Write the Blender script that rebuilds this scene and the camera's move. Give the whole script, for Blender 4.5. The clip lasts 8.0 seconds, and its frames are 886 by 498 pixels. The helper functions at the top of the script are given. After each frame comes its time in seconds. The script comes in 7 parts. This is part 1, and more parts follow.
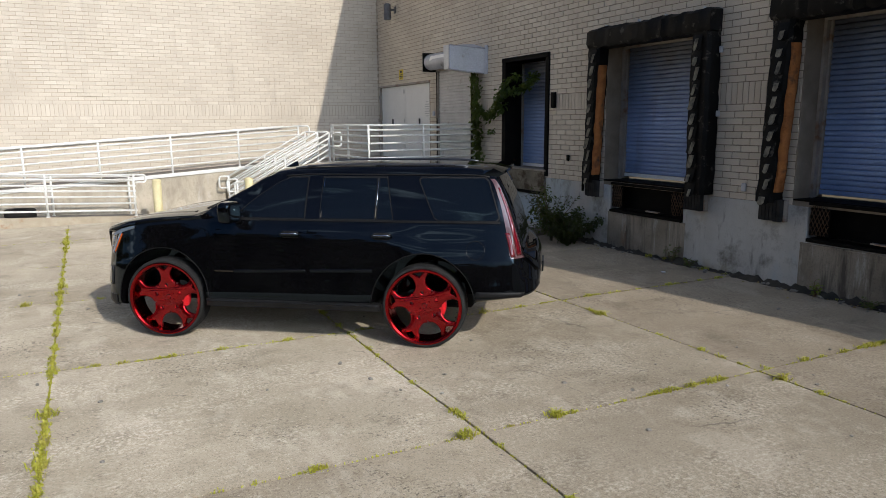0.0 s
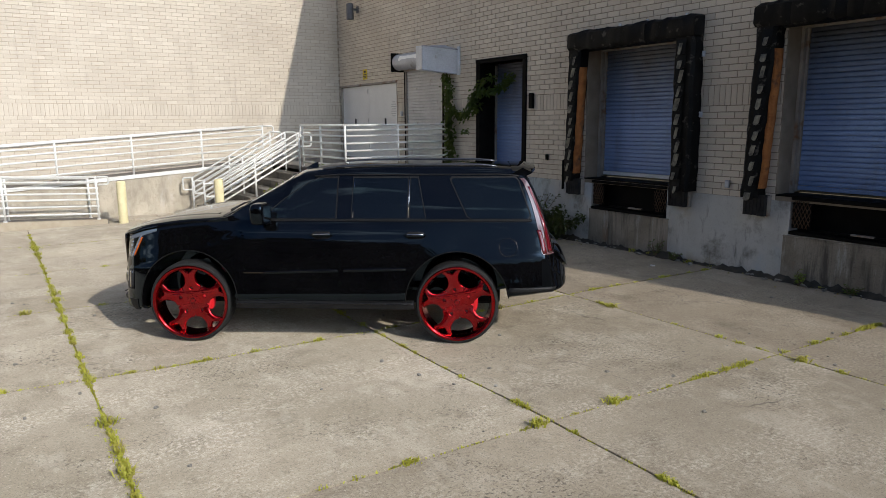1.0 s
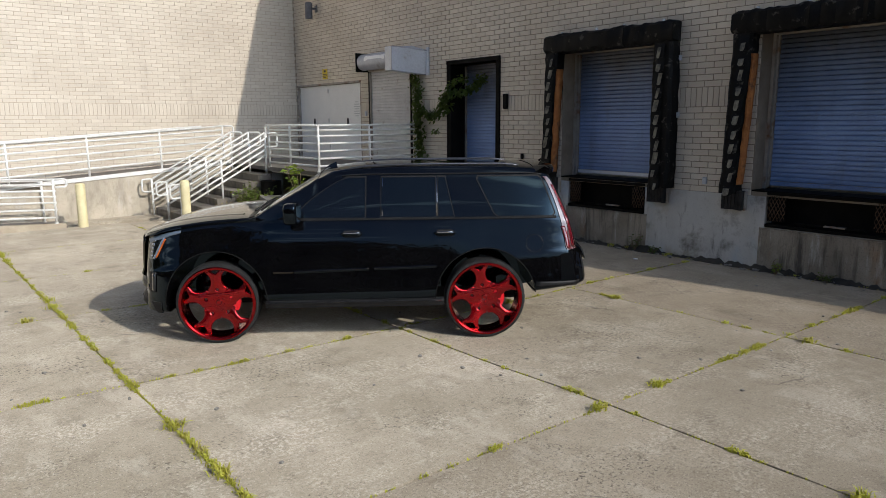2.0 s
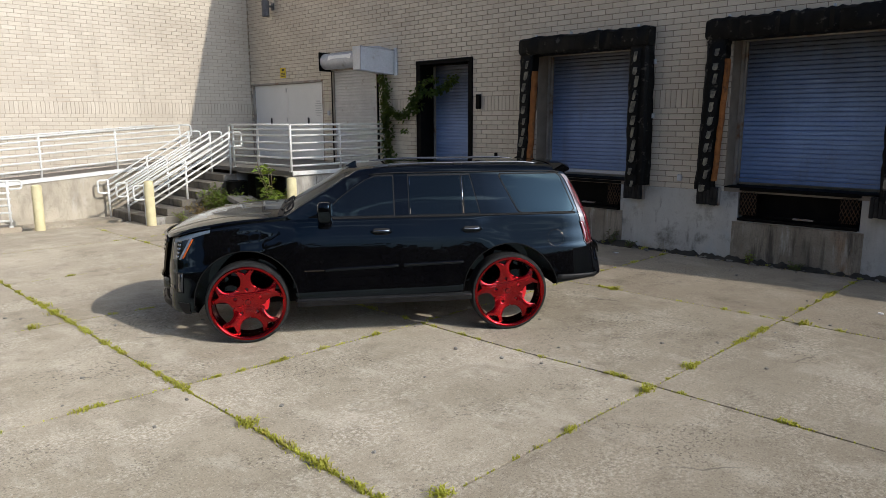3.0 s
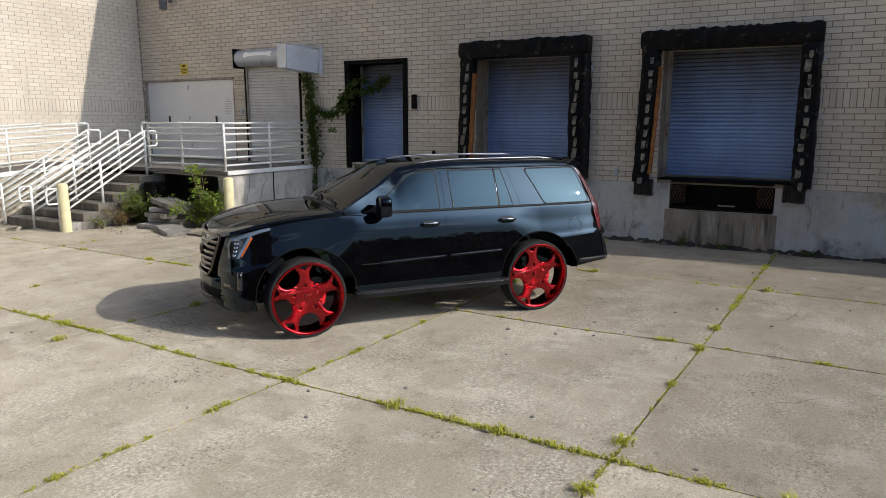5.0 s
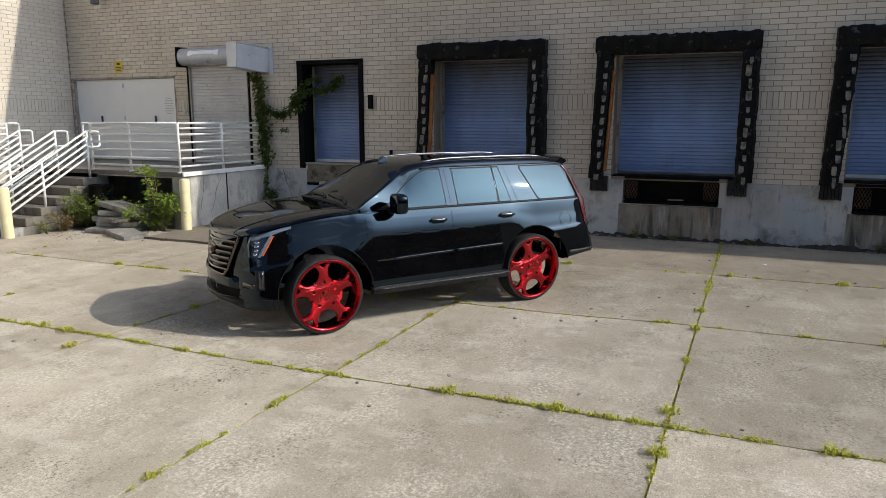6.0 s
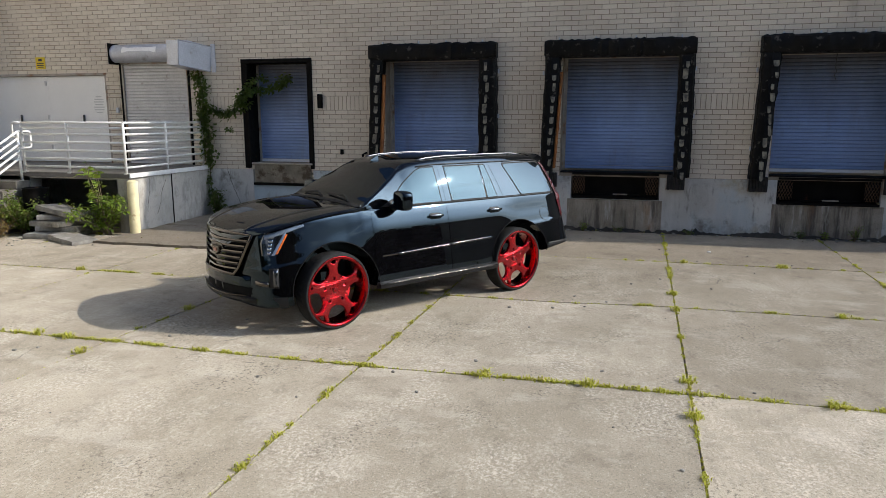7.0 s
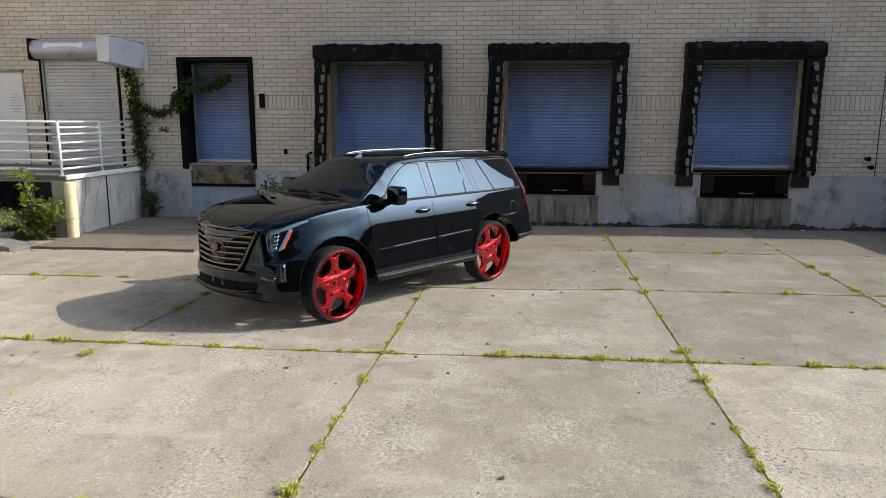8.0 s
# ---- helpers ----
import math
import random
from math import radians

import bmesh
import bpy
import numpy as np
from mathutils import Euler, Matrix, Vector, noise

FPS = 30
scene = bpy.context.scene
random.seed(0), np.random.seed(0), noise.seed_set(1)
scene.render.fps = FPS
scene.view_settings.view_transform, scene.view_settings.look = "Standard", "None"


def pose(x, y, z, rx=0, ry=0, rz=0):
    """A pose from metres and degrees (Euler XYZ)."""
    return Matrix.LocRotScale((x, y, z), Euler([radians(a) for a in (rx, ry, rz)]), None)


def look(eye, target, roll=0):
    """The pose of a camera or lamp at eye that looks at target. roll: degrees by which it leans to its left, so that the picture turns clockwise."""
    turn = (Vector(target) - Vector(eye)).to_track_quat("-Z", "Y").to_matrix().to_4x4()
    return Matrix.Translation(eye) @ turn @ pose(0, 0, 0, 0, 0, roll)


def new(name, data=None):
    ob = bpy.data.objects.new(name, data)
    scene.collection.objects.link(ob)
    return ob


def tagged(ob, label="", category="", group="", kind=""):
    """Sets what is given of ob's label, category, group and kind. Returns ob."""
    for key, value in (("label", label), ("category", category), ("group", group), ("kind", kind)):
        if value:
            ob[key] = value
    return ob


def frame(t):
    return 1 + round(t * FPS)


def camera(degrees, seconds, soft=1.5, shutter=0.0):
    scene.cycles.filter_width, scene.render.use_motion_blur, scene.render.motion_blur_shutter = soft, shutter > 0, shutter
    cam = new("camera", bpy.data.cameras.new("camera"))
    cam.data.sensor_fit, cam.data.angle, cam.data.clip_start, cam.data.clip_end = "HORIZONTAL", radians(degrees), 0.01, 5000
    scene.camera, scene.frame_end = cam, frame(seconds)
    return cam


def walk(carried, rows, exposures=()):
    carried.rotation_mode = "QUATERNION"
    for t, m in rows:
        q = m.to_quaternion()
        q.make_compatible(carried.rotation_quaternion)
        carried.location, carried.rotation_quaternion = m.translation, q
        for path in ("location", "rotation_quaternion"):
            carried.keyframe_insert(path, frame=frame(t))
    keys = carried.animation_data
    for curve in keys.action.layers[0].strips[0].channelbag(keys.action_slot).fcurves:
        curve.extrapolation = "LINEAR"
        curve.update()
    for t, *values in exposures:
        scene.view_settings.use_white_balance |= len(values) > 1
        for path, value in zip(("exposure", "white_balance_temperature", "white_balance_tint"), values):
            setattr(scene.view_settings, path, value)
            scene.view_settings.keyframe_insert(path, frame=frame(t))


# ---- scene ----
cam = camera(65.3, 8.0, soft=0.8)
PATH = [
    (0, (0.276, 0.613, 2.334), (1.177, 2.362, 1.975), -0.4),
    (0.5, (-0.235, 0.797, 2.35), (0.751, 2.499, 1.989), -0.4),
    (1, (-0.747, 1.008, 2.357), (0.326, 2.656, 1.995), -0.4),
    (1.5, (-1.26, 1.24, 2.364), (-0.1, 2.829, 2.001), -0.4),
    (3, (-2.785, 2.103, 2.377), (-1.378, 3.477, 2.011), -0.2),
    (3.5, (-3.288, 2.459, 2.378), (-1.804, 3.749, 2.012), -0.1),
    (4, (-3.77, 2.841, 2.375), (-2.212, 4.041, 2.009), -0.1),
    (4.5, (-4.243, 3.261, 2.372), (-2.614, 4.361, 2.005), -0.0),
    (6, (-5.537, 4.653, 2.362), (-3.72, 5.403, 1.996), 0.1),
    (6.5, (-5.916, 5.155, 2.366), (-4.049, 5.772, 1.999), 0.1),
    (7, (-6.26, 5.676, 2.367), (-4.354, 6.156, 1.999), 0.1),
    (7.5, (-6.563, 6.223, 2.339), (-4.625, 6.557, 1.974), 0.2),
    (8, (-6.846, 6.788, 2.31), (-4.888, 6.971, 1.949), 0.2),
]
walk(cam, [(t, look(eye, target, roll)) for t, eye, target, roll in PATH],
     exposures=[(0, -0.26), (1.5, -0.26), (3, -0.20), (4.5, -0.09), (6, 0.05), (7, 0.22), (8, 0.28)])

# ---- light ----
SUN_WAY = Vector((-0.18, 1.08, -0.70)).normalized()      # the way the sunlight travels
world = bpy.data.worlds.new("sky")
scene.world = world
world.use_nodes = True
wn, wl = world.node_tree.nodes, world.node_tree.links
wn.clear()
sky = wn.new("ShaderNodeTexSky")
sky.sky_type = "NISHITA"
sky.sun_disc = False
sky.sun_elevation = math.asin(-SUN_WAY.z)
sky.sun_rotation = math.atan2(-SUN_WAY.x, -SUN_WAY.y)
sky.air_density, sky.dust_density, sky.ozone_density = 1.0, 2.6, 3.5
coord = wn.new("ShaderNodeTexCoord")
stretch = wn.new("ShaderNodeMapping")
stretch.inputs["Scale"].default_value = (1.3, 1.3, 7.0)
cloud = wn.new("ShaderNodeTexNoise")
cloud.inputs["Scale"].default_value, cloud.inputs["Detail"].default_value = 2.9, 7.0
cloud.inputs["Roughness"].default_value = 0.58
cover = wn.new("ShaderNodeMapRange")
cover.inputs["From Min"].default_value, cover.inputs["From Max"].default_value = 0.58, 0.68
cover.inputs["To Min"].default_value, cover.inputs["To Max"].default_value = 0.0, 0.75
mix = wn.new("ShaderNodeMix")
mix.data_type = "RGBA"
mix.inputs["B"].default_value = (22.0, 22.4, 23.0, 1)
back = wn.new("ShaderNodeBackground")
back.inputs["Strength"].default_value = 0.087
wout = wn.new("ShaderNodeOutputWorld")
wl.new(coord.outputs["Generated"], stretch.inputs["Vector"])
wl.new(stretch.outputs["Vector"], cloud.inputs["Vector"])
wl.new(cloud.outputs["Fac"], cover.inputs["Value"])
wl.new(cover.outputs["Result"], mix.inputs["Factor"])
air = wn.new("ShaderNodeMix")
air.data_type, air.blend_type = "RGBA", "MULTIPLY"
air.inputs["Factor"].default_value, air.inputs["B"].default_value = 1.0, (0.82, 0.96, 1.14, 1)
wl.new(sky.outputs["Color"], air.inputs["A"])
wl.new(air.outputs["Result"], mix.inputs["A"])
# haze brightens the sky and its clouds smoothly towards the sun
toward = wn.new("ShaderNodeVectorMath")
toward.operation = "DOT_PRODUCT"
toward.inputs[1].default_value = -SUN_WAY
glow = wn.new("ShaderNodeMapRange")
glow.interpolation_type = "SMOOTHSTEP"
glow.inputs["From Min"].default_value, glow.inputs["From Max"].default_value = math.cos(radians(29)), math.cos(radians(13))
glow.inputs["To Min"].default_value, glow.inputs["To Max"].default_value = 0.88, 4.1
hazy = wn.new("ShaderNodeVectorMath")
hazy.operation = "SCALE"
wl.new(coord.outputs["Generated"], toward.inputs[0])
wl.new(toward.outputs["Value"], glow.inputs["Value"])
wl.new(mix.outputs["Result"], hazy.inputs[0])
wl.new(glow.outputs["Result"], hazy.inputs["Scale"])
wl.new(hazy.outputs["Vector"], back.inputs["Color"])
wl.new(back.outputs["Background"], wout.inputs["Surface"])
sun = new("sun", bpy.data.lights.new("sun", "SUN"))
sun.data.energy, sun.data.angle, sun.data.color = 3.84, radians(0.5), (1.0, 0.93, 0.83)
sun.matrix_world = look((0, 0, 30), Vector((0, 0, 30)) + SUN_WAY)


# ---- materials ----
class Mat:
    """A small builder of node materials."""

    def __init__(self, name, rough=0.6, metal=0.0, ior=1.5):
        self.m = bpy.data.materials.new(name)
        self.m.use_nodes = True
        self.t = self.m.node_tree
        self.b = self.t.nodes["Principled BSDF"]
        self.b.inputs["Roughness"].default_value = rough
        self.b.inputs["Metallic"].default_value = metal
        self.b.inputs["IOR"].default_value = ior
        self.pos = None

    def n(self, kind, **inputs):
        node = self.t.nodes.new(kind)
        for k, v in inputs.items():
            node.inputs[k.replace("_", " ")].default_value = v
        return node

    def link(self, a, b):
        self.t.links.new(a, b)

    def where(self, scale=(1, 1, 1), local=False):
        if local:
            src = self.n("ShaderNodeTexCoord").outputs["Object"]
        else:
            src = self.n("ShaderNodeNewGeometry").outputs["Position"]
        mp = self.n("ShaderNodeMapping")
        mp.inputs["Scale"].default_value = scale
        self.link(src, mp.inputs["Vector"])
        return mp.outputs["Vector"]

    def noise(self, scale, detail=4.0, rough=0.55, stretch=(1, 1, 1), local=False):
        node = self.n("ShaderNodeTexNoise", Scale=scale, Detail=detail, Roughness=rough)
        self.link(self.where(stretch, local), node.inputs["Vector"])
        return node.outputs["Fac"]

    def ramp(self, value, lo, hi, a=0.0, b=1.0):
        node = self.n("ShaderNodeMapRange")
        node.inputs["From Min"].default_value, node.inputs["From Max"].default_value = lo, hi
        node.inputs["To Min"].default_value, node.inputs["To Max"].default_value = a, b
        self.link(value, node.inputs["Value"])
        return node.outputs["Result"]

    def mixed(self, fac, a, b, mode="MIX"):
        node = self.n("ShaderNodeMix")
        node.data_type, node.blend_type = "RGBA", mode
        for key, v in (("Factor", fac), ("A", a), ("B", b)):
            if isinstance(v, (int, float)):
                node.inputs[key].default_value = v
            elif isinstance(v, tuple):
                node.inputs[key].default_value = (*v, 1)
            else:
                self.link(v, node.inputs[key])
        return node.outputs["Result"]

    def math(self, op, a, b=0.0):
        node = self.n("ShaderNodeMath")
        node.operation = op
        for i, v in enumerate((a, b)):
            if isinstance(v, (int, float)):
                node.inputs[i].default_value = v
            else:
                self.link(v, node.inputs[i])
        return node.outputs[0]

    def color(self, c):
        if isinstance(c, tuple):
            self.b.inputs["Base Color"].default_value = (*c, 1)
        else:
            self.link(c, self.b.inputs["Base Color"])
        return self

    def rough(self, v):
        self.link(v, self.b.inputs["Roughness"])
        return self

    def bump(self, height, strength=0.3, distance=0.01):
        node = self.n("ShaderNodeBump", Strength=strength, Distance=distance)
        self.link(height, node.inputs["Height"])
        self.link(node.outputs["Normal"], self.b.inputs["Normal"])
        return self

    def set(self, **inputs):
        for k, v in inputs.items():
            self.b.inputs[k.replace("_", " ")].default_value = v
        return self

    def hue(self):
        """A random value for each object and each loose piece."""
        a = self.n("ShaderNodeObjectInfo").outputs["Random"]
        b = self.n("ShaderNodeNewGeometry").outputs["Random Per Island"]
        return self.math("FRACT", self.math("ADD", a, b))


def worn(name, a, b, scale=6.0, rough=0.6, metal=0.0, grain=60.0, bump=0.15, spot=None, spot_at=(0.62, 0.72), stretch=(1, 1, 1), spot_scale=3.0, spec=0.5):
    """Two tones at a broad scale, a fine grain, and stains of a third tone."""
    k = Mat(name, rough, metal)
    k.set(Specular_IOR_Level=spec)
    c = k.mixed(k.ramp(k.noise(scale, 5, stretch=stretch), 0.35, 0.65), a, b)
    g = k.noise(grain, 3)
    c = k.mixed(k.ramp(g, 0.3, 0.7, 0.0, 0.35), c, k.mixed(0.5, c, (0.0, 0.0, 0.0)))
    if spot:
        c = k.mixed(k.ramp(k.noise(spot_scale, 6, 0.62, stretch), *spot_at), c, spot)
    k.color(c)
    k.rough(k.ramp(k.noise(scale * 2, 4), 0.3, 0.7, rough * 0.85, min(1.0, rough * 1.15)))
    k.bump(g, bump, 0.004)
    return k.m


def concrete_floor(name, tone=1.0, warm=1.0):
    """Old yard concrete: a brown-grey skin scuffed through to pale grit, with pits, stains and hair cracks."""
    k = Mat(name, 0.9)
    scuffed, pale, mid, dark = [(c[0] * tone * warm, c[1] * tone, c[2] * tone / warm) for c in ((0.67, 0.615, 0.515), (0.51, 0.45, 0.35), (0.385, 0.335, 0.252), (0.12, 0.102, 0.072))]
    c = k.mixed(k.ramp(k.noise(0.5, 6, 0.6), 0.38, 0.62), mid, pale)
    rnd = k.n("ShaderNodeObjectInfo").outputs["Random"]
    c = k.mixed(k.ramp(rnd, 0.0, 1.0, 0.05, 0.27), c, dark)
    c = k.mixed(k.ramp(k.noise(2.3, 10, 0.72), 0.52, 0.68, 0.0, 0.48), c, dark)
    c = k.mixed(k.ramp(k.noise(1.1, 8, 0.66, (1.8, 0.8, 1.0)), 0.54, 0.62, 0.0, 0.30), c, scuffed)
    # scuffs: broad worn fields, broken up by the aggregate
    field = k.ramp(k.noise(0.8, 9, 0.68, (1.0, 1.6, 1.0)), 0.46, 0.62)
    grit = k.noise(29, 5, 0.72)
    fine = k.noise(70, 3, 0.70)
    c = k.mixed(k.math("MULTIPLY", k.ramp(field, 0.0, 1.0, 0.06, 0.80), k.ramp(grit, 0.46, 0.60)), c, scuffed)
    c = k.mixed(k.ramp(fine, 0.54, 0.63, 0.0, 0.50), c, dark)
    c = k.mixed(k.ramp(k.noise(52, 3, 0.6), 0.60, 0.68, 0.0, 0.55), c, scuffed)
    # pits where the skin has broken away
    pitted = k.ramp(k.noise(0.75, 6, 0.65), 0.50, 0.64, 0.10, 0.9)
    pits = k.math("MULTIPLY", pitted, k.ramp(k.noise(30, 4, 0.65), 0.56, 0.61))
    c = k.mixed(k.math("MULTIPLY", pits, 0.9), c, (0.06, 0.05, 0.038))
    c = k.mixed(k.ramp(k.noise(5.5, 8, 0.75), 0.58, 0.70, 0.0, 0.45), c, (0.085, 0.072, 0.052))
    vor = k.n("ShaderNodeTexVoronoi", Scale=0.62)
    vor.feature = "DISTANCE_TO_EDGE"
    warp = k.n("ShaderNodeTexNoise", Scale=1.3, Detail=6.0)
    k.link(k.where(), warp.inputs["Vector"])
    adj = k.n("ShaderNodeMix")
    adj.data_type = "VECTOR"
    adj.inputs["Factor"].default_value = 0.35
    k.link(k.where(), adj.inputs["A"])
    k.link(warp.outputs["Color"], adj.inputs["B"])
    k.link(adj.outputs["Result"], vor.inputs["Vector"])
    crack = k.math("MULTIPLY", k.ramp(vor.outputs["Distance"], 0.0, 0.005, 1.0, 0.0), k.ramp(k.noise(0.8, 3), 0.58, 0.64))
    c = k.mixed(k.math("MULTIPLY", crack, 0.7), c, (0.08, 0.07, 0.06))
    k.color(c)
    k.set(Diffuse_Roughness=0.4)
    k.bump(k.math("SUBTRACT", k.math("ADD", grit, k.math("MULTIPLY", fine, 0.8)), pits), 0.45, 0.006)
    return k.m


def concrete_wall(name, base=(0.42, 0.40, 0.37), dark=(0.17, 0.16, 0.145), blue=0.0):
    k = Mat(name, 0.88)
    c = k.mixed(k.ramp(k.noise(1.4, 6, 0.6), 0.35, 0.65), base, tuple(v * 0.75 for v in base))
    streak = k.noise(2.6, 7, 0.70, (1, 1, 0.35))
    c = k.mixed(k.ramp(streak, 0.50, 0.68, 0.0, 0.8), c, dark)
    c = k.mixed(k.ramp(k.noise(2.2, 5, 0.6, (1, 1, 0.3)), 0.56, 0.70, 0.0, 0.5), c, (0.62, 0.60, 0.56))
    if blue:
        c = k.mixed(k.ramp(k.noise(1.1, 4), 0.50, 0.62, 0.0, blue), c, (0.40, 0.47, 0.52))
    c = k.mixed(k.ramp(k.noise(0.9, 5), 0.62, 0.72, 0.0, 0.5), c, (0.30, 0.24, 0.12))
    c = k.mixed(k.ramp(k.noise(6.5, 8, 0.75), 0.54, 0.68, 0.0, 0.55), c, dark)
    g = k.noise(38, 5, 0.7)
    c = k.mixed(k.ramp(g, 0.52, 0.70, 0.0, 0.6), c, dark)
    k.color(c)
    k.bump(k.math("ADD", g, k.noise(8, 5)), 0.5, 0.012)
    return k.m


def brick_mat(name, a, b, c3):
    k = Mat(name, 0.75)
    h = k.hue()
    c = k.mixed(h, a, b)
    c = k.mixed(k.ramp(k.math("FRACT", k.math("MULTIPLY", h, 7.13)), 0.72, 1.0, 0.0, 0.7), c, c3)
    c = k.mixed(k.ramp(k.noise(0.5, 5), 0.45, 0.72, 0.0, 0.22), c, (0.22, 0.17, 0.12))
    c = k.mixed(k.ramp(k.noise(1.8, 6, 0.7, (1, 1, 0.25)), 0.58, 0.76, 0.0, 0.35), c, (0.20, 0.16, 0.12))
    g = k.noise(70, 4, 0.65)
    c = k.mixed(k.ramp(g, 0.50, 0.75, 0.0, 0.30), c, tuple(v * 0.5 for v in a))
    k.color(c)
    k.bump(g, 0.3, 0.004)
    return k.m


def leaf_mat(name, a, b, c3):
    k = Mat(name, 0.5)
    h = k.hue()
    c = k.mixed(h, a, b)
    c = k.mixed(k.ramp(k.noise(5, 3), 0.5, 0.7, 0, 0.6), c, c3)
    k.color(c)
    k.set(Specular_IOR_Level=0.35)
    tr = k.n("ShaderNodeBsdfTranslucent")
    k.link(k.mixed(0.5, c, (0.35, 0.42, 0.05)), tr.inputs["Color"])
    mx = k.n("ShaderNodeMixShader")
    mx.inputs[0].default_value = 0.35
    out = k.t.nodes["Material Output"]
    k.link(k.b.outputs[0], mx.inputs[1])
    k.link(tr.outputs[0], mx.inputs[2])
    k.link(mx.outputs[0], out.inputs["Surface"])
    return k.m


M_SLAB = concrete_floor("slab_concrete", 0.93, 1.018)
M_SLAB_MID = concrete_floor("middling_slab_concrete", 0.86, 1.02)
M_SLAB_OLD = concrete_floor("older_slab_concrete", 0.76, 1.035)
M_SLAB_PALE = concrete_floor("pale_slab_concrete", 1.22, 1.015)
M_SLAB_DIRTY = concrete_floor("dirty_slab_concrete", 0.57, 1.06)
M_GROUND = worn("ground_dirt", (0.20, 0.17, 0.115), (0.28, 0.24, 0.17), 3.0, 0.95, grain=40, bump=0.5)
k = Mat("foundation_concrete", 0.88)
c = k.mixed(k.ramp(k.noise(0.9, 6, 0.6, (1, 1, 0.8)), 0.36, 0.64), (0.60, 0.60, 0.57), (0.43, 0.425, 0.40))
c = k.mixed(k.ramp(k.noise(0.75, 5, 0.6, (1, 1, 0.6)), 0.52, 0.64, 0.0, 0.75), c, (0.44, 0.52, 0.56))
c = k.mixed(k.ramp(k.noise(4.0, 7, 0.68, (1, 1, 0.22)), 0.50, 0.68, 0.0, 0.6), c, (0.60, 0.60, 0.58))
c = k.mixed(k.ramp(k.noise(5.5, 7, 0.72, (1, 1, 0.30)), 0.56, 0.70, 0.0, 0.75), c, (0.12, 0.11, 0.095))
c = k.mixed(k.ramp(k.noise(1.3, 7, 0.7), 0.54, 0.68, 0.0, 0.85), c, (0.15, 0.135, 0.11))
c = k.mixed(k.ramp(k.noise(0.8, 5), 0.63, 0.72, 0.0, 0.7), c, (0.34, 0.25, 0.10))
g = k.noise(38, 5, 0.7)
c = k.mixed(k.ramp(g, 0.55, 0.72, 0.0, 0.25), c, (0.12, 0.11, 0.095))
k.color(c)
k.bump(k.math("ADD", g, k.noise(8, 5)), 0.5, 0.012)
M_FOUND = k.m
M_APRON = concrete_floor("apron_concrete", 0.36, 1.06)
M_PLAT = concrete_wall("platform_concrete", (0.52, 0.49, 0.43))
M_RAMP = concrete_wall("ramp_concrete", (0.53, 0.47, 0.37), (0.25, 0.215, 0.165))
# the shade on the risers is put into this dark tone
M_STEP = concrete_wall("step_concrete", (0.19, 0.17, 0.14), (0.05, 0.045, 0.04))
# one brick in two copies, toned apart for the shaded and sunlit walls
M_BRICK = brick_mat("tan_brick", (0.685, 0.615, 0.507), (0.61, 0.543, 0.44), (0.74, 0.675, 0.56))
M_BRICK_N = brick_mat("sunlit_brick", (0.61, 0.547, 0.45), (0.56, 0.498, 0.407), (0.655, 0.597, 0.50))
# lighter copy of the mortar, with the sun's washing-out put into its colour
M_MORTAR_N = worn("sunlit_mortar", (0.40, 0.34, 0.26), (0.48, 0.41, 0.32), 5.0, 0.95)
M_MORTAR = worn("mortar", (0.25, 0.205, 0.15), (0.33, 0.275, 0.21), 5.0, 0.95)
M_RAIL = worn("white_rail_paint", (0.80, 0.80, 0.77), (0.72, 0.72, 0.69), 5.0, 0.45, grain=90, bump=0.05, spot=(0.32, 0.17, 0.08), spot_at=(0.68, 0.74), spot_scale=9.0)
M_WHITE = worn("white_door_paint", (0.93, 0.93, 0.91), (0.89, 0.89, 0.87), 2.0, 0.5, grain=60, bump=0.04)
M_BOLLARD = worn("cream_yellow_paint", (0.76, 0.68, 0.40), (0.66, 0.58, 0.34), 5.0, 0.6, grain=70, bump=0.1, spot=(0.34, 0.24, 0.12), spot_at=(0.63, 0.70), spot_scale=6.0)
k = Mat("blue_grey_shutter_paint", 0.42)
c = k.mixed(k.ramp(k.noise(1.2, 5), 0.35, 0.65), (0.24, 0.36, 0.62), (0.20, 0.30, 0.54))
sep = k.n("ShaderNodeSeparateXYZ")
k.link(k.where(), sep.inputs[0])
# darkens upwards: dirt, with the opening's top shade put into the colour
grime_shade = k.math("ADD", sep.outputs["Z"], k.math("MULTIPLY", k.noise(1.6, 6, 0.65, (1, 1, 0.4)), 1.3))
c = k.mixed(k.ramp(grime_shade, 2.9, 4.2, 0.0, 0.90), c, (0.055, 0.052, 0.05))
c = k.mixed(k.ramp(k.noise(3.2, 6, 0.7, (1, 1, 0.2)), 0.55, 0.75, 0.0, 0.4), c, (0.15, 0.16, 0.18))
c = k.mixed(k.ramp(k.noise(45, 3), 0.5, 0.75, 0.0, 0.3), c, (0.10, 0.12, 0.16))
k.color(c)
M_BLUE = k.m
M_GREY = worn("grey_galvanised_shutter", (0.66, 0.66, 0.65), (0.56, 0.56, 0.56), 1.6, 0.45, 0.1, grain=30, bump=0.05, spot=(0.26, 0.22, 0.18), spot_at=(0.62, 0.74))
M_HOOD = worn("galvanised_hood", (0.64, 0.67, 0.72), (0.56, 0.59, 0.64), 3.0, 0.35, 0.2, grain=30, bump=0.05, spot=(0.30, 0.27, 0.24), spot_at=(0.62, 0.72))
M_BARREL = worn("dull_galvanised_barrel", (0.50, 0.52, 0.57), (0.42, 0.44, 0.49), 4.0, 0.4, 0.2, grain=30, bump=0.05, spot=(0.22, 0.20, 0.18), spot_at=(0.60, 0.72))
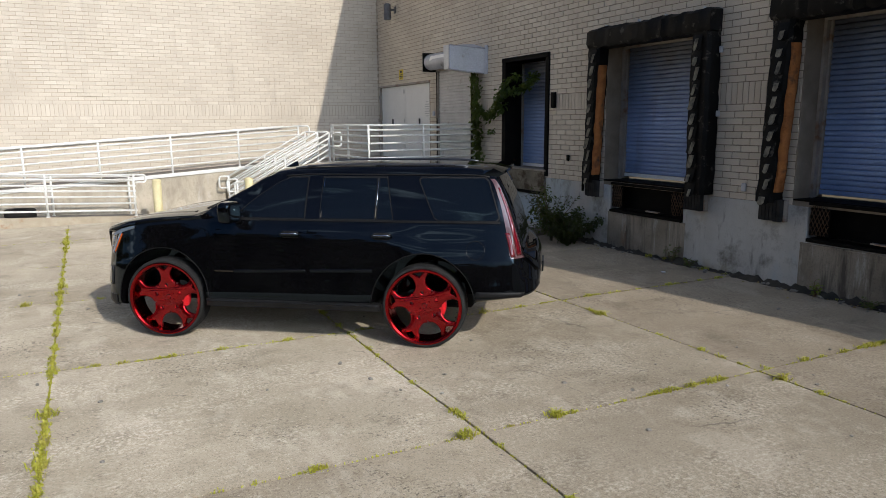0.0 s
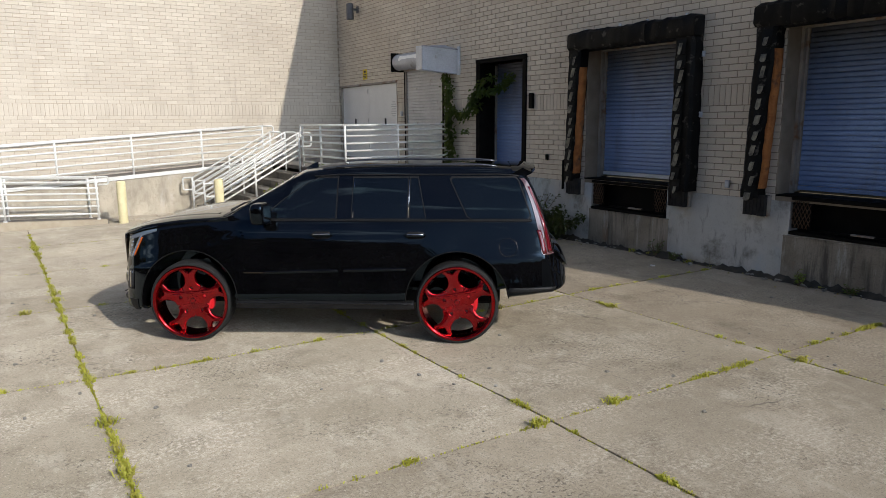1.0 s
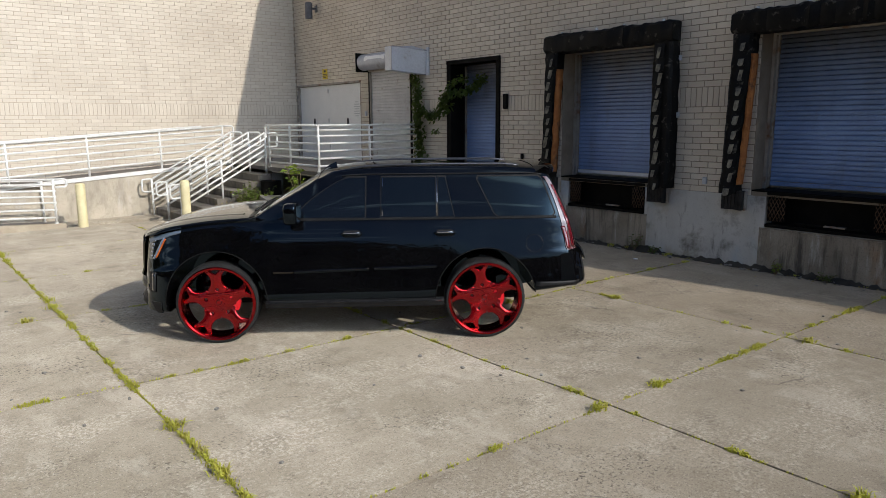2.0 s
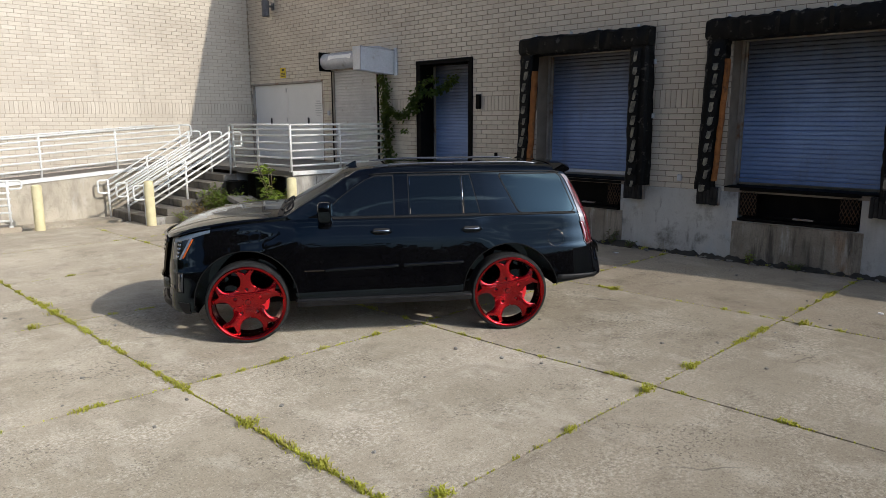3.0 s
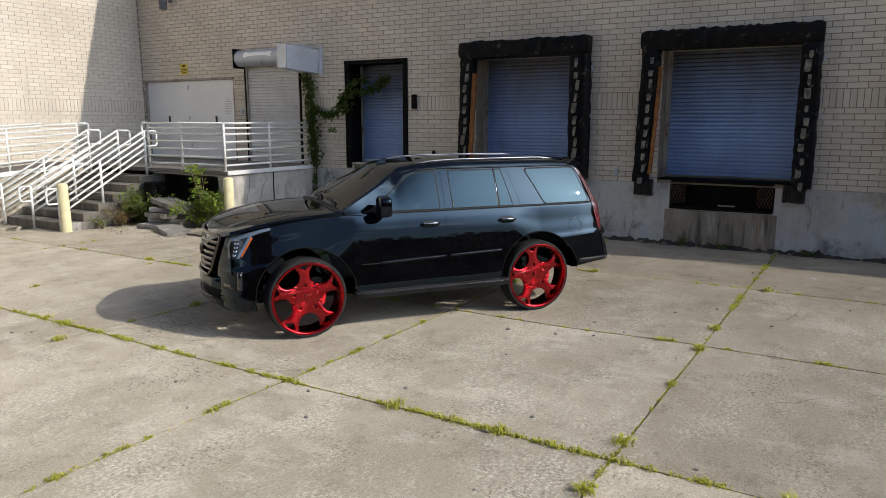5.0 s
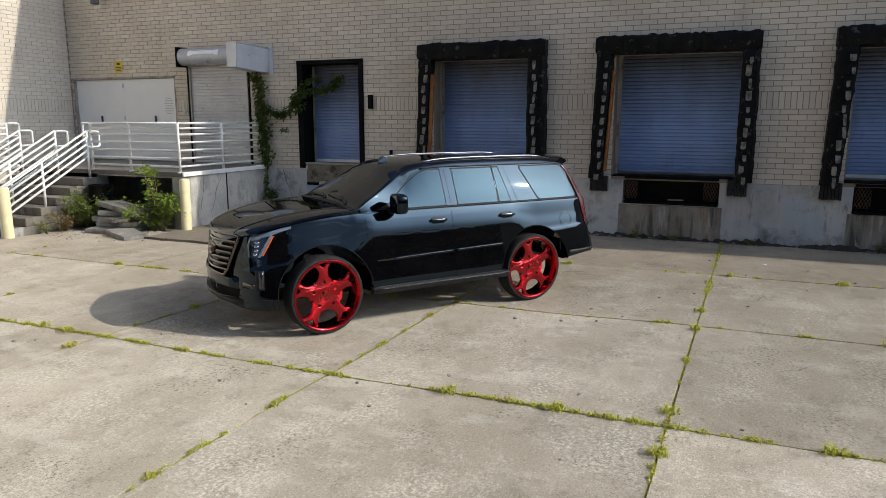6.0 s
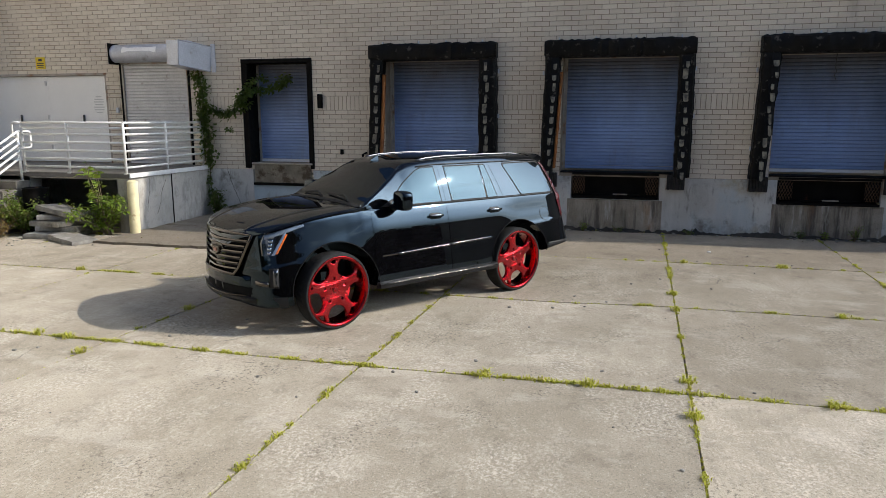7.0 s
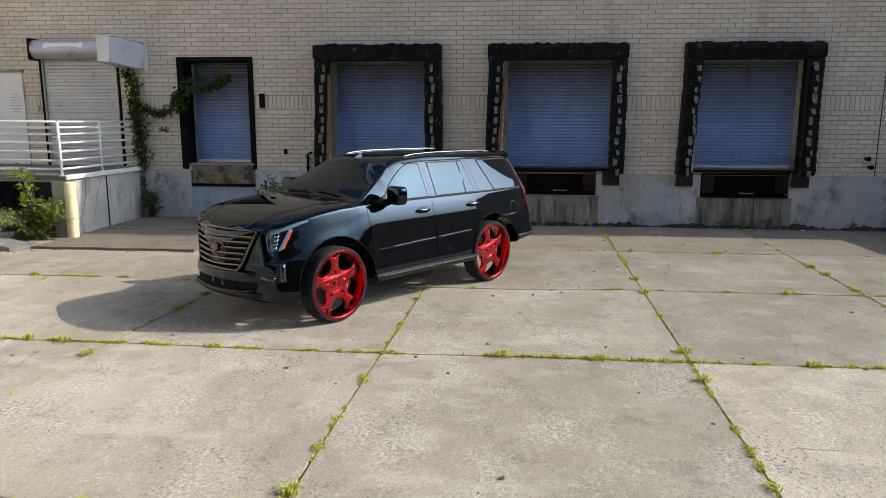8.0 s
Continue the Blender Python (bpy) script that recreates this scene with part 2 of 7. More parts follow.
M_TRIM = worn("weathered_metal_trim", (0.42, 0.38, 0.33), (0.30, 0.27, 0.23), 3.0, 0.6, 0.1, spot=(0.22, 0.10, 0.04), spot_at=(0.55, 0.68))
M_VINYL = worn("black_seal_vinyl", (0.005, 0.005, 0.005), (0.011, 0.0105, 0.010), 5.0, 0.55, grain=22, bump=0.9, spot=(0.07, 0.065, 0.055), spot_at=(0.60, 0.68), spot_scale=7.0, spec=0.12)
M_FLAP = worn("worn_grey_flap", (0.27, 0.245, 0.175), (0.07, 0.065, 0.052), 9.0, 0.7, grain=50, bump=0.3)
M_FOAM = worn("torn_orange_foam", (0.44, 0.165, 0.042), (0.27, 0.095, 0.024), 5.0, 0.95, grain=40, bump=0.6, spot=(0.05, 0.03, 0.02), spot_at=(0.55, 0.68))
M_RUBBER = worn("black_bumper_rubber", (0.02, 0.02, 0.02), (0.04, 0.038, 0.036), 9.0, 0.8, grain=50, bump=0.4, spec=0.15)
M_BLACK = worn("sooty_black_steel", (0.005, 0.0048, 0.0045), (0.010, 0.009, 0.008), 5.0, 0.7, 0.0, spot=(0.08, 0.03, 0.013), spot_at=(0.66, 0.78), spec=0.06)
M_RUST = worn("rusty_mesh_steel", (0.17, 0.10, 0.055), (0.09, 0.052, 0.03), 8.0, 0.8, 0.3, grain=60, bump=0.4)
M_TREAD = worn("checker_leveler_steel", (0.27, 0.24, 0.185), (0.17, 0.15, 0.115), 4.0, 0.75, 0.1, spot=(0.07, 0.05, 0.03), spot_at=(0.50, 0.62), spot_scale=4.5)
M_PALE = worn("pale_blue_panel_paint", (0.42, 0.52, 0.58), (0.36, 0.44, 0.50), 2.5, 0.6, spot=(0.25, 0.27, 0.27), spot_at=(0.58, 0.7), stretch=(1, 1, 0.3))
M_DECK = worn("dark_deck_concrete", (0.20, 0.18, 0.16), (0.14, 0.13, 0.115), 3.0, 0.9, grain=60, bump=0.3)
M_SIGN = worn("yellow_sign", (0.75, 0.56, 0.02), (0.68, 0.50, 0.02), 4.0, 0.45, bump=0.02)
M_INK = Mat("dark_print", 0.7).color((0.05, 0.05, 0.05)).m
M_GREYINK = Mat("grey_print", 0.7).color((0.56, 0.56, 0.56)).m
M_LAMP = worn("bronze_lamp_metal", (0.10, 0.10, 0.11), (0.15, 0.15, 0.16), 8.0, 0.45, 0.4)
M_CURB = worn("rusty_curb", (0.44, 0.38, 0.285), (0.37, 0.31, 0.23), 4.0, 0.85, spot=(0.28, 0.13, 0.06), spot_at=(0.60, 0.70))
M_SOIL = worn("dark_damp_soil", (0.030, 0.026, 0.02), (0.06, 0.052, 0.04), 9.0, 0.95, grain=40, bump=0.6)
k = Mat("patched_concrete", 0.9)
c = k.mixed(k.ramp(k.noise(1.6, 6, 0.62), 0.38, 0.62), (0.36, 0.32, 0.26), (0.24, 0.21, 0.165))
c = k.mixed(k.ramp(k.noise(4.5, 7, 0.70, (1, 1, 0.10)), 0.48, 0.60, 0.0, 0.9), c, (0.085, 0.072, 0.058))
c = k.mixed(k.ramp(k.noise(6.0, 6, 0.66, (1, 1, 0.14)), 0.56, 0.66, 0.0, 0.8), c, (0.52, 0.50, 0.45))
c = k.mixed(k.ramp(k.noise(1.5, 5, 0.6, (1, 1, 0.4)), 0.56, 0.68, 0.0, 0.7), c, (0.30, 0.16, 0.07))
g = k.noise(40, 5, 0.7)
k.color(k.mixed(k.ramp(g, 0.52, 0.70, 0.0, 0.5), c, (0.09, 0.08, 0.065)))
k.bump(g, 0.6, 0.012)
M_PATCH = k.m
M_ROOF = worn("grey_roofing", (0.25, 0.25, 0.24), (0.2, 0.2, 0.19), 1.0, 0.9)
# the slab heap's shade is put into this darkened concrete
M_OLDSLAB = concrete_wall("broken_slab_concrete", (0.27, 0.255, 0.225), (0.07, 0.064, 0.055))
M_LEAF = leaf_mat("bright_leaf", (0.13, 0.21, 0.025), (0.20, 0.28, 0.03), (0.07, 0.13, 0.02))
M_LEAF_S = leaf_mat("step_leaf", (0.085, 0.14, 0.025), (0.13, 0.19, 0.03), (0.16, 0.10, 0.03))
M_LEAF_D = leaf_mat("dark_leaf", (0.032, 0.062, 0.014), (0.06, 0.10, 0.02), (0.02, 0.035, 0.01))
# the dock wall's shade on the bush is put into this leaf colour
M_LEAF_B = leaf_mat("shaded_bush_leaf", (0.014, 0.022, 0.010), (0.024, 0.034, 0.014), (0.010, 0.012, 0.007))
M_FAR = worn("dense_far_foliage", (0.035, 0.046, 0.018), (0.050, 0.064, 0.026), 2.0, 0.85, spec=0.1)
M_GRASS = leaf_mat("joint_grass", (0.40, 0.42, 0.05), (0.52, 0.48, 0.08), (0.46, 0.37, 0.12))
M_DRY = leaf_mat("dry_leaf", (0.26, 0.19, 0.08), (0.20, 0.10, 0.04), (0.12, 0.14, 0.04))
M_STEM = worn("brown_stem", (0.12, 0.085, 0.05), (0.18, 0.14, 0.08), 9.0, 0.8)

# the car's own
k = Mat("black_car_paint", 0.022, ior=1.50)
k.color(k.mixed(k.ramp(k.noise(3, 4), 0.35, 0.65), (0.0015, 0.0015, 0.002), (0.003, 0.003, 0.0035)))
# bluish tint puts the sky's blue into the paint's reflections
k.set(Specular_IOR_Level=0.5, Specular_Tint=(0.58, 0.82, 1.0, 1))
M_PAINT = k.m
k = Mat("dark_tinted_glass", 0.02, ior=1.50)
k.color(k.mixed(k.ramp(k.noise(2, 3), 0.3, 0.7), (0.003, 0.004, 0.006), (0.005, 0.006, 0.008)))
# the sky's blue is put into the glass reflections here too
k.set(Transmission_Weight=0.1, Specular_Tint=(0.52, 0.84, 1.0, 1))
M_GLASS = k.m
M_SCREEN = Mat("windscreen_glass", 0.02, ior=1.5).color((0.002, 0.003, 0.004)).set(Transmission_Weight=0.05, Specular_Tint=(0.6, 0.82, 1.0, 1)).m
M_CHROME = Mat("chrome", 0.08, 1.0).color((0.75, 0.75, 0.76)).m
k = Mat("satin_roof_rail", 0.36, 1.0)
k.color(k.mixed(k.ramp(k.noise(20, 3), 0.3, 0.7), (0.18, 0.185, 0.20), (0.14, 0.145, 0.16)))
M_SATIN = k.m
M_DKCHROME = Mat("dark_chrome", 0.12, 1.0).color((0.095, 0.085, 0.075)).m
k = Mat("candy_red_alloy", 0.24, 0.95)
k.color(k.mixed(k.ramp(k.noise(7, 3), 0.3, 0.7), (0.44, 0.0035, 0.009), (0.37, 0.003, 0.007)))
k.set(Coat_Weight=0.8, Coat_Roughness=0.04, Anisotropic=0.85, Anisotropic_Rotation=0.25)
spun = k.n("ShaderNodeTangent")
spun.direction_type, spun.axis = "RADIAL", "Y"
k.link(spun.outputs["Tangent"], k.b.inputs["Tangent"])
M_RED = k.m
k = Mat("deep_candy_red_barrel", 0.16, 1.0)
k.color(k.mixed(k.ramp(k.noise(7, 3), 0.3, 0.7), (0.42, 0.004, 0.008), (0.34, 0.003, 0.006)))
k.set(Coat_Weight=0.5, Coat_Roughness=0.04)
M_BARREL_RED = k.m
M_CALIPER = Mat("red_caliper_paint", 0.35).color((0.55, 0.012, 0.018)).m
M_TYRE = worn("tyre_rubber", (0.012, 0.012, 0.013), (0.024, 0.024, 0.023), 10.0, 0.8, grain=80, bump=0.25, spec=0.25)
M_PLASTIC = worn(spec=0.25, name="black_plastic", a=(0.007, 0.007, 0.0075), b=(0.012, 0.012, 0.0125), scale=10.0, rough=0.5, grain=120, bump=0.1)
M_TAIL = Mat("red_tail_lens", 0.08).color((0.11, 0.004, 0.009)).set(Coat_Weight=1.0, Coat_Roughness=0.02).m
M_TAILCLEAR = Mat("clear_tail_lens", 0.06).color((0.10, 0.055, 0.06)).set(Coat_Weight=1.0, Coat_Roughness=0.02).m
M_HEAD = Mat("headlamp_reflector", 0.14, 0.9).color((0.055, 0.062, 0.075)).set(Coat_Weight=1.0, Coat_Roughness=0.02).m
M_LED = Mat("headlamp_lens", 0.08, 0.3).color((0.16, 0.21, 0.29)).set(Coat_Weight=1.0, Coat_Roughness=0.02).m
M_CELL = Mat("lamp_cell", 0.12, 1.0).color((0.34, 0.38, 0.44)).m
M_AMBER = Mat("amber_lens", 0.15).color((0.62, 0.11, 0.012)).set(Coat_Weight=1.0).m
M_DISC = worn("brake_disc_steel", (0.22, 0.21, 0.20), (0.16, 0.15, 0.145), 14.0, 0.4, 0.8)
M_BADGE = Mat("badge_metal", 0.3, 0.7).color((0.24, 0.11, 0.085)).m
M_SEAL = worn("window_rubber", (0.006, 0.006, 0.0065), (0.010, 0.010, 0.0105), 10.0, 0.6, grain=90, bump=0.05, spec=0.2)
M_UNDER = worn("underbody_black", (0.006, 0.006, 0.006), (0.012, 0.012, 0.012), 6.0, 0.9, spec=0.1)


# ---- mesh helpers ----
class Build:
    """Collects points and faces for one mesh."""

    def __init__(self):
        self.v, self.f, self.s = [], [], []

    def add(self, pts, faces, smooth=False):
        o = len(self.v)
        self.v += [tuple(map(float, p)) for p in pts]
        self.f += [tuple(i + o for i in q) for q in faces]
        self.s += [smooth] * len(faces)
        return self

    def box(self, x0, x1, y0, y1, z0, z1, ch=0.0, m=None):
        """A box, with its edges cut off by ch."""
        c = min(ch, (x1 - x0) / 2.01, (y1 - y0) / 2.01, (z1 - z0) / 2.01)
        if c <= 0:
            p = [(x, y, z) for x in (x0, x1) for y in (y0, y1) for z in (z0, z1)]
            q = [(0, 1, 3, 2), (4, 6, 7, 5), (0, 4, 5, 1), (2, 3, 7, 6), (0, 2, 6, 4), (1, 5, 7, 3)]
        else:
            p, idx = [], {}
            lo, hi = (x0, y0, z0), (x1, y1, z1)
            for sx in (0, 1):
                for sy in (0, 1):
                    for sz in (0, 1):
                        sg = (sx, sy, sz)
                        for ax in range(3):
                            pt = []
                            for a in range(3):
                                edge = (lo, hi)[sg[a]][a]
                                pt.append(edge if a == ax else edge + (c if sg[a] == 0 else -c))
                            idx[sg, ax] = len(p)
                            p.append(tuple(pt))
            q = []
            for ax in range(3):
                b, d = [a for a in range(3) if a != ax]
                for sv in (0, 1):
                    ring = []
                    for u, w in ((0, 0), (1, 0), (1, 1), (0, 1)):
                        sg = [0, 0, 0]
                        sg[ax], sg[b], sg[d] = sv, u, w
                        ring.append(idx[tuple(sg), ax])
                    flip = (sv == 0) ^ (ax == 1)
                    q.append(tuple(reversed(ring)) if flip else tuple(ring))
                for u in (0, 1):
                    for w in (0, 1):
                        s0, s1 = [0, 0, 0], [0, 0, 0]
                        s0[ax], s1[ax] = 0, 1
                        s0[b] = s1[b] = u
                        s0[d] = s1[d] = w
                        q.append((idx[tuple(s0), b], idx[tuple(s1), b], idx[tuple(s1), d], idx[tuple(s0), d]))
            for sg in [(i, j, l) for i in (0, 1) for j in (0, 1) for l in (0, 1)]:
                q.append((idx[sg, 0], idx[sg, 1], idx[sg, 2]))
        if m is not None:
            p = [m @ Vector(t) for t in p]
        return self.add(p, q)

    def tube(self, path, r, n=10, closed=False, smooth=True):
        """A round tube along a path of points."""
        path = [Vector(p) for p in path]
        rings, L = [], len(path)
        up = None
        for i, p in enumerate(path):
            a = path[(i - 1) % L] if closed or i > 0 else p
            b = path[(i + 1) % L] if closed or i < L - 1 else p
            d = (b - a).normalized()
            if up is None:
                up = d.orthogonal().normalized()
            up = (up - d * up.dot(d)).normalized()
            side = d.cross(up)
            rr = r[i] if isinstance(r, (list, tuple)) else r
            rings.append([p + (up * math.cos(t) + side * math.sin(t)) * rr for t in [2 * math.pi * j / n for j in range(n)]])
        pts = [q for ring in rings for q in ring]
        faces = []
        for i in range(L if closed else L - 1):
            i2 = (i + 1) % L
            for j in range(n):
                j2 = (j + 1) % n
                faces.append((i * n + j, i * n + j2, i2 * n + j2, i2 * n + j))
        o = len(self.v)
        self.add(pts, faces, smooth)
        if not closed:
            self.f += [tuple(o + j for j in reversed(range(n))), tuple(o + (L - 1) * n + j for j in range(n))]
            self.s += [False, False]
        return self

    def lathe(self, profile, n=48, smooth=True, axis="y", close=False):
        """Profile points (radius, along) turned round an axis."""
        pts, faces, P = [], [], len(profile)
        for j in range(n):
            t = 2 * math.pi * j / n
            for r, h in profile:
                if axis == "y":
                    pts.append((r * math.cos(t), h, r * math.sin(t)))
                elif axis == "z":
                    pts.append((r * math.cos(t), r * math.sin(t), h))
                else:
                    pts.append((h, r * math.cos(t), r * math.sin(t)))
        for j in range(n):
            j2 = (j + 1) % n
            for i in range(P if close else P - 1):
                i2 = (i + 1) % P
                faces.append((j * P + i, j2 * P + i, j2 * P + i2, j * P + i2))
        return self.add(pts, faces, smooth)

    def grid(self, rows, smooth=True, wrap=False):
        """Rows of points of equal length joined by quads."""
        R, C = len(rows), len(rows[0])
        faces = []
        for i in range(R - 1):
            for j in range(C if wrap else C - 1):
                j2 = (j + 1) % C
                faces.append((i * C + j, i * C + j2, (i + 1) * C + j2, (i + 1) * C + j))
        return self.add([p for row in rows for p in row], faces, smooth)

    def mesh(self, name, mat, sharp=None, tidy=False):
        me = bpy.data.meshes.new(name)
        me.from_pydata(self.v, [], self.f)
        me.polygons.foreach_set("use_smooth", self.s)
        if mat:
            me.materials.append(mat)
        if tidy:
            bm = bmesh.new()
            bm.from_mesh(me)
            bmesh.ops.remove_doubles(bm, verts=bm.verts, dist=0.0002)
            bmesh.ops.recalc_face_normals(bm, faces=bm.faces)
            bm.to_mesh(me)
            bm.free()
        if sharp:
            me.set_sharp_from_angle(angle=radians(sharp))
        me.update()
        return me


def part(name, build, mat, parent, label="", sharp=None, tidy=True, kind=""):
    me = build.mesh(name, mat, sharp, tidy) if isinstance(build, Build) else build
    ob = new(name, me)
    ob.parent = parent
    return tagged(ob, label=label, kind=kind)


def thing(name, label, category, at=(0, 0, 0), rz=0.0, group="", kind=""):
    ob = new(name)
    ob.empty_display_size = 0.2
    ob.matrix_basis = pose(*at, 0, 0, rz)
    return tagged(ob, label, category, group, kind)


def solid(name, build, mat, label, category="", group="", kind="", sharp=None, at=None):
    ob = new(name, build.mesh(name, mat, sharp, True))
    if at is not None:
        ob.matrix_basis = at
    return tagged(ob, label, category, group, kind)


def pierced(u_lines, z_lines, holes, depth):
    """A wall in its own plane (u, z), with its face at 0 and its back at depth, pierced by holes (u0, u1, z0, z1)."""
    us = sorted({round(v, 4) for v in (*u_lines, *[h[0] for h in holes], *[h[1] for h in holes])})
    zs = sorted({round(v, 4) for v in (*z_lines, *[h[2] for h in holes], *[h[3] for h in holes])})
    def full(i, j):
        if i < 0 or j < 0 or i >= len(us) - 1 or j >= len(zs) - 1:
            return False
        u, z = (us[i] + us[i + 1]) / 2, (zs[j] + zs[j + 1]) / 2
        return not any(h[0] < u < h[1] and h[2] < z < h[3] for h in holes)
    pts, faces = [], []
    def quad(*q):
        o = len(pts)
        pts.extend(q)
        faces.append((o, o + 1, o + 2, o + 3))
    for i in range(len(us) - 1):
        for j in range(len(zs) - 1):
            if not full(i, j):
                continue
            a, b, c, d = us[i], us[i + 1], zs[j], zs[j + 1]
            quad((a, 0, c), (b, 0, c), (b, 0, d), (a, 0, d))
            quad((a, depth, c), (a, depth, d), (b, depth, d), (b, depth, c))
            if not full(i - 1, j):
                quad((a, 0, c), (a, 0, d), (a, depth, d), (a, depth, c))
            if not full(i + 1, j):
                quad((b, 0, c), (b, depth, c), (b, depth, d), (b, 0, d))
            if not full(i, j - 1):
                quad((a, 0, c), (a, depth, c), (b, depth, c), (b, 0, c))
            if not full(i, j + 1):
                quad((a, 0, d), (b, 0, d), (b, depth, d), (a, depth, d))
    return pts, faces


# ---- the large structure ----
WALL_X, WALL_Y, DECK = 9.0, 22.05, 1.25
ROOF_HIGH, ROOF_LOW, STEP_Y = 10.4, 5.46, -3.0
DOCKS = [(8.66, 10.88), (4.45, 6.90), (0.42, 2.70)]          # the dock openings, along y
SEALS = [(8.30, 8.68, 10.86, 11.18), (4.26, 4.58, 6.94, 7.28), (0.22, 0.58, 2.69, 3.06)]   # outer and inner edges of their seals
HOLES_E = [(a, b, 1.25, 3.70) for a, b in DOCKS] + [(12.76, 14.34, 1.32, 3.66), (15.92, 17.80, 1.25, 3.74), (18.28, 21.93, 1.25, 3.46)]
PITS = [(8.86, 10.66, 0.68, 1.17), (4.81, 6.65, 0.70, 1.17), (0.63, 2.53, 0.68, 1.17), (12.70, 14.28, 0.16, 1.17)]


CAR_AT = (2.727, 8.671)


def ground_z(x, y):
    """The yard lies level but for a shallow dip where the car stands."""
    t = min(1.0, max(0.0, (math.hypot(x - CAR_AT[0], y - CAR_AT[1]) - 2.1) / 1.6))
    return -0.033 * (1 - t * t * (3 - 2 * t))


def plane_build(pts, faces, m):
    return Build().add([m @ Vector(p) for p in pts], faces)


TO_E = Matrix(((0, 1, 0, WALL_X), (1, 0, 0, 0), (0, 0, 1, 0), (0, 0, 0, 1)))       # (u, depth, z) on the dock wall
TO_N = Matrix(((1, 0, 0, 0), (0, 1, 0, WALL_Y), (0, 0, 1, 0), (0, 0, 0, 1)))       # (u, depth, z) on the lit wall

b = Build()
for x0, x1, y0, y1 in ((-400, 400, -400, 400),):
    n = 8
    b.grid([[(x0 + (x1 - x0) * i / n, y0 + (y1 - y0) * j / n, -0.085) for i in range(n + 1)] for j in range(n + 1)], False)
ground = solid("ground", b, M_GROUND, "brown dirt ground under the cracked concrete yard", "ground", kind="structure")

SH = lambda d: TO_E @ Matrix.Translation((0, d, 0))
pts, faces = pierced((STEP_Y, 23.5), (1.17, ROOF_HIGH), [h for h in HOLES_E], 0.62)
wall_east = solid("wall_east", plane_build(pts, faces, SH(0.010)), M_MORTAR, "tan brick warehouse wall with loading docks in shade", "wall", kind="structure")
pts, faces = pierced((STEP_Y, 23.5), (-0.4, 1.17), PITS, 0.60)
foundation = solid("foundation", plane_build(pts, faces, SH(-0.012)), M_FOUND, "stained grey concrete foundation under the dock wall", "wall", kind="structure")
pts, faces = pierced((-14.0, 9.41), (-0.4, ROOF_HIGH), [], 0.40)
wall_north = solid("wall_north", plane_build(pts, faces, TO_N @ Matrix.Translation((0, 0.010, 0))), M_MORTAR_N, "sunlit cream brick wall behind the ramp", "wall", kind="structure")
b = Build().box(9.01, 9.41, -14.0, STEP_Y - 0.002, -0.4, ROOF_LOW)
solid("wall_east_low", b, M_BRICK, "lower tan brick wall beyond the docks", "wall", kind="structure")
# unseen wall, added to cast the shade at the yard's right edge
b = Build().box(2.4, 9.0, -3.98, -3.63, -0.4, 2.4)
wall_south = solid("wall_south", b, M_BRICK, "unseen tan brick wall added to shade the yard's edge", "wall", kind="structure")
b = Build().box(9.42, 24.0, STEP_Y, 30.0, ROOF_HIGH - 0.3, ROOF_HIGH - 0.02)
b.box(-14.0, 9.40, WALL_Y + 0.42, 30.0, ROOF_HIGH - 0.3, ROOF_HIGH - 0.02)
solid("roof", b, M_ROOF, "flat grey roof of the brick warehouse", "roof", kind="structure")
b = Build().box(9.42, 24.0, -14.0, STEP_Y - 0.01, ROOF_LOW - 0.3, ROOF_LOW - 0.02)
solid("roof_low", b, M_ROOF, "flat grey roof of the lower warehouse", "roof", kind="structure")
b = Build().box(9.42, 24.0, STEP_Y, STEP_Y + 0.3, ROOF_LOW, ROOF_HIGH - 0.31)
solid("wall_step", b, M_BRICK, "brick end wall above the lower roof", "wall", kind="structure")
b = Build().box(23.7, 24.0, -14.0, 30.0, -0.4, ROOF_LOW - 0.31)
solid("wall_far_east", b, M_BRICK, "plain brick back wall of the warehouse", "wall", kind="structure")

# landing platform with a dark hollow under its deck
pts, faces = pierced((15.50, 17.996), (-0.3, DECK - 0.10), [(15.80, 17.995, -0.3, DECK - 0.13)], 0.30)
b = Build()
b.box(6.38, 8.985, 15.50, 15.80, -0.3, DECK - 0.10)
m = Matrix(((0, 1, 0, 6.08), (1, 0, 0, 0), (0, 0, 1, 0), (0, 0, 0, 1)))
b.add([m @ Vector(p) for p in pts], faces)
platform = solid("platform", b, M_PLAT, "cracked grey concrete landing platform beside the docks", "platform", kind="structure")
b = Build().box(6.06, 8.985, 15.48, 22.04, DECK - 0.10, DECK, 0.008)
solid("platform_deck", b, M_DECK, "dark worn concrete deck of the landing", "platform", kind="structure")
b = Build().box(6.05, 8.98, 15.440, 15.478, DECK - 0.09, DECK + 0.006, 0.004)
solid("platform_trim", b, M_RAIL, "white-painted steel edge of the landing", "trim", kind="structure")
b = Build().box(7.462, 7.484, 15.478, 15.499, -0.02, DECK - 0.10, 0.004)
solid("drain_joint", b, M_BLACK, "dark vertical joint in the landing wall", "trim", kind="structure")

def crack(name, pts, ground_at, label):
    """A dark ragged crack on a wall facing the yard; pts are (along, z), ground_at gives the place."""
    rng2 = random.Random(len(pts) + int(pts[0][0] * 100))
    path = []
    for (a0, z0), (a1, z1) in zip(pts, pts[1:]):
        for q in range(5):
            t = q / 5
            path.append((a0 + (a1 - a0) * t + rng2.uniform(-0.012, 0.012), z0 + (z1 - z0) * t))
    rows = [[ground_at(a - w, z), ground_at(a, z), ground_at(a + w, z)] for (a, z), w in ((p, rng2.uniform(0.003, 0.009)) for p in path)]
    solid(name, Build().grid(rows, False), M_SOIL, label, "crack", kind="structure")


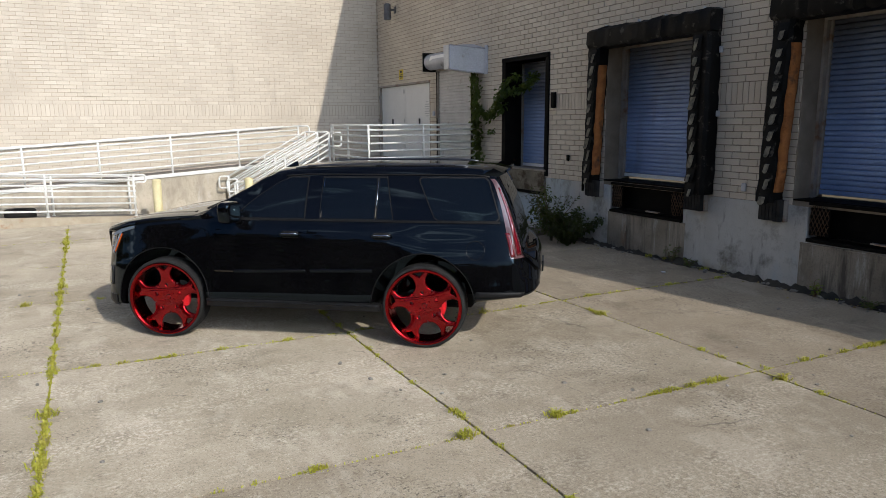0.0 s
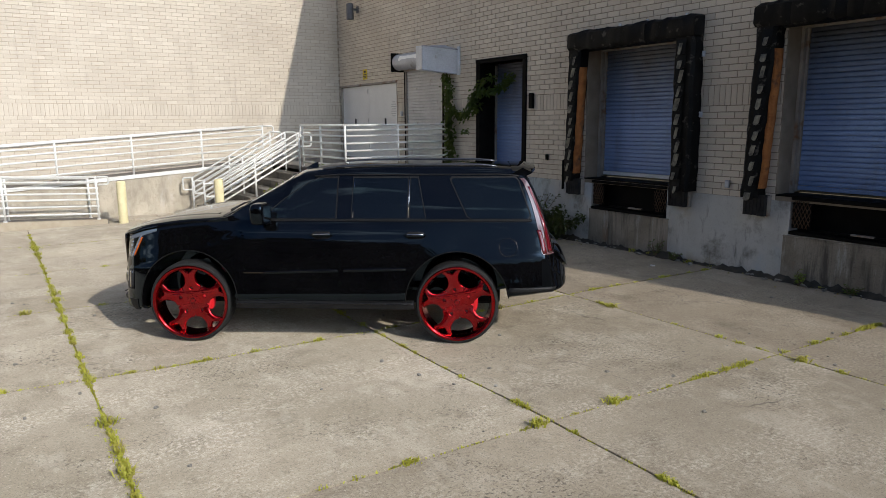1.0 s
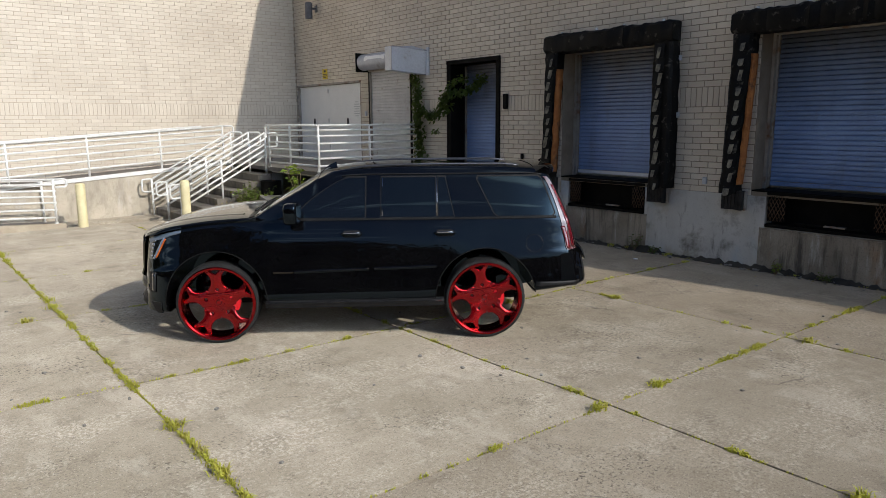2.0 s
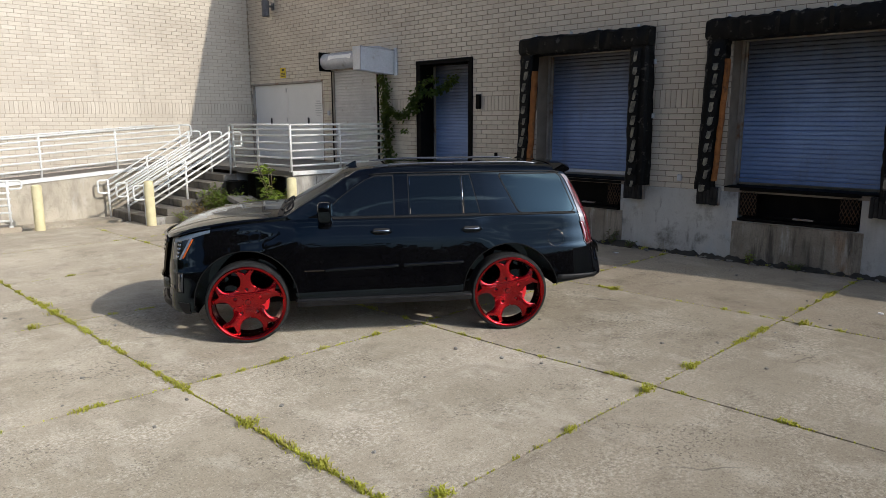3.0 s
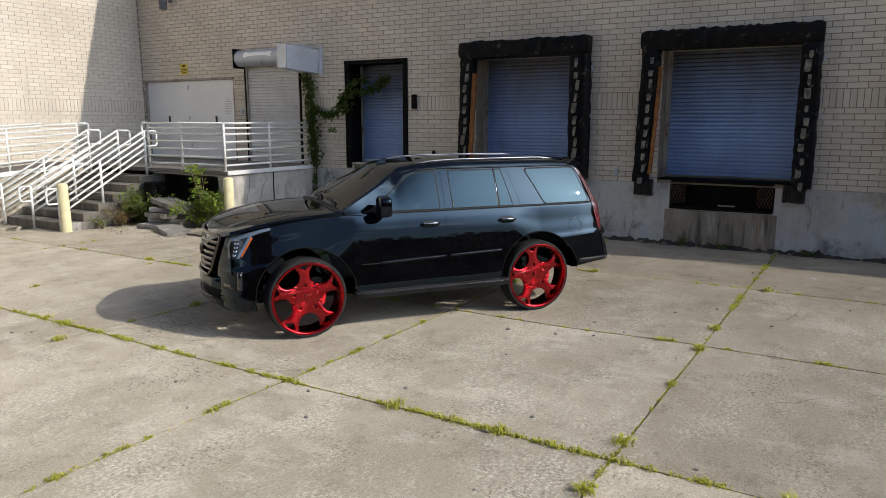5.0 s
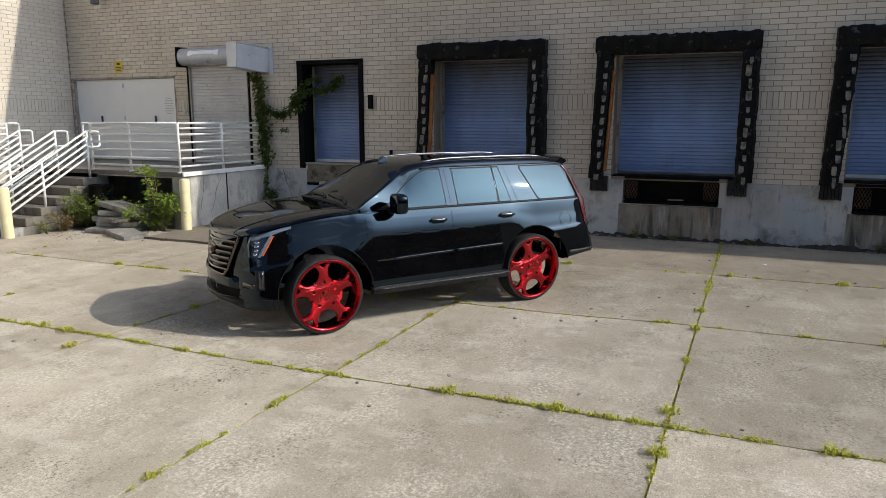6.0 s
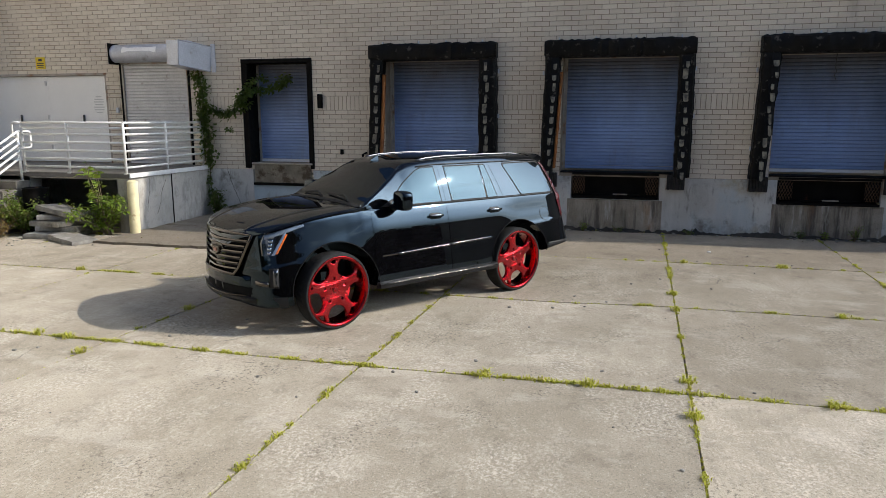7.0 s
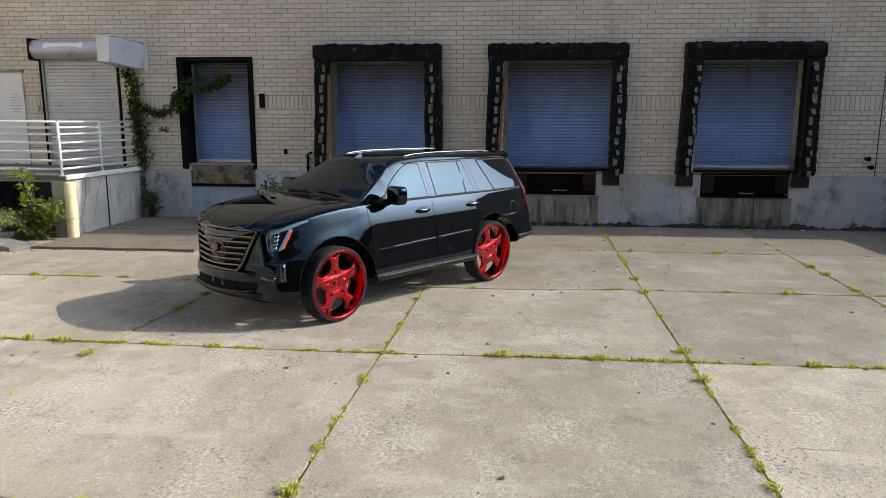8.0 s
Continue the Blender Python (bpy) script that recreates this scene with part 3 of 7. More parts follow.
front_face = lambda a, z: (a, 15.496, z)
crack("crack_1", [(6.74, 1.12), (6.70, 0.86), (6.62, 0.60), (6.58, 0.34)], front_face, "dark crack in the landing wall")
crack("crack_2", [(7.28, 1.06), (7.10, 0.78), (7.02, 0.50), (6.88, 0.26)], front_face, "dark crack in the landing wall")
crack("crack_3", [(14.98, 1.16), (14.86, 0.80), (14.72, 0.46), (14.58, 0.06)], lambda a, z: (8.984, a, z), "dark crack in the dock foundation")

# steps from the yard up to the landing
RISE, GOING, STEP_X = DECK / 7, 0.37, 3.86
for i in range(6):
    b = Build().box(STEP_X + GOING * i, 6.075, 18.0, 20.36, RISE * i - (0.3 if i == 0 else 0), RISE * (i + 1) - 0.002, 0.012)
    stair = b if i == 0 else stair.add(b.v, b.f)
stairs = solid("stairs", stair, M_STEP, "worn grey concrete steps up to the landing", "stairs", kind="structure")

# the upper ramp along the lit wall, and the lower ramp before it
def ramp_z(x):
    return DECK + 0.10 + (x - 6.06) * 0.0675 if x < 6.06 else DECK

def ramp(name, x0, x1, y0, y1, zf, mat, label, deep=None):
    rows = []
    for i in range(9):
        x = x0 + (x1 - x0) * i / 8
        zl = zf(x) - deep if deep else -0.3
        rows.append([(x, y0, zl), (x, y0, zf(x)), (x, y1, zf(x)), (x, y1, zl)])
    bb = Build().grid(rows, False)
    bb.add(rows[0], [(0, 1, 2, 3)]).add(rows[-1], [(3, 2, 1, 0)])
    return solid(name, bb, mat, label, "ramp", kind="structure")

ramp("ramp_upper", -9.0, 6.055, 20.50, 22.045, lambda x: ramp_z(x) - 0.10, M_RAMP, "buff concrete ramp wall along the building")
ramp("ramp_deck", -9.0, 6.055, 20.62, 22.04, lambda x: ramp_z(x) - 0.085, M_DECK, "dark worn ramp surface")
ramp("ramp_edge", -9.0, 6.055, 20.47, 20.60, lambda x: ramp_z(x) - 0.05, M_RAIL, "white-painted edge of the ramp", 0.09)
ramp("ramp_lower", -9.0, 1.55, 19.36, 20.44, lambda x: 0.02 + (1.55 - x) * 0.045, M_DECK, "low concrete ramp at yard level")
ramp("ramp_curb", -9.0, 1.50, 19.22, 19.35, lambda x: 0.10 + (1.55 - x) * 0.045, M_CURB, "rust-stained concrete kerb of the low ramp")


# ---- doors and shutters ----
def slat_mesh(width, pitch, mat):
    """One interlocking shutter slat: a shallow bowed profile."""
    prof = [(0.012, 0.0), (0.012, pitch * 0.06), (-0.006, pitch * 0.10), (-0.010, pitch * 0.30), (-0.011, pitch * 0.55), (-0.009, pitch * 0.82), (-0.004, pitch * 0.95), (0.012, pitch)]
    bb = Build().grid([[(d, 0, z) for d, z in prof], [(d, width, z) for d, z in prof]], True)
    bb.add([(0.012, 0, 0), (0.012, width, 0), (0.012, width, pitch), (0.012, 0, pitch)], [(0, 1, 2, 3)])
    return bb.mesh("slat", mat, 50)


def shutter(name, y0, y1, z0, z1, x, mat, bar_mat, label, pitch=0.076, bar=True):
    ob = thing(name, label, "roller shutter", (x, y0, z0), kind="structure")
    width = y1 - y0
    me = slat_mesh(width, pitch, mat)
    zz = 0.07
    while zz < z1 - z0:
        s = new("slat", me)
        s.parent = ob
        s.location = (random.uniform(-0.002, 0.002), 0, zz)
        zz += pitch
    part("bottom_bar", Build().box(-0.03, 0.02, 0, width, 0.0, 0.065, 0.006), bar_mat, ob, "pale metal bottom bar" if bar else "")
    for ya in (-0.05, width):
        part("guide", Build().box(-0.05, 0.05, ya, ya + 0.05, -0.02, z1 - z0, 0.005), M_TRIM, ob)
    return ob


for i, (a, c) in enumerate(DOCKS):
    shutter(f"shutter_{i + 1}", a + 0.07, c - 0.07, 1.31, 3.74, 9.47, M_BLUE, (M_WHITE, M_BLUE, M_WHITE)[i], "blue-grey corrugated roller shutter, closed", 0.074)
    b = Build()
    for ya, yb in ((a - 0.001, a + 0.045), (c - 0.045, c + 0.001)):
        b.box(9.34, 9.42, ya, yb, 1.25, 3.70, 0.004)
    b.box(9.34, 9.42, a + 0.045, c - 0.045, 3.655, 3.70, 0.004)
    solid(f"dock_sill_{i + 1}", Build().box(8.996, 9.54, a, c, 1.24, 1.262, 0.004), M_BLACK, "sooty steel sill of a dock opening", "sill", kind="structure")
    solid(f"dock_frame_{i + 1}", b, M_TRIM, "weathered steel frame of a dock opening", "frame", kind="structure")
shutter("shutter_4", 12.84, 14.26, 1.34, 3.64, 9.45, M_BLUE, M_WHITE, "blue-grey roller shutter, upper part darkened by dirt and painted shade, closed", 0.074)
b = Build()
for ya, yb, xa in ((12.66, 12.785, 8.965), (14.315, 14.47, 8.965)):
    b.box(xa, 9.46, ya, yb, 1.20, 3.66, 0.008)
b.box(8.955, 9.46, 12.66, 14.47, 3.66, 3.76, 0.010)
solid("door_frame", b, M_BLACK, "sooty black steel frame round the narrow dock door", "frame", kind="structure")
b = Build().box(8.975, 9.09, 17.78, 17.845, 1.25, 3.80, 0.008).box(8.975, 9.09, 15.875, 15.935, 1.25, 3.80, 0.008)
solid("shutter_frame", b, M_BLACK, "sooty steel jambs of the grey roller shutter", "frame", kind="structure")
shutter("shutter_5", 15.96, 17.74, 1.26, 3.82, 9.03, M_GREY, M_GREY, "grey galvanised roller shutter, closed", 0.078, False)

# the double door in the corner
door = thing("door_1", "white-painted steel double door with black pulls, closed", "door", (9.06, 18.28, DECK), kind="structure")
for y0, y1 in ((0.04, 1.822), (1.828, 3.62)):
    leaf = part("leaf", Build().box(0, 0.05, y0, y1, 0.02, 2.19, 0.006), M_WHITE, door)
    for z in (0.30, 1.10, 1.90):
        part("hinge", Build().tube([(-0.012, (y0 + 0.02) if y0 < 1 else (y1 - 0.02), z - 0.06), (-0.012, (y0 + 0.02) if y0 < 1 else (y1 - 0.02), z + 0.06)], 0.014, 8), M_GREYINK, leaf, "grey hinge")
part("astragal", Build().box(-0.006, 0.0, 1.802, 1.850, 0.02, 2.19, 0.002), M_WHITE, door)
for y in (0.77, 2.72):
    part("handle", Build().box(-0.045, -0.008, y - 0.022, y + 0.022, 1.02, 1.22, 0.008), M_INK, door, "black pull handle")
    part("handle_foot", Build().box(-0.012, 0.0, y - 0.015, y + 0.015, 1.04, 1.20, 0.003), M_INK, door)
for y, z in ((1.87, 1.16), (1.87, 2.02), (1.84, 0.40)):
    part("latch", Build().box(-0.02, -0.002, y - 0.03, y + 0.03, z - 0.06, z + 0.06, 0.006), M_GREYINK, door, "grey latch plate")
for i in range(7):
    wd = (0.17, 0.26, 0.30, 0.24, 0.30, 0.28, 0.18)[i]
    part("print_line", Build().box(-0.004, 0.0, 0.30 - wd / 2, 0.30 + wd / 2, 1.66 - i * 0.065, 1.685 - i * 0.065), M_GREYINK, door, "faint grey printed line")
b = Build().box(9.0, 9.12, 21.90, 22.045, DECK, 3.45, 0.01).box(9.0, 9.12, 18.245, 18.318, DECK, 3.45, 0.01).box(8.99, 9.12, 18.245, 22.045, 3.445, 3.505, 0.01)
solid("door_frame_white", b, M_TRIM, "grey steel frame of the white double door", "frame", kind="structure")

# backs of the dock pits
for i, (a, c, z0, z1) in enumerate(PITS[:3]):
    lev = thing("dock_leveler", "sooty black dock leveler with rusty mesh ends in its pit", "dock leveler", (9.0, a, z0), group="dock levelers")
    w = c - a
    part("back_plate", Build().box(0.20, 0.23, 0.01, w - 0.01, 0.0, z1 - z0 + 0.06, 0.004), M_BLACK, lev)
    part("lip", Build().box(-0.04, 0.24, 0.02, w - 0.02, 0.505, 0.55, 0.006), M_BLACK, lev)
    part("shelf", Build().box(-0.05, 0.20, 0.02, w - 0.02, 0.0, 0.05, 0.006), M_BLACK, lev)
    part("lower_beam", Build().box(-0.035, 0.02, 0.40, w - 0.45, 0.085, 0.105, 0.006), M_BLACK, lev)
    part("scraped_end", Build().box(-0.040, 0.018, 0.55 + 0.1 * i, 0.85 + 0.1 * i, 0.088, 0.112, 0.004), M_TRIM, lev, "scraped pale steel piece")
    for ya in (0.02, w - 0.30):
        fr = part("mesh_guard", Build().box(0.02, 0.03, ya, ya + 0.28, 0.09, 0.50, 0.003), M_BLACK, lev)
        for q in range(-5, 6):
            for sgn in (1, -1):
                p = []
                for s in (-0.4, 0.4):
                    p.append((q * 0.055 + s * 0.5 * sgn, s))
                # clip the bar to the guard
                (u0, v0), (u1, v1) = p
                lo, hi = 0.0, 1.0
                for d0, d1, lim in ((u0, u1, 0.135), (v0, v1, 0.20)):
                    for sg2 in (1, -1):
                        aa, bb2 = sg2 * d0, sg2 * d1
                        if aa > lim and bb2 > lim:
                            lo = 2
                        elif aa > lim:
                            lo = max(lo, (aa - lim) / (aa - bb2))
                        elif bb2 > lim:
                            hi = min(hi, (lim - aa) / (bb2 - aa))
                if hi - lo > 0.06:
                    e0 = (0.008 - 0.003 * sgn, ya + 0.14 + u0 + (u1 - u0) * lo, 0.295 + v0 + (v1 - v0) * lo)
                    e1 = (0.008 - 0.003 * sgn, ya + 0.14 + u0 + (u1 - u0) * hi, 0.295 + v0 + (v1 - v0) * hi)
                    part("mesh_bar", Build().tube([e0, e1], 0.006, 5), M_RUST, fr, tidy=False)

lev = thing("narrow_leveler", "worn checker plate over a pale blue panel below a dock door", "dock leveler", (8.99, 12.70, 0.16))
part("plate", Build().box(-0.03, 0.02, 0.05, 1.53, 0.70, 1.14, 0.008), M_TREAD, lev, "pitted checker plate")
part("hinge_beam", Build().box(-0.05, 0.02, 0.02, 1.56, 0.635, 0.70, 0.008), M_BLACK, lev)
part("top_lip", Build().box(-0.06, 0.20, 0.0, 1.58, 1.14, 1.18, 0.008), M_TRIM, lev)
part("panel", Build().box(0.0, 0.05, 0.0, 1.58, 0.01, 0.635, 0.004), M_PALE, lev, "pale blue painted panel")
b = Build()
for i in range(22):
    for j in range(6):
        b.box(-0.034, -0.029, 0.10 + i * 0.063 + (j % 2) * 0.03, 0.135 + i * 0.063 + (j % 2) * 0.03, 0.735 + j * 0.065, 0.765 + j * 0.065)
part("checker_studs", b, M_TREAD, lev, tidy=False, kind="stuff")


# ---- dock seals ----
def dock_seal(y0, a, c, y1, torn, seed):
    """Head pad and two side pads with overlapping flaps, round a dock opening."""
    rng = random.Random(seed)
    ob = thing("dock_seal", "black vinyl dock seal with grey worn flaps" + (", orange foam showing" if torn else ", whole"), "dock seal", (9.0, 0, 0), group="dock seals")
    # head pad, sagging a little
    rows = []
    n = 44
    for i in range(n + 1):
        y = y0 + (y1 - y0) * i / n
        s = rng.uniform(-0.022, 0.022)
        e = 0.03 if i in (0, n) else 0.0
        rows.append([(-0.015, y, 4.015 + s * 0.4 - e), (-0.22 + s, y, 4.0 + s - e), (-0.27 + s, y, 3.95 - e * 0.3), (-0.28 + s, y, 3.72 + s + e * 0.3), (-0.24, y, 3.655 + s + e), (-0.015, y, 3.64 + e)])
    bb = Build().grid(rows, True)
    bb.add(rows[0], [tuple(range(6))]).add(rows[-1], [tuple(reversed(range(6)))])
    part("head_pad", bb, M_VINYL, ob, "sagging black head pad", sharp=40)
    for q in range(4):
        yy = y0 + (y1 - y0) * (0.12 + 0.25 * q) + rng.uniform(-0.1, 0.1)
        part("bracket", Build().box(-0.05, 0.0, yy, yy + 0.03, 4.0, 4.065, 0.004), M_HOOD, ob, "small metal bracket")
    for side, (ya, yb, lean) in enumerate(((y0, a, 0.03), (c, y1 - 0.02, 0.12))):
        # side pad: leans outward at its foot
        sg = 1 if side == 1 else -1
        rows = []
        n = 22
        for i in range(n + 1):
            z = 3.66 - (3.66 - 1.20) * i / n
            k0 = lean * (i / n) ** 1.3
            s = rng.uniform(-0.014, 0.014)
            dy = sg * k0 if side == 1 else -k0
            u0, u1 = ya + dy + s, yb + dy * 0.55 + rng.uniform(-0.01, 0.01)
            fr = -0.26 + rng.uniform(-0.012, 0.012)
            rows.append([(-0.012, u0, z), (fr + 0.05, u0 + 0.005, z), (fr, u0 + 0.05, z), (fr, u1 - 0.04, z), (fr + 0.04, u1, z), (-0.012, u1, z)])
        bb = Build().grid(rows, True)
        bb.add(rows[0], [tuple(range(6))]).add(rows[-1], [tuple(reversed(range(6)))])
        part("side_pad", bb, M_VINYL, ob, "black side pad", sharp=35)
        # overlapping wear flaps
        pitch = 0.222
        for i in range(11):
            z = 3.62 - i * pitch
            f = (3.66 - z) / 2.46
            dy = (sg if side == 1 else -1) * lean * f ** 1.3
            cy = (ya + yb) / 2 + dy * 0.8 + (0.02 if side == 0 else -0.05) + rng.uniform(-0.015, 0.015)
            wd = 0.078
            tip = rng.uniform(-0.05, 0.06)
            fl = Build()
            prof = [(-0.262, 0.0), (-0.285, -0.05), (-0.305, -0.16), (-0.318 - rng.uniform(0, 0.015), -0.235)]
            rows = []
            for u in (-wd, -wd * 0.3, wd * 0.4, wd):
                rows.append([(d - 0.006 * math.cos(u * 14), cy + u + tip * (-h), z + h + (0.02 * abs(u) / wd if j == 3 else 0)) for j, (d, h) in enumerate(prof)])
            fl.grid(rows, True)
            fl.grid([[(x + 0.014, y, zz) for x, y, zz in row] for row in rows][::-1], True)
            o = len(fl.v)
            edge = [row[-1] for row in rows] + [(x + 0.014, y, zz) for x, y, zz in [row[-1] for row in reversed(rows)]]
            fl.add(edge, [tuple(range(len(edge)))])
            flap = part("flap", fl, M_VINYL, ob, tidy=False)
            # worn pale strip along the flap's free end
            w2 = Build()
            rows2 = []
            e0 = rng.uniform(-0.80, -0.25)
            e1 = min(0.82, e0 + rng.uniform(0.65, 1.35))
            top = rng.uniform(-0.13, -0.02)
            for q in range(6):
                f2 = q / 5
                u = wd * (e0 + (e1 - e0) * f2)
                dip = 0.030 * (2 * f2 - 1) ** 4 + rng.uniform(0, 0.006)
                rows2.append([(d - 0.012, cy + u + tip * (-h), z + h) for d, h in ((-0.282, top), (-0.308, -0.12), (-0.322, -0.19 + dip * 0.3), (-0.336, -0.236 + dip))])
            w2.grid(rows2, True).grid([[(x + 0.006, y, zz) for x, y, zz in r2] for r2 in rows2][::-1], True)
            part("worn_end", w2, M_FLAP, flap, "pale worn flap end", tidy=False)
        if torn and side == 1:
            rows = []
            for i in range(15):
                z = 3.35 - 2.0 * i / 14
                s = rng.uniform(-0.02, 0.02)
                u = ya - 0.006 + lean * ((3.66 - z) / 2.46) ** 1.3
                rows.append([(-0.24 + s, u - 0.025, z), (-0.21, u - 0.05 + s, z), (-0.12 + s, u - 0.055, z), (-0.06 + s * 0.5, u - 0.03, z)])
            bb = Build().grid(rows, True).grid([[(x, y + 0.02, z) for x, y, z in r2] for r2 in rows][::-1], True)
            part("torn_foam", bb, M_FOAM, ob, "torn orange foam", tidy=False)
    for q, (yy, zz) in enumerate(((y0 - 0.04, 3.35), (y0 - 0.05, 2.4), (y1 + 0.01, 3.3), (y1 + 0.02, 1.75))):
        part("clip", Build().box(-0.06, 0.0, yy, yy + 0.035, zz, zz + 0.09, 0.006), M_HOOD, ob, "small metal clip")
    return ob


for i, (y0, a, c, y1) in enumerate(SEALS):
    dock_seal(y0, a, c, y1, i < 2, 11 + i)
    for yy in (y0 + 0.06, y1 - 0.33):
        bp = thing("dock_bumper", "worn black laminated rubber dock bumper on the dock wall", "dock bumper", (8.985, yy, 0.93), group="dock bumpers")
        for q in range(6):
            part("pad", Build().box(-0.17, -0.006, 0.01 + q * 0.058, 0.062 + q * 0.058, random.uniform(0, 0.015), 0.31, 0.006), M_RUBBER, bp)
        for q in (-0.004, 0.362):
            part("angle", Build().box(-0.10, -0.002, q, q + 0.008, 0.0, 0.31, 0.002), M_TRIM, bp)


# ---- handrails ----
def bent(pts, r=0.09, n=5):
    """A path with its corners rounded."""
    pts = [Vector(p) for p in pts]
    out = [pts[0]]
    for i in range(1, len(pts) - 1):
        p, a, c = pts[i], pts[i - 1], pts[i + 1]
        d0, d1 = (a - p), (c - p)
        r0 = min(r, d0.length * 0.45, d1.length * 0.45)
        s, e = p + d0.normalized() * r0, p + d1.normalized() * r0
        for j in range(n + 1):
            t = j / n
            out.append((1 - t) ** 2 * s + 2 * t * (1 - t) * p + t * t * e)
    out.append(pts[-1])
    return out


R = 0.024
BARS = (1.04, 0.93, 0.80, 0.63, 0.46, 0.29, 0.12)


def run(name, label, path_xy, base, posts, bars=BARS, group="white pipe rails", loops=(), bar_r=R, top_round=True):
    """A pipe rail over points (x, y), with base(x, y) the height under it. loops: (bar end, dx, dy) closed hand loops."""
    ob = thing(name, label, "railing", (path_xy[0][0], path_xy[0][1], base(*path_xy[0])), group=group)
    o = Vector(ob.location)
    for h in bars:
        path = [Vector((x, y, base(x, y) + h)) - o for x, y in path_xy]
        part("bar", Build().tube(bent(path, 0.06, 3), bar_r, 8), M_RAIL, ob, tidy=False)
    for x, y in posts:
        p = Vector((x, y, base(x, y))) - o
        part("post", Build().tube([p + Vector((0, 0, -0.02)), p + Vector((0, 0, bars[0]))], R * 1.12, 8), M_RAIL, ob, tidy=False)
        part("foot_plate", Build().box(p.x - 0.040, p.x + 0.040, p.y - 0.040, p.y + 0.040, p.z - 0.02, p.z + 0.006, 0.002), M_RAIL, ob, tidy=False)
    for x, y, dx, dy, drop, h in loops:
        p = Vector((x, y, base(x, y) + h)) - o
        d = Vector((dx, dy, 0))
        path = [p, p + d, p + d + Vector((0, 0, -drop)), p + Vector((0, 0, -drop))]
        part("hand_loop", Build().tube(bent(path, 0.07, 4), bar_r, 8), M_RAIL, ob, tidy=False)
    return ob


flat = lambda x, y: DECK
run("landing_rail", "white-painted pipe railing along the landing's front edge", [(6.09, 15.56), (8.88, 15.56)], flat, [(6.09, 15.56), (7.47, 15.56), (8.88, 15.56)])
run("landing_rail", "white-painted pipe railing along the landing's open side", [(6.09, 18.10), (6.09, 16.95), (6.09, 15.60)], flat, [(6.09, 18.10), (6.09, 16.95)], loops=((6.09, 18.10, 0.06, 0.30, 0.32, 1.04),))


def stair_rail(y, label, low_loop):
    xa, xb = 3.78, 5.98
    slope = RISE / GOING
    base = lambda x, yy: 0.03 + max(0.0, (x - xa) * slope * 1.105)
    ob = run("stair_rail", label, [(xa, y), (xb, y)], base, [], (0.90, 0.76, 0.62, 0.48, 0.34), "stair rails")
    o = Vector(ob.location)
    for x in (xa, 4.80, xb):
        foot = RISE * max(0, math.ceil((x - STEP_X) / GOING)) if x < 6.0 else DECK
        p0, p1 = Vector((x, y, min(foot, DECK) - 0.01)) - o, Vector((x, y, base(x, y) + 0.90)) - o
        part("post", Build().tube([p0, p1], R * 1.12, 8), M_RAIL, ob, tidy=False)
    lo, hi = Vector((xa, y, base(xa, y))) - o, Vector((xb, y, base(xb, y))) - o
    if low_loop:
        part("hand_loop", Build().tube(bent([lo + Vector((0, 0, 0.90)), lo + Vector((-0.25, 0, 0.90)), lo + Vector((-0.25, 0, 0.58)), lo + Vector((0, 0, 0.58))], 0.07, 4), R, 8), M_RAIL, ob, tidy=False)
    part("hand_loop", Build().tube(bent([hi + Vector((0, 0, 0.90)), hi + Vector((0.33, 0, 0.90)), hi + Vector((0.33, 0, 0.55)), hi + Vector((0, 0, 0.55))], 0.07, 4), R, 8), M_RAIL, ob, tidy=False)
    return ob


stair_rail(18.10, "white-painted pipe handrail on the open side of the steps", True)
stair_rail(19.10, "white-painted pipe handrail up the middle of the steps", True)
stair_rail(20.28, "white-painted pipe handrail of the steps beside the ramp", True)

rz = lambda x, y: ramp_z(x) - 0.05
posts = [(x, 20.54) for x in (-6.30, -4.55, -2.80, -1.06, 0.63, 2.38, 4.15, 5.86)]
run("ramp_rail", "white-painted pipe railing along the ramp's open edge", [(-8.8, 20.54), (5.86, 20.54)], rz, posts, (0.985, 0.88, 0.74, 0.57, 0.39, 0.20), loops=((5.86, 20.54, 0.32, 0.0, 0.30, 0.985),))
ob = thing("wall_handrail", "white pipe handrail on brackets along the lit wall", "handrail", (-8.8, 21.95, 0))
part("bar", Build().tube([(0, 0, ramp_z(-8.8) + 0.93), (14.6, 0, ramp_z(5.8) + 0.93)], R, 8), M_RAIL, ob, tidy=False)
for x in (-6.4, -4.6, -2.9, -1.1, 0.65, 2.4, 4.15, 5.6):
    z = ramp_z(x) + 0.93
    part("bracket", Build().tube(bent([(x + 8.8, 0, z - 0.01), (x + 8.8, 0.0, z - 0.07), (x + 8.8, 0.09, z - 0.07)], 0.04, 3), 0.012, 6), M_RAIL, ob, tidy=False)
lz = lambda x, y: 0.12 + (1.55 - x) * 0.045
run("ramp_rail", "white-painted pipe railing along the low ramp's kerb", [(-8.8, 19.28), (1.36, 19.28)], lz, [(x, 19.28) for x in (-6.4, -4.5, -2.5, -0.58, 1.32)], (0.99, 0.87, 0.73, 0.60, 0.46, 0.30, 0.12), loops=((1.36, 19.28, 0.24, 0, 0.18, 0.99),))
run("ramp_rail", "white-painted inner pipe railing of the low ramp", [(-8.8, 20.38), (1.3, 20.38)], lambda x, y: 0.02 + (1.55 - x) * 0.045, [(x, 20.38) for x in (-6.4, -4.5, -2.5, -0.5, 1.26)], (0.99, 0.87))

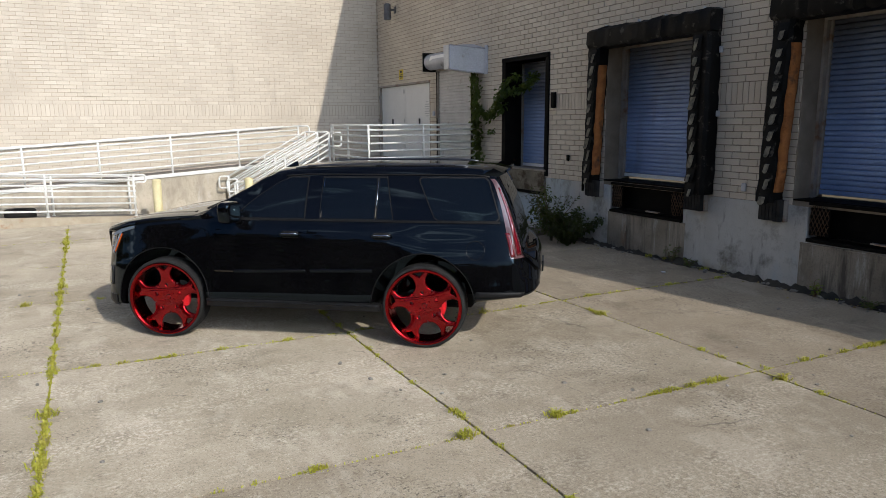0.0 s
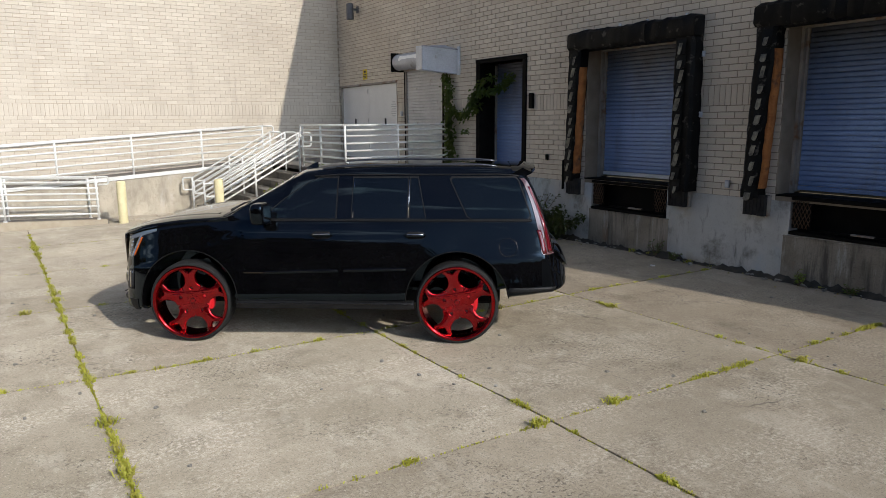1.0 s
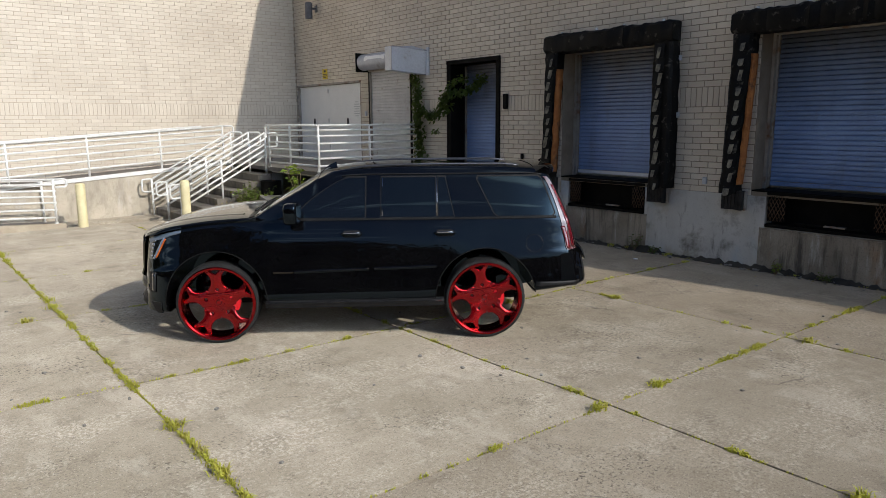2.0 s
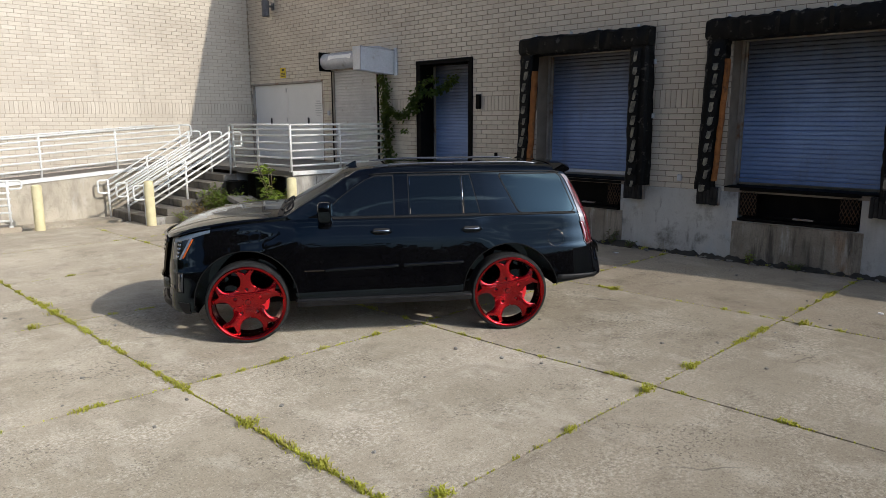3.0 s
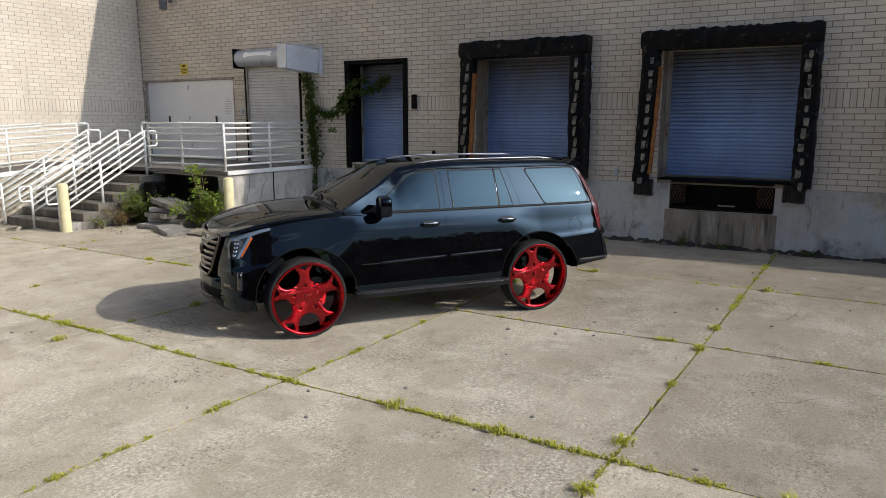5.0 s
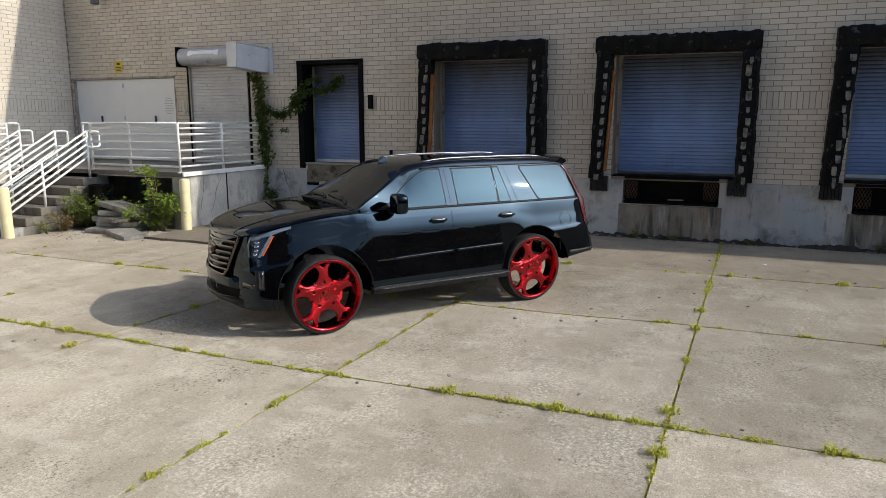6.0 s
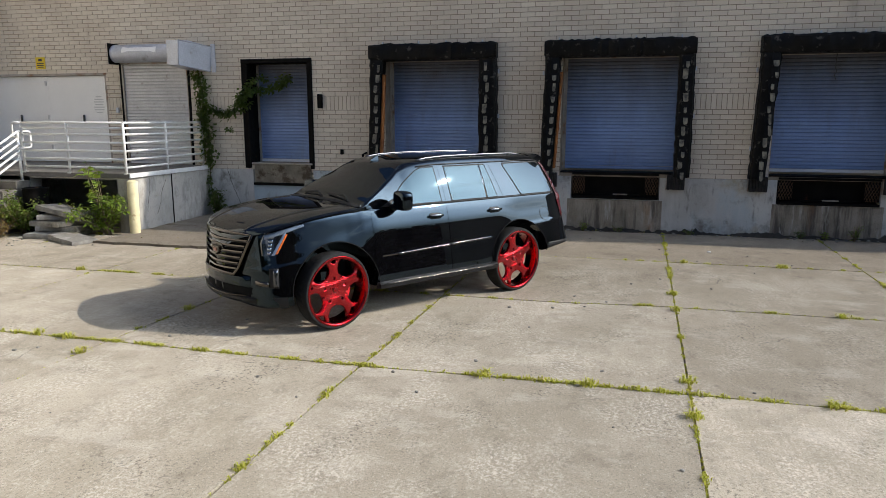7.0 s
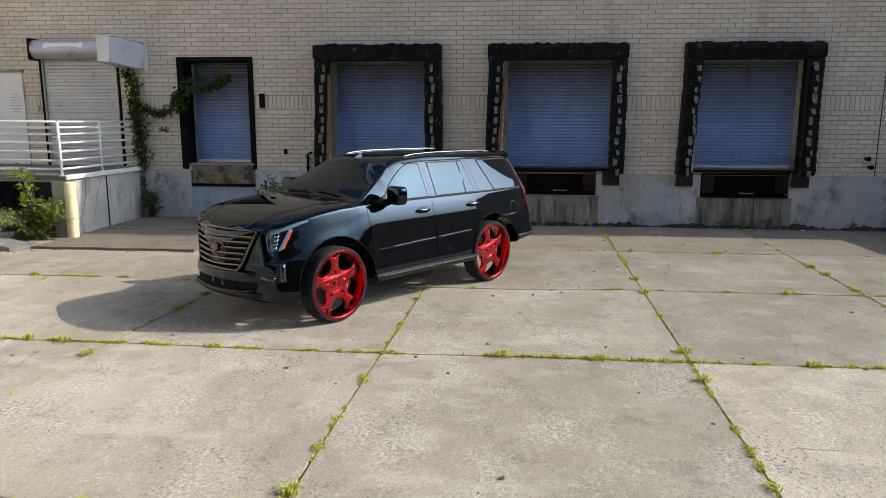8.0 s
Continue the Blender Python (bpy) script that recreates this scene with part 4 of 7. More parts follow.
# ---- bollards ----
for x, y, h, lean, label in ((1.83, 19.10, 1.00, 0.6, "scuffed cream-yellow steel bollard beside the low ramp"), (3.87, 18.05, 1.02, -0.4, "scuffed cream-yellow steel bollard at the foot of the steps"), (5.90, 15.31, 1.12, 0.5, "cream-yellow steel bollard at the corner of the landing")):
    bb = Build().lathe([(0.0, h + 0.02), (0.06, h + 0.016), (0.095, h), (0.105, h - 0.02), (0.105, -0.05), (0.0, -0.05)], 24, axis="z")
    ob = solid("bollard", bb, M_BOLLARD, label, "bollard", "bollards", sharp=50, at=pose(x, y, 0, lean, lean * 0.6, 0))

# ---- shutter hood with its motor box ----
hood = thing("shutter_hood", "galvanised round shutter hood with a boxed motor above the grey shutter", "shutter hood", (9.0, 16.9, 3.93))
bb = Build()
rows = []
for y in (-1.0, 0.86):
    rows.append([(-0.22 + 0.21 * math.cos(t), y, 0.21 * math.sin(t)) for t in [math.radians(20 + a) for a in range(0, 321, 16)]])
bb.grid(rows, True)
bb.add(rows[0], [tuple(range(len(rows[0])))]).add(rows[1], [tuple(reversed(range(len(rows[1]))))])
part("barrel", bb, M_BARREL, hood, "dented galvanised barrel cover", sharp=40)
part("end_plate", Build().box(-0.46, 0.0, 0.86, 0.885, -0.25, 0.24, 0.01), M_BLACK, hood)
part("lintel_flashing", Build().box(-0.07, 0.0, -0.88, 0.90, -0.235, -0.19, 0.006), M_TRIM, hood)
bb = Build()
outer = [(-0.82, -1.33, 0.22), (-0.80, -1.28, -0.33), (0.0, -1.60, -0.44), (0.0, -1.72, 0.12)]
inner = [(-0.80, -1.00, 0.23), (-0.78, -0.98, -0.32), (0.0, -1.00, -0.40), (0.0, -1.04, 0.30)]
bb.grid([outer, inner], False, True).add(outer, [(0, 1, 2, 3)]).add(inner, [(3, 2, 1, 0)])
part("motor_box", bb, M_HOOD, hood, "pale galvanised motor box")
for p, q in ((0, 1), (1, 2), (3, 0)):
    part("box_seam", Build().tube([outer[p], outer[q]], 0.011, 6), M_BARREL, hood, tidy=False)
part("box_flange", Build().box(-0.05, -0.004, -1.76, -1.66, -0.46, 0.20, 0.006), M_HOOD, hood)
bb = Build()
rows = []
for i in range(13):
    t = i / 12
    y = 0.52 - 0.95 * t
    h = 0.06 + 0.055 * math.sin(math.pi * t)
    rows.append([(-0.22 - 0.214 * math.cos(a), y, 0.214 * math.sin(a)) for a in (h + 0.08 - 0.10 * (abs(2 * t - 1) > 0.8), h + 0.30, h + 0.52 + 0.10 * (abs(2 * t - 1) > 0.8))])
bb.grid(rows, True)
part("scuff_mark", bb, M_WHITE, hood, "white scuffed paint patch", tidy=False)

# ---- wall lamps ----
for y, z in ((20.58, 5.55), (17.1, 5.64)):
    lamp = thing("wall_lamp", "dark cylinder wall lamp on a short bracket", "wall lamp", (9.0, y, z), group="wall lamps")
    part("body", Build().lathe([(0.0, 0.30), (0.07, 0.30), (0.105, 0.27), (0.11, -0.16), (0.095, -0.17), (0.0, -0.15)], 20, axis="z").mesh("body", M_LAMP, 40), M_LAMP, lamp).location = (-0.26, 0, 0)
    part("bracket", Build().box(-0.18, 0.0, -0.03, 0.03, 0.10, 0.16, 0.008), M_LAMP, lamp)
    part("back_plate", Build().box(-0.025, 0.0, -0.07, 0.07, 0.03, 0.23, 0.008), M_LAMP, lamp)

# ---- small things on the walls ----
sign = thing("safety_sign", "small yellow safety sign with unreadable dark print on the brick", "sign", (8.99, 20.02, 3.62))
part("plate", Build().box(-0.008, 0.0, 0.02, 0.31, 0.0, 0.30, 0.003), M_SIGN, sign)
for w0, w1, z in ((0.11, 0.22, 0.20), (0.06, 0.27, 0.13), (0.05, 0.28, 0.085), (0.08, 0.25, 0.04)):
    part("print_bar", Build().box(-0.011, -0.0075, w0, w1, z, z + (0.06 if z > 0.15 else 0.022)), M_INK, sign)
solid("junction_box", Build().box(8.93, 8.99, 17.93, 18.00, 2.52, 2.65, 0.010), M_HOOD, "small grey electrical box on the brick wall", "electrical box")
solid("key_box", Build().box(8.92, 8.99, 12.40, 12.52, 2.62, 2.94, 0.012), M_BLACK, "small dark metal box beside the narrow dock door", "electrical box")
for y, z in ((7.70, 1.36), (11.95, 1.62)):
    bx = thing("wall_outlet", "small weathered outlet fitting on the brick wall", "outlet", (8.99, y, z), group="wall outlets")
    part("cover", Build().box(-0.04, 0.0, -0.04, 0.04, -0.06, 0.06, 0.012), M_HOOD if y < 9 else M_BLACK, bx)
for y, z in ((-0.90, 1.56), (-0.98, 1.38)):
    bx = thing("pipe_stub", "short dark capped pipe stub in the brick wall", "pipe", (8.99, y, z), group="pipe stubs")
    part("pipe", Build().tube([(0.0, 0, 0), (-0.10, 0, 0)], 0.035, 12), M_BLACK, bx)
    part("cap", Build().tube([(-0.10, 0, 0), (-0.14, 0, 0)], 0.048, 12), M_BLACK, bx)
solid("wall_outlet", Build().box(8.95, 8.99, -0.42, -0.35, 1.35, 1.44, 0.010), M_HOOD, "small weathered outlet fitting on the brick wall", "outlet", "wall outlets")
solid("expansion_joint", Build().box(8.994, 9.02, -1.13, -1.11, 1.17, 6.3), M_INK, "dark expansion joint in the brick wall", "trim", kind="structure")
bx = thing("loose_cable", "thin black cable hanging before a shutter", "cable", (9.20, 1.62, 3.66))
part("strand", Build().tube([(0, 0, 0), (0, 0.01, -0.28), (-0.01, -0.02, -0.34), (-0.02, 0.02, -0.42), (-0.02, -0.01, -0.50), (-0.01, 0.0, -0.52)], 0.008, 6), M_INK, bx)
bx = thing("conduit", "rusty vertical pipe beside the first dock seal", "pipe", (8.94, 11.42, 0.95))
part("pipe", Build().tube([(0, 0, 0.05), (0, 0, 0.62), (0, -0.10, 0.66)], 0.025, 8), M_BLACK, bx)
part("strap", Build().box(0.0, 0.05, -0.05, 0.05, 0.30, 0.33, 0.004), M_BLACK, bx)
part("strap", Build().box(0.0, 0.05, -0.05, 0.05, 0.52, 0.55, 0.004), M_BLACK, bx)

# ---- dark drum shape under the landing's edge, added to hide the sunlit step side ----
drum = thing("dark_cover_drum", "dark drum shape added over the sunlit side of the concrete steps", "drum", (5.90, 17.70, 0.0))
part("shell", Build().lathe([(0.0, 0.0), (0.255, 0.0), (0.264, 0.014), (0.255, 0.028), (0.253, 0.30), (0.264, 0.318), (0.253, 0.336), (0.253, 0.60), (0.264, 0.618), (0.253, 0.636), (0.254, 0.900), (0.264, 0.914), (0.253, 0.928), (0.242, 0.912), (0.0, 0.905)], 30, axis="z"), M_BLACK, drum, sharp=40)
part("bung", Build().lathe([(0.0, 0.935), (0.026, 0.935), (0.03, 0.905)], 10, axis="z"), M_RUST, drum, "rusty bung").location = (0.10, 0.06, 0)

# ---- broken slabs stacked by the landing ----
def broken_slab(x, y, z, sx, sy, th, rz, tilt=(0, 0), seed=0):
    rng = random.Random(seed)
    ring = []
    for sxn, syn, n in ((-1, -1, 5), (1, -1, 5), (1, 1, 5), (-1, 1, 5)):
        nx, ny = {(-1, -1): (1, -1), (1, -1): (1, 1), (1, 1): (-1, 1), (-1, 1): (-1, -1)}[(sxn, syn)]
        for i in range(n):
            t = i / n
            ring.append(((sxn + (nx - sxn) * t) * sx / 2 + rng.uniform(-0.02, 0.02), (syn + (ny - syn) * t) * sy / 2 + rng.uniform(-0.02, 0.02)))
    bb = Build()
    lo = [(px, py, 0) for px, py in ring]
    mid = [(px * 1.01, py * 1.01, th * 0.55) for px, py in ring]
    hi = [(px * 0.985, py * 0.985, th) for px, py in ring]
    bb.grid([lo, mid, hi], False, True)
    bb.add(hi, [tuple(range(len(hi)))]).add(lo, [tuple(reversed(range(len(lo))))])
    return solid("broken_slab", bb, M_OLDSLAB, "broken grey concrete slab in a heap by the landing" if z > 0.05 else "broken grey concrete slab lying on the yard", "concrete slab", "broken slabs", at=pose(x, y, z, tilt[0], tilt[1], rz))


broken_slab(5.50, 16.78, 0.0, 1.00, 0.95, 0.10, 8, (0, 0), 1)
broken_slab(5.62, 16.78, 0.102, 0.72, 0.86, 0.10, 14, (1, 2), 2)
broken_slab(5.58, 16.84, 0.215, 0.80, 0.80, 0.10, -7, (-1, 1), 3)
broken_slab(5.64, 16.78, 0.325, 0.70, 0.84, 0.095, 20, (3, 2), 4)
broken_slab(5.60, 16.74, 0.450, 0.62, 0.98, 0.10, -6, (8, 4), 5)
broken_slab(4.95, 16.0, 0.0, 0.52, 1.05, 0.09, -24, (2, 1), 6)

# ---- the tyre on the low ramp ----
bb = Build().lathe([(0.20, -0.10), (0.24, -0.115), (0.30, -0.115), (0.33, -0.09), (0.34, -0.04), (0.34, 0.04), (0.33, 0.09), (0.30, 0.115), (0.24, 0.115), (0.20, 0.10), (0.21, 0.0)], 36, axis="z", close=True)
solid("tyre_on_ramp", bb, M_TYRE, "old black car tyre lying on the low ramp", "tyre", sharp=50, at=pose(-1.18, 19.85, 0.26, 0, 0, 0))


# ---- the parked car ----
def pchip(xs, ys):
    """A smooth curve through points that never overshoots."""
    xs, ys = np.array(xs, float), np.array(ys, float)
    h, d = np.diff(xs), np.diff(ys) / np.diff(xs)
    s = np.zeros(len(xs))
    s[0], s[-1] = d[0], d[-1]
    for i in range(1, len(xs) - 1):
        if d[i - 1] * d[i] > 0:
            w1, w2 = 2 * h[i] + h[i - 1], h[i] + 2 * h[i - 1]
            s[i] = (w1 + w2) / (w1 / d[i - 1] + w2 / d[i])
    def f(x):
        x = min(max(x, xs[0]), xs[-1])
        i = min(int(np.searchsorted(xs, x, "right")) - 1, len(h) - 1)
        t = (x - xs[i]) / h[i]
        return float((1 + 2 * t) * (1 - t) ** 2 * ys[i] + t * (1 - t) ** 2 * h[i] * s[i] + t * t * (3 - 2 * t) * ys[i + 1] + t * t * (t - 1) * h[i] * s[i + 1])
    return f


WIDE = pchip([-2.68, -2.65, -2.58, -2.46, -2.2, -1.5, 0, 1.5, 1.8, 2.0, 2.15, 2.25, 2.34, 2.385, 2.427, 2.45, 2.475], [0.62, 0.78, 0.94, 1.017, 1.043, 1.048, 1.048, 1.046, 1.034, 0.988, 0.918, 0.835, 0.66, 0.51, 0.35, 0.24, 0.12])
FACE = pchip([0.0, 0.2, 0.35, 0.50, 0.62, 0.75, 0.85, 0.95], [2.468, 2.454, 2.425, 2.385, 2.345, 2.295, 2.235, 2.09])
LOW = pchip([-2.70, -2.6, -2.4, -2.0, -1.9, -1.0, 1.0, 1.9, 2.2, 2.4, 2.46], [0.66, 0.60, 0.56, 0.51, 0.49, 0.45, 0.42, 0.35, 0.325, 0.36, 0.42])
TOP = pchip([-2.68, -2.64, -2.57, -2.51, -2.47, -2.40, -2.32, -2.2, -2.1, -1.5, -0.6, 0, 0.2, 0.34, 0.5, 0.7, 0.9, 1.05, 1.13, 1.3, 1.6, 1.9, 2.15, 2.3, 2.38, 2.43, 2.46],
            [0.88, 0.98, 1.03, 1.07, 1.22, 1.44, 1.645, 1.85, 1.905, 1.930, 1.933, 1.908, 1.882, 1.848, 1.752, 1.633, 1.514, 1.423, 1.400, 1.396, 1.375, 1.332, 1.268, 1.215, 1.172, 1.11, 1.01])
EDGE = pchip([-2.68, -2.57, -2.51, -2.47, -2.40, -2.32, -2.2, -2.1, -1.5, -0.6, 0, 0.2, 0.34, 0.5, 0.7, 0.9, 1.02, 1.13, 1.3, 1.5, 1.9, 2.15, 2.3, 2.38, 2.43, 2.46],
             [0.82, 0.97, 1.02, 1.17, 1.39, 1.59, 1.795, 1.838, 1.860, 1.862, 1.840, 1.814, 1.780, 1.684, 1.574, 1.466, 1.392, 1.362, 1.352, 1.336, 1.280, 1.213, 1.158, 1.112, 1.05, 0.96])
EDGE_W = pchip([-2.68, -2.57, -2.47, -2.40, -2.32, -2.2, -2.1, -1, 0, 0.34, 0.5, 0.7, 0.9, 1.05, 1.2, 1.6, 1.85, 2.0, 2.15, 2.25, 2.34, 2.40, 2.445, 2.46],
               [0.66, 0.85, 0.87, 0.815, 0.740, 0.655, 0.628, 0.654, 0.670, 0.672, 0.725, 0.80, 0.86, 0.895, 0.915, 0.925, 0.920, 0.897, 0.840, 0.765, 0.600, 0.440, 0.27, 0.19])


BOW = pchip([-2.68, -2.5, -2.3, -2.1, -1.64, -1.04, -0.49, -0.14, 0.21, 0.34, 0.5, 0.7, 0.95, 2.5], [0.0, 0.0, 0.028, 0.047, 0.044, 0.023, 0.0, -0.014, -0.025, -0.026, -0.022, -0.012, 0.0, 0.0])


def section(X):
    """Half of the body's outline at X: points (y, z) from the sill's middle round to the roof's middle."""
    bow = BOW(X)
    w, zb, zt, ze, we = WIDE(X) + 0.4 * bow, LOW(X), TOP(X), EDGE(X), EDGE_W(X) + 0.7 * bow
    zs = min(1.335, ze - 0.035)
    ws = w - 0.145
    end = min(1.0, max(0.0, (abs(X + 0.1) - 1.0) / 0.4))
    mid = lambda f: zb + (zs - zb) * f
    ctrl = [(0, zb), (w * 0.55, zb), (w * 0.90, zb + 0.004), (w * 0.975, zb + 0.03), (w, mid(0.09)), (w - 0.026, mid(0.31)), (w - 0.049, mid(0.52)), (w - 0.0725 + 0.0065 * end, mid(0.72 - 0.13 * end)), (w - 0.0885 + 0.0055 * end, mid(0.81 - 0.13 * end)), (w - 0.1065, mid(0.885 - 0.094 * end)), (w - 0.121 - 0.003 * end, mid(0.94 - 0.048 * end)), (ws, zs)]
    wb = ws - 0.008
    for f in (0.05, 0.3, 0.6, 0.88):
        ctrl.append((wb + (we - wb) * f ** 1.15, zs + (ze - zs) * f))
    # the windscreen is evenly bowed, roof and bonnet are flat with rounded edges
    g = min(1.0, max(0.0, min(X - 0.22, 1.16 - X) / 0.12))
    ctrl += [(we - 0.004, ze)] + [(u, ze + (zt - ze) * (p + (q - p) * g)) for u, p, q in ((we - 0.035, 0.38, 0.14), (we * 0.86, 0.66, 0.30), (we * 0.62, 0.88, 0.64), (we * 0.32, 0.98, 0.91))] + [(0, zt)]
    out = []
    P = [np.array(p) for p in ctrl]
    for i in range(len(P) - 1):
        p0, p1, p2, p3 = P[max(i - 1, 0)], P[i], P[i + 1], P[min(i + 2, len(P) - 1)]
        if i == 0:
            p0 = np.array((-p2[0], p2[1]))
        if i == len(P) - 2:
            p3 = np.array((-p1[0], p1[1]))
        for t in (0.0, 0.34, 0.67):
            out.append(0.5 * ((2 * p1) + (p2 - p0) * t + (2 * p0 - 5 * p1 + 4 * p2 - p3) * t * t + (3 * p1 - p0 - 3 * p2 + p3) * t ** 3) if i not in (1, 2) else p1 + (p2 - p1) * t)
    out.append(P[-1])
    return np.array(out)


SIDE0, SIDE1 = 9, 48          # the stretch of a section that is the car's side
_cache = {}


def sec(X):
    key = round(X, 3)
    if key not in _cache:
        _cache[key] = section(key)
    return _cache[key]


def side_y(X, Z):
    s = sec(X)[SIDE0:SIDE1 + 1]
    return float(np.interp(Z, s[:, 1], s[:, 0]))


def top_z(X, Y):
    s = sec(X)[SIDE1 - 3:][::-1]
    return float(np.interp(abs(Y), s[:, 0], s[:, 1]))


def side_panel(xl, xr, z0, z1, off, depth, sg=1, nx=14, nz=12):
    """A plate lying off the car's side by off, between the front and rear edges given at each height."""
    rows = []
    for i in range(nz + 1):
        z = z0 + (z1 - z0) * i / nz
        a, c = xl(z), xr(z)
        rows.append([(x, sg * (side_y(x, z) + off), z) for x in [a + (c - a) * j / nx for j in range(nx + 1)]])
    rim = rows[0] + [r[-1] for r in rows[1:]] + rows[-1][-2::-1] + [r[0] for r in rows[-2:0:-1]]
    bb = Build().grid(rows if sg > 0 else [r[::-1] for r in rows], True)
    inner = [(x, y - sg * depth, z) for x, y, z in rim]
    bb.grid([rim, inner] if sg < 0 else [inner, rim], True, True)
    return bb


def top_panel(x0, x1, half, off, depth, nx=16, ny=16, inset=None):
    rows = []
    for i in range(nx + 1):
        x = x0 + (x1 - x0) * i / nx
        hw = half(x)
        rows.append([(x, y, top_z(x, y) + off) for y in [hw * (2 * j / ny - 1) for j in range(ny + 1)]])
    rim = rows[0] + [r[-1] for r in rows[1:]] + rows[-1][-2::-1] + [r[0] for r in rows[-2:0:-1]]
    bb = Build().grid(rows, True)
    bb.grid([[(x, y, z - depth) for x, y, z in rim], rim], True, True)
    return bb


def rounded(a, b, c, e=0.45, n=28, m2=16):
    """A box with well-rounded edges, half sizes a, b, c."""
    sp2 = lambda v: math.copysign(abs(v) ** e, v)
    rows2 = []
    for i in range(m2 + 1):
        t = math.pi * (i / m2 - 0.5)
        rows2.append([(a * sp2(math.cos(t)) * sp2(math.cos(2 * math.pi * j / n)), b * sp2(math.cos(t)) * sp2(math.sin(2 * math.pi * j / n)), c * sp2(math.sin(t))) for j in range(n)])
    return Build().grid(rows2, True, True)


def lin(p, q):
    """A straight edge x(z) through p and q, given as (x, z)."""
    return lambda z: p[0] + (q[0] - p[0]) * (z - p[1]) / (q[1] - p[1])


def cut_corner(edge, z0, z1, r0, r1, sign):
    """Rounds an edge's two ends. sign: +1 moves towards larger x."""
    def f(z):
        x = edge(z)
        for zz, r in ((z0, r0), (z1, r1)):
            d = abs(z - zz)
            if r and d < r:
                x += sign * (r - math.sqrt(max(0.0, r * r - (r - d) ** 2)))
        return x
    return f


car = thing("suv", "glossy black full-size suv on oversized candy-red wheels", "car", (*CAR_AT, -0.033), 143.77)

# shell, with the wheel arches cut out of it
XS = sorted({round(float(v), 4) for v in (*np.linspace(-2.68, -2.05, 34), *np.linspace(-2.05, 0.1, 44), *np.linspace(0.1, 1.25, 40), *np.linspace(1.25, 2.2, 24), *np.linspace(2.2, 2.475, 20))})
rows = []
for X in XS:
    s = sec(X)
    half = [(X, y, z) for y, z in s]
    rows.append(half + [(X, -y, z) for X, y, z in half[-2:0:-1]])
bb = Build().grid(rows, True, True)
bb.add(rows[0], [tuple(reversed(range(len(rows[0]))))]).add(rows[-1], [tuple(range(len(rows[-1])))])
shell = new("body", bb.mesh("body", M_PAINT, None, True))
cut = Build()
for X in (1.473, -1.473):
    for sg in (1, -1):
        c2 = Build().lathe([(0.0, 0.52), (0.550, 0.52), (0.550, 1.3), (0.0, 1.3)], 64, False)
        cut.add([(x + X, y * sg, z + 0.468) for x, y, z in c2.v], c2.f)
cutter = new("cutter", cut.mesh("cutter", M_UNDER, None, True))
mod = shell.modifiers.new("arches", "BOOLEAN")
mod.operation, mod.object, mod.solver = "DIFFERENCE", cutter, "EXACT"
bpy.context.view_layer.update()
me = bpy.data.meshes.new_from_object(shell.evaluated_get(bpy.context.evaluated_depsgraph_get()))
shell.modifiers.clear()
shell.data = me
bpy.data.objects.remove(cutter)
me.polygons.foreach_set("use_smooth", [True] * len(me.polygons))
me.set_sharp_from_angle(angle=radians(32))
shell.parent = car
tagged(shell, label="glossy black body shell")

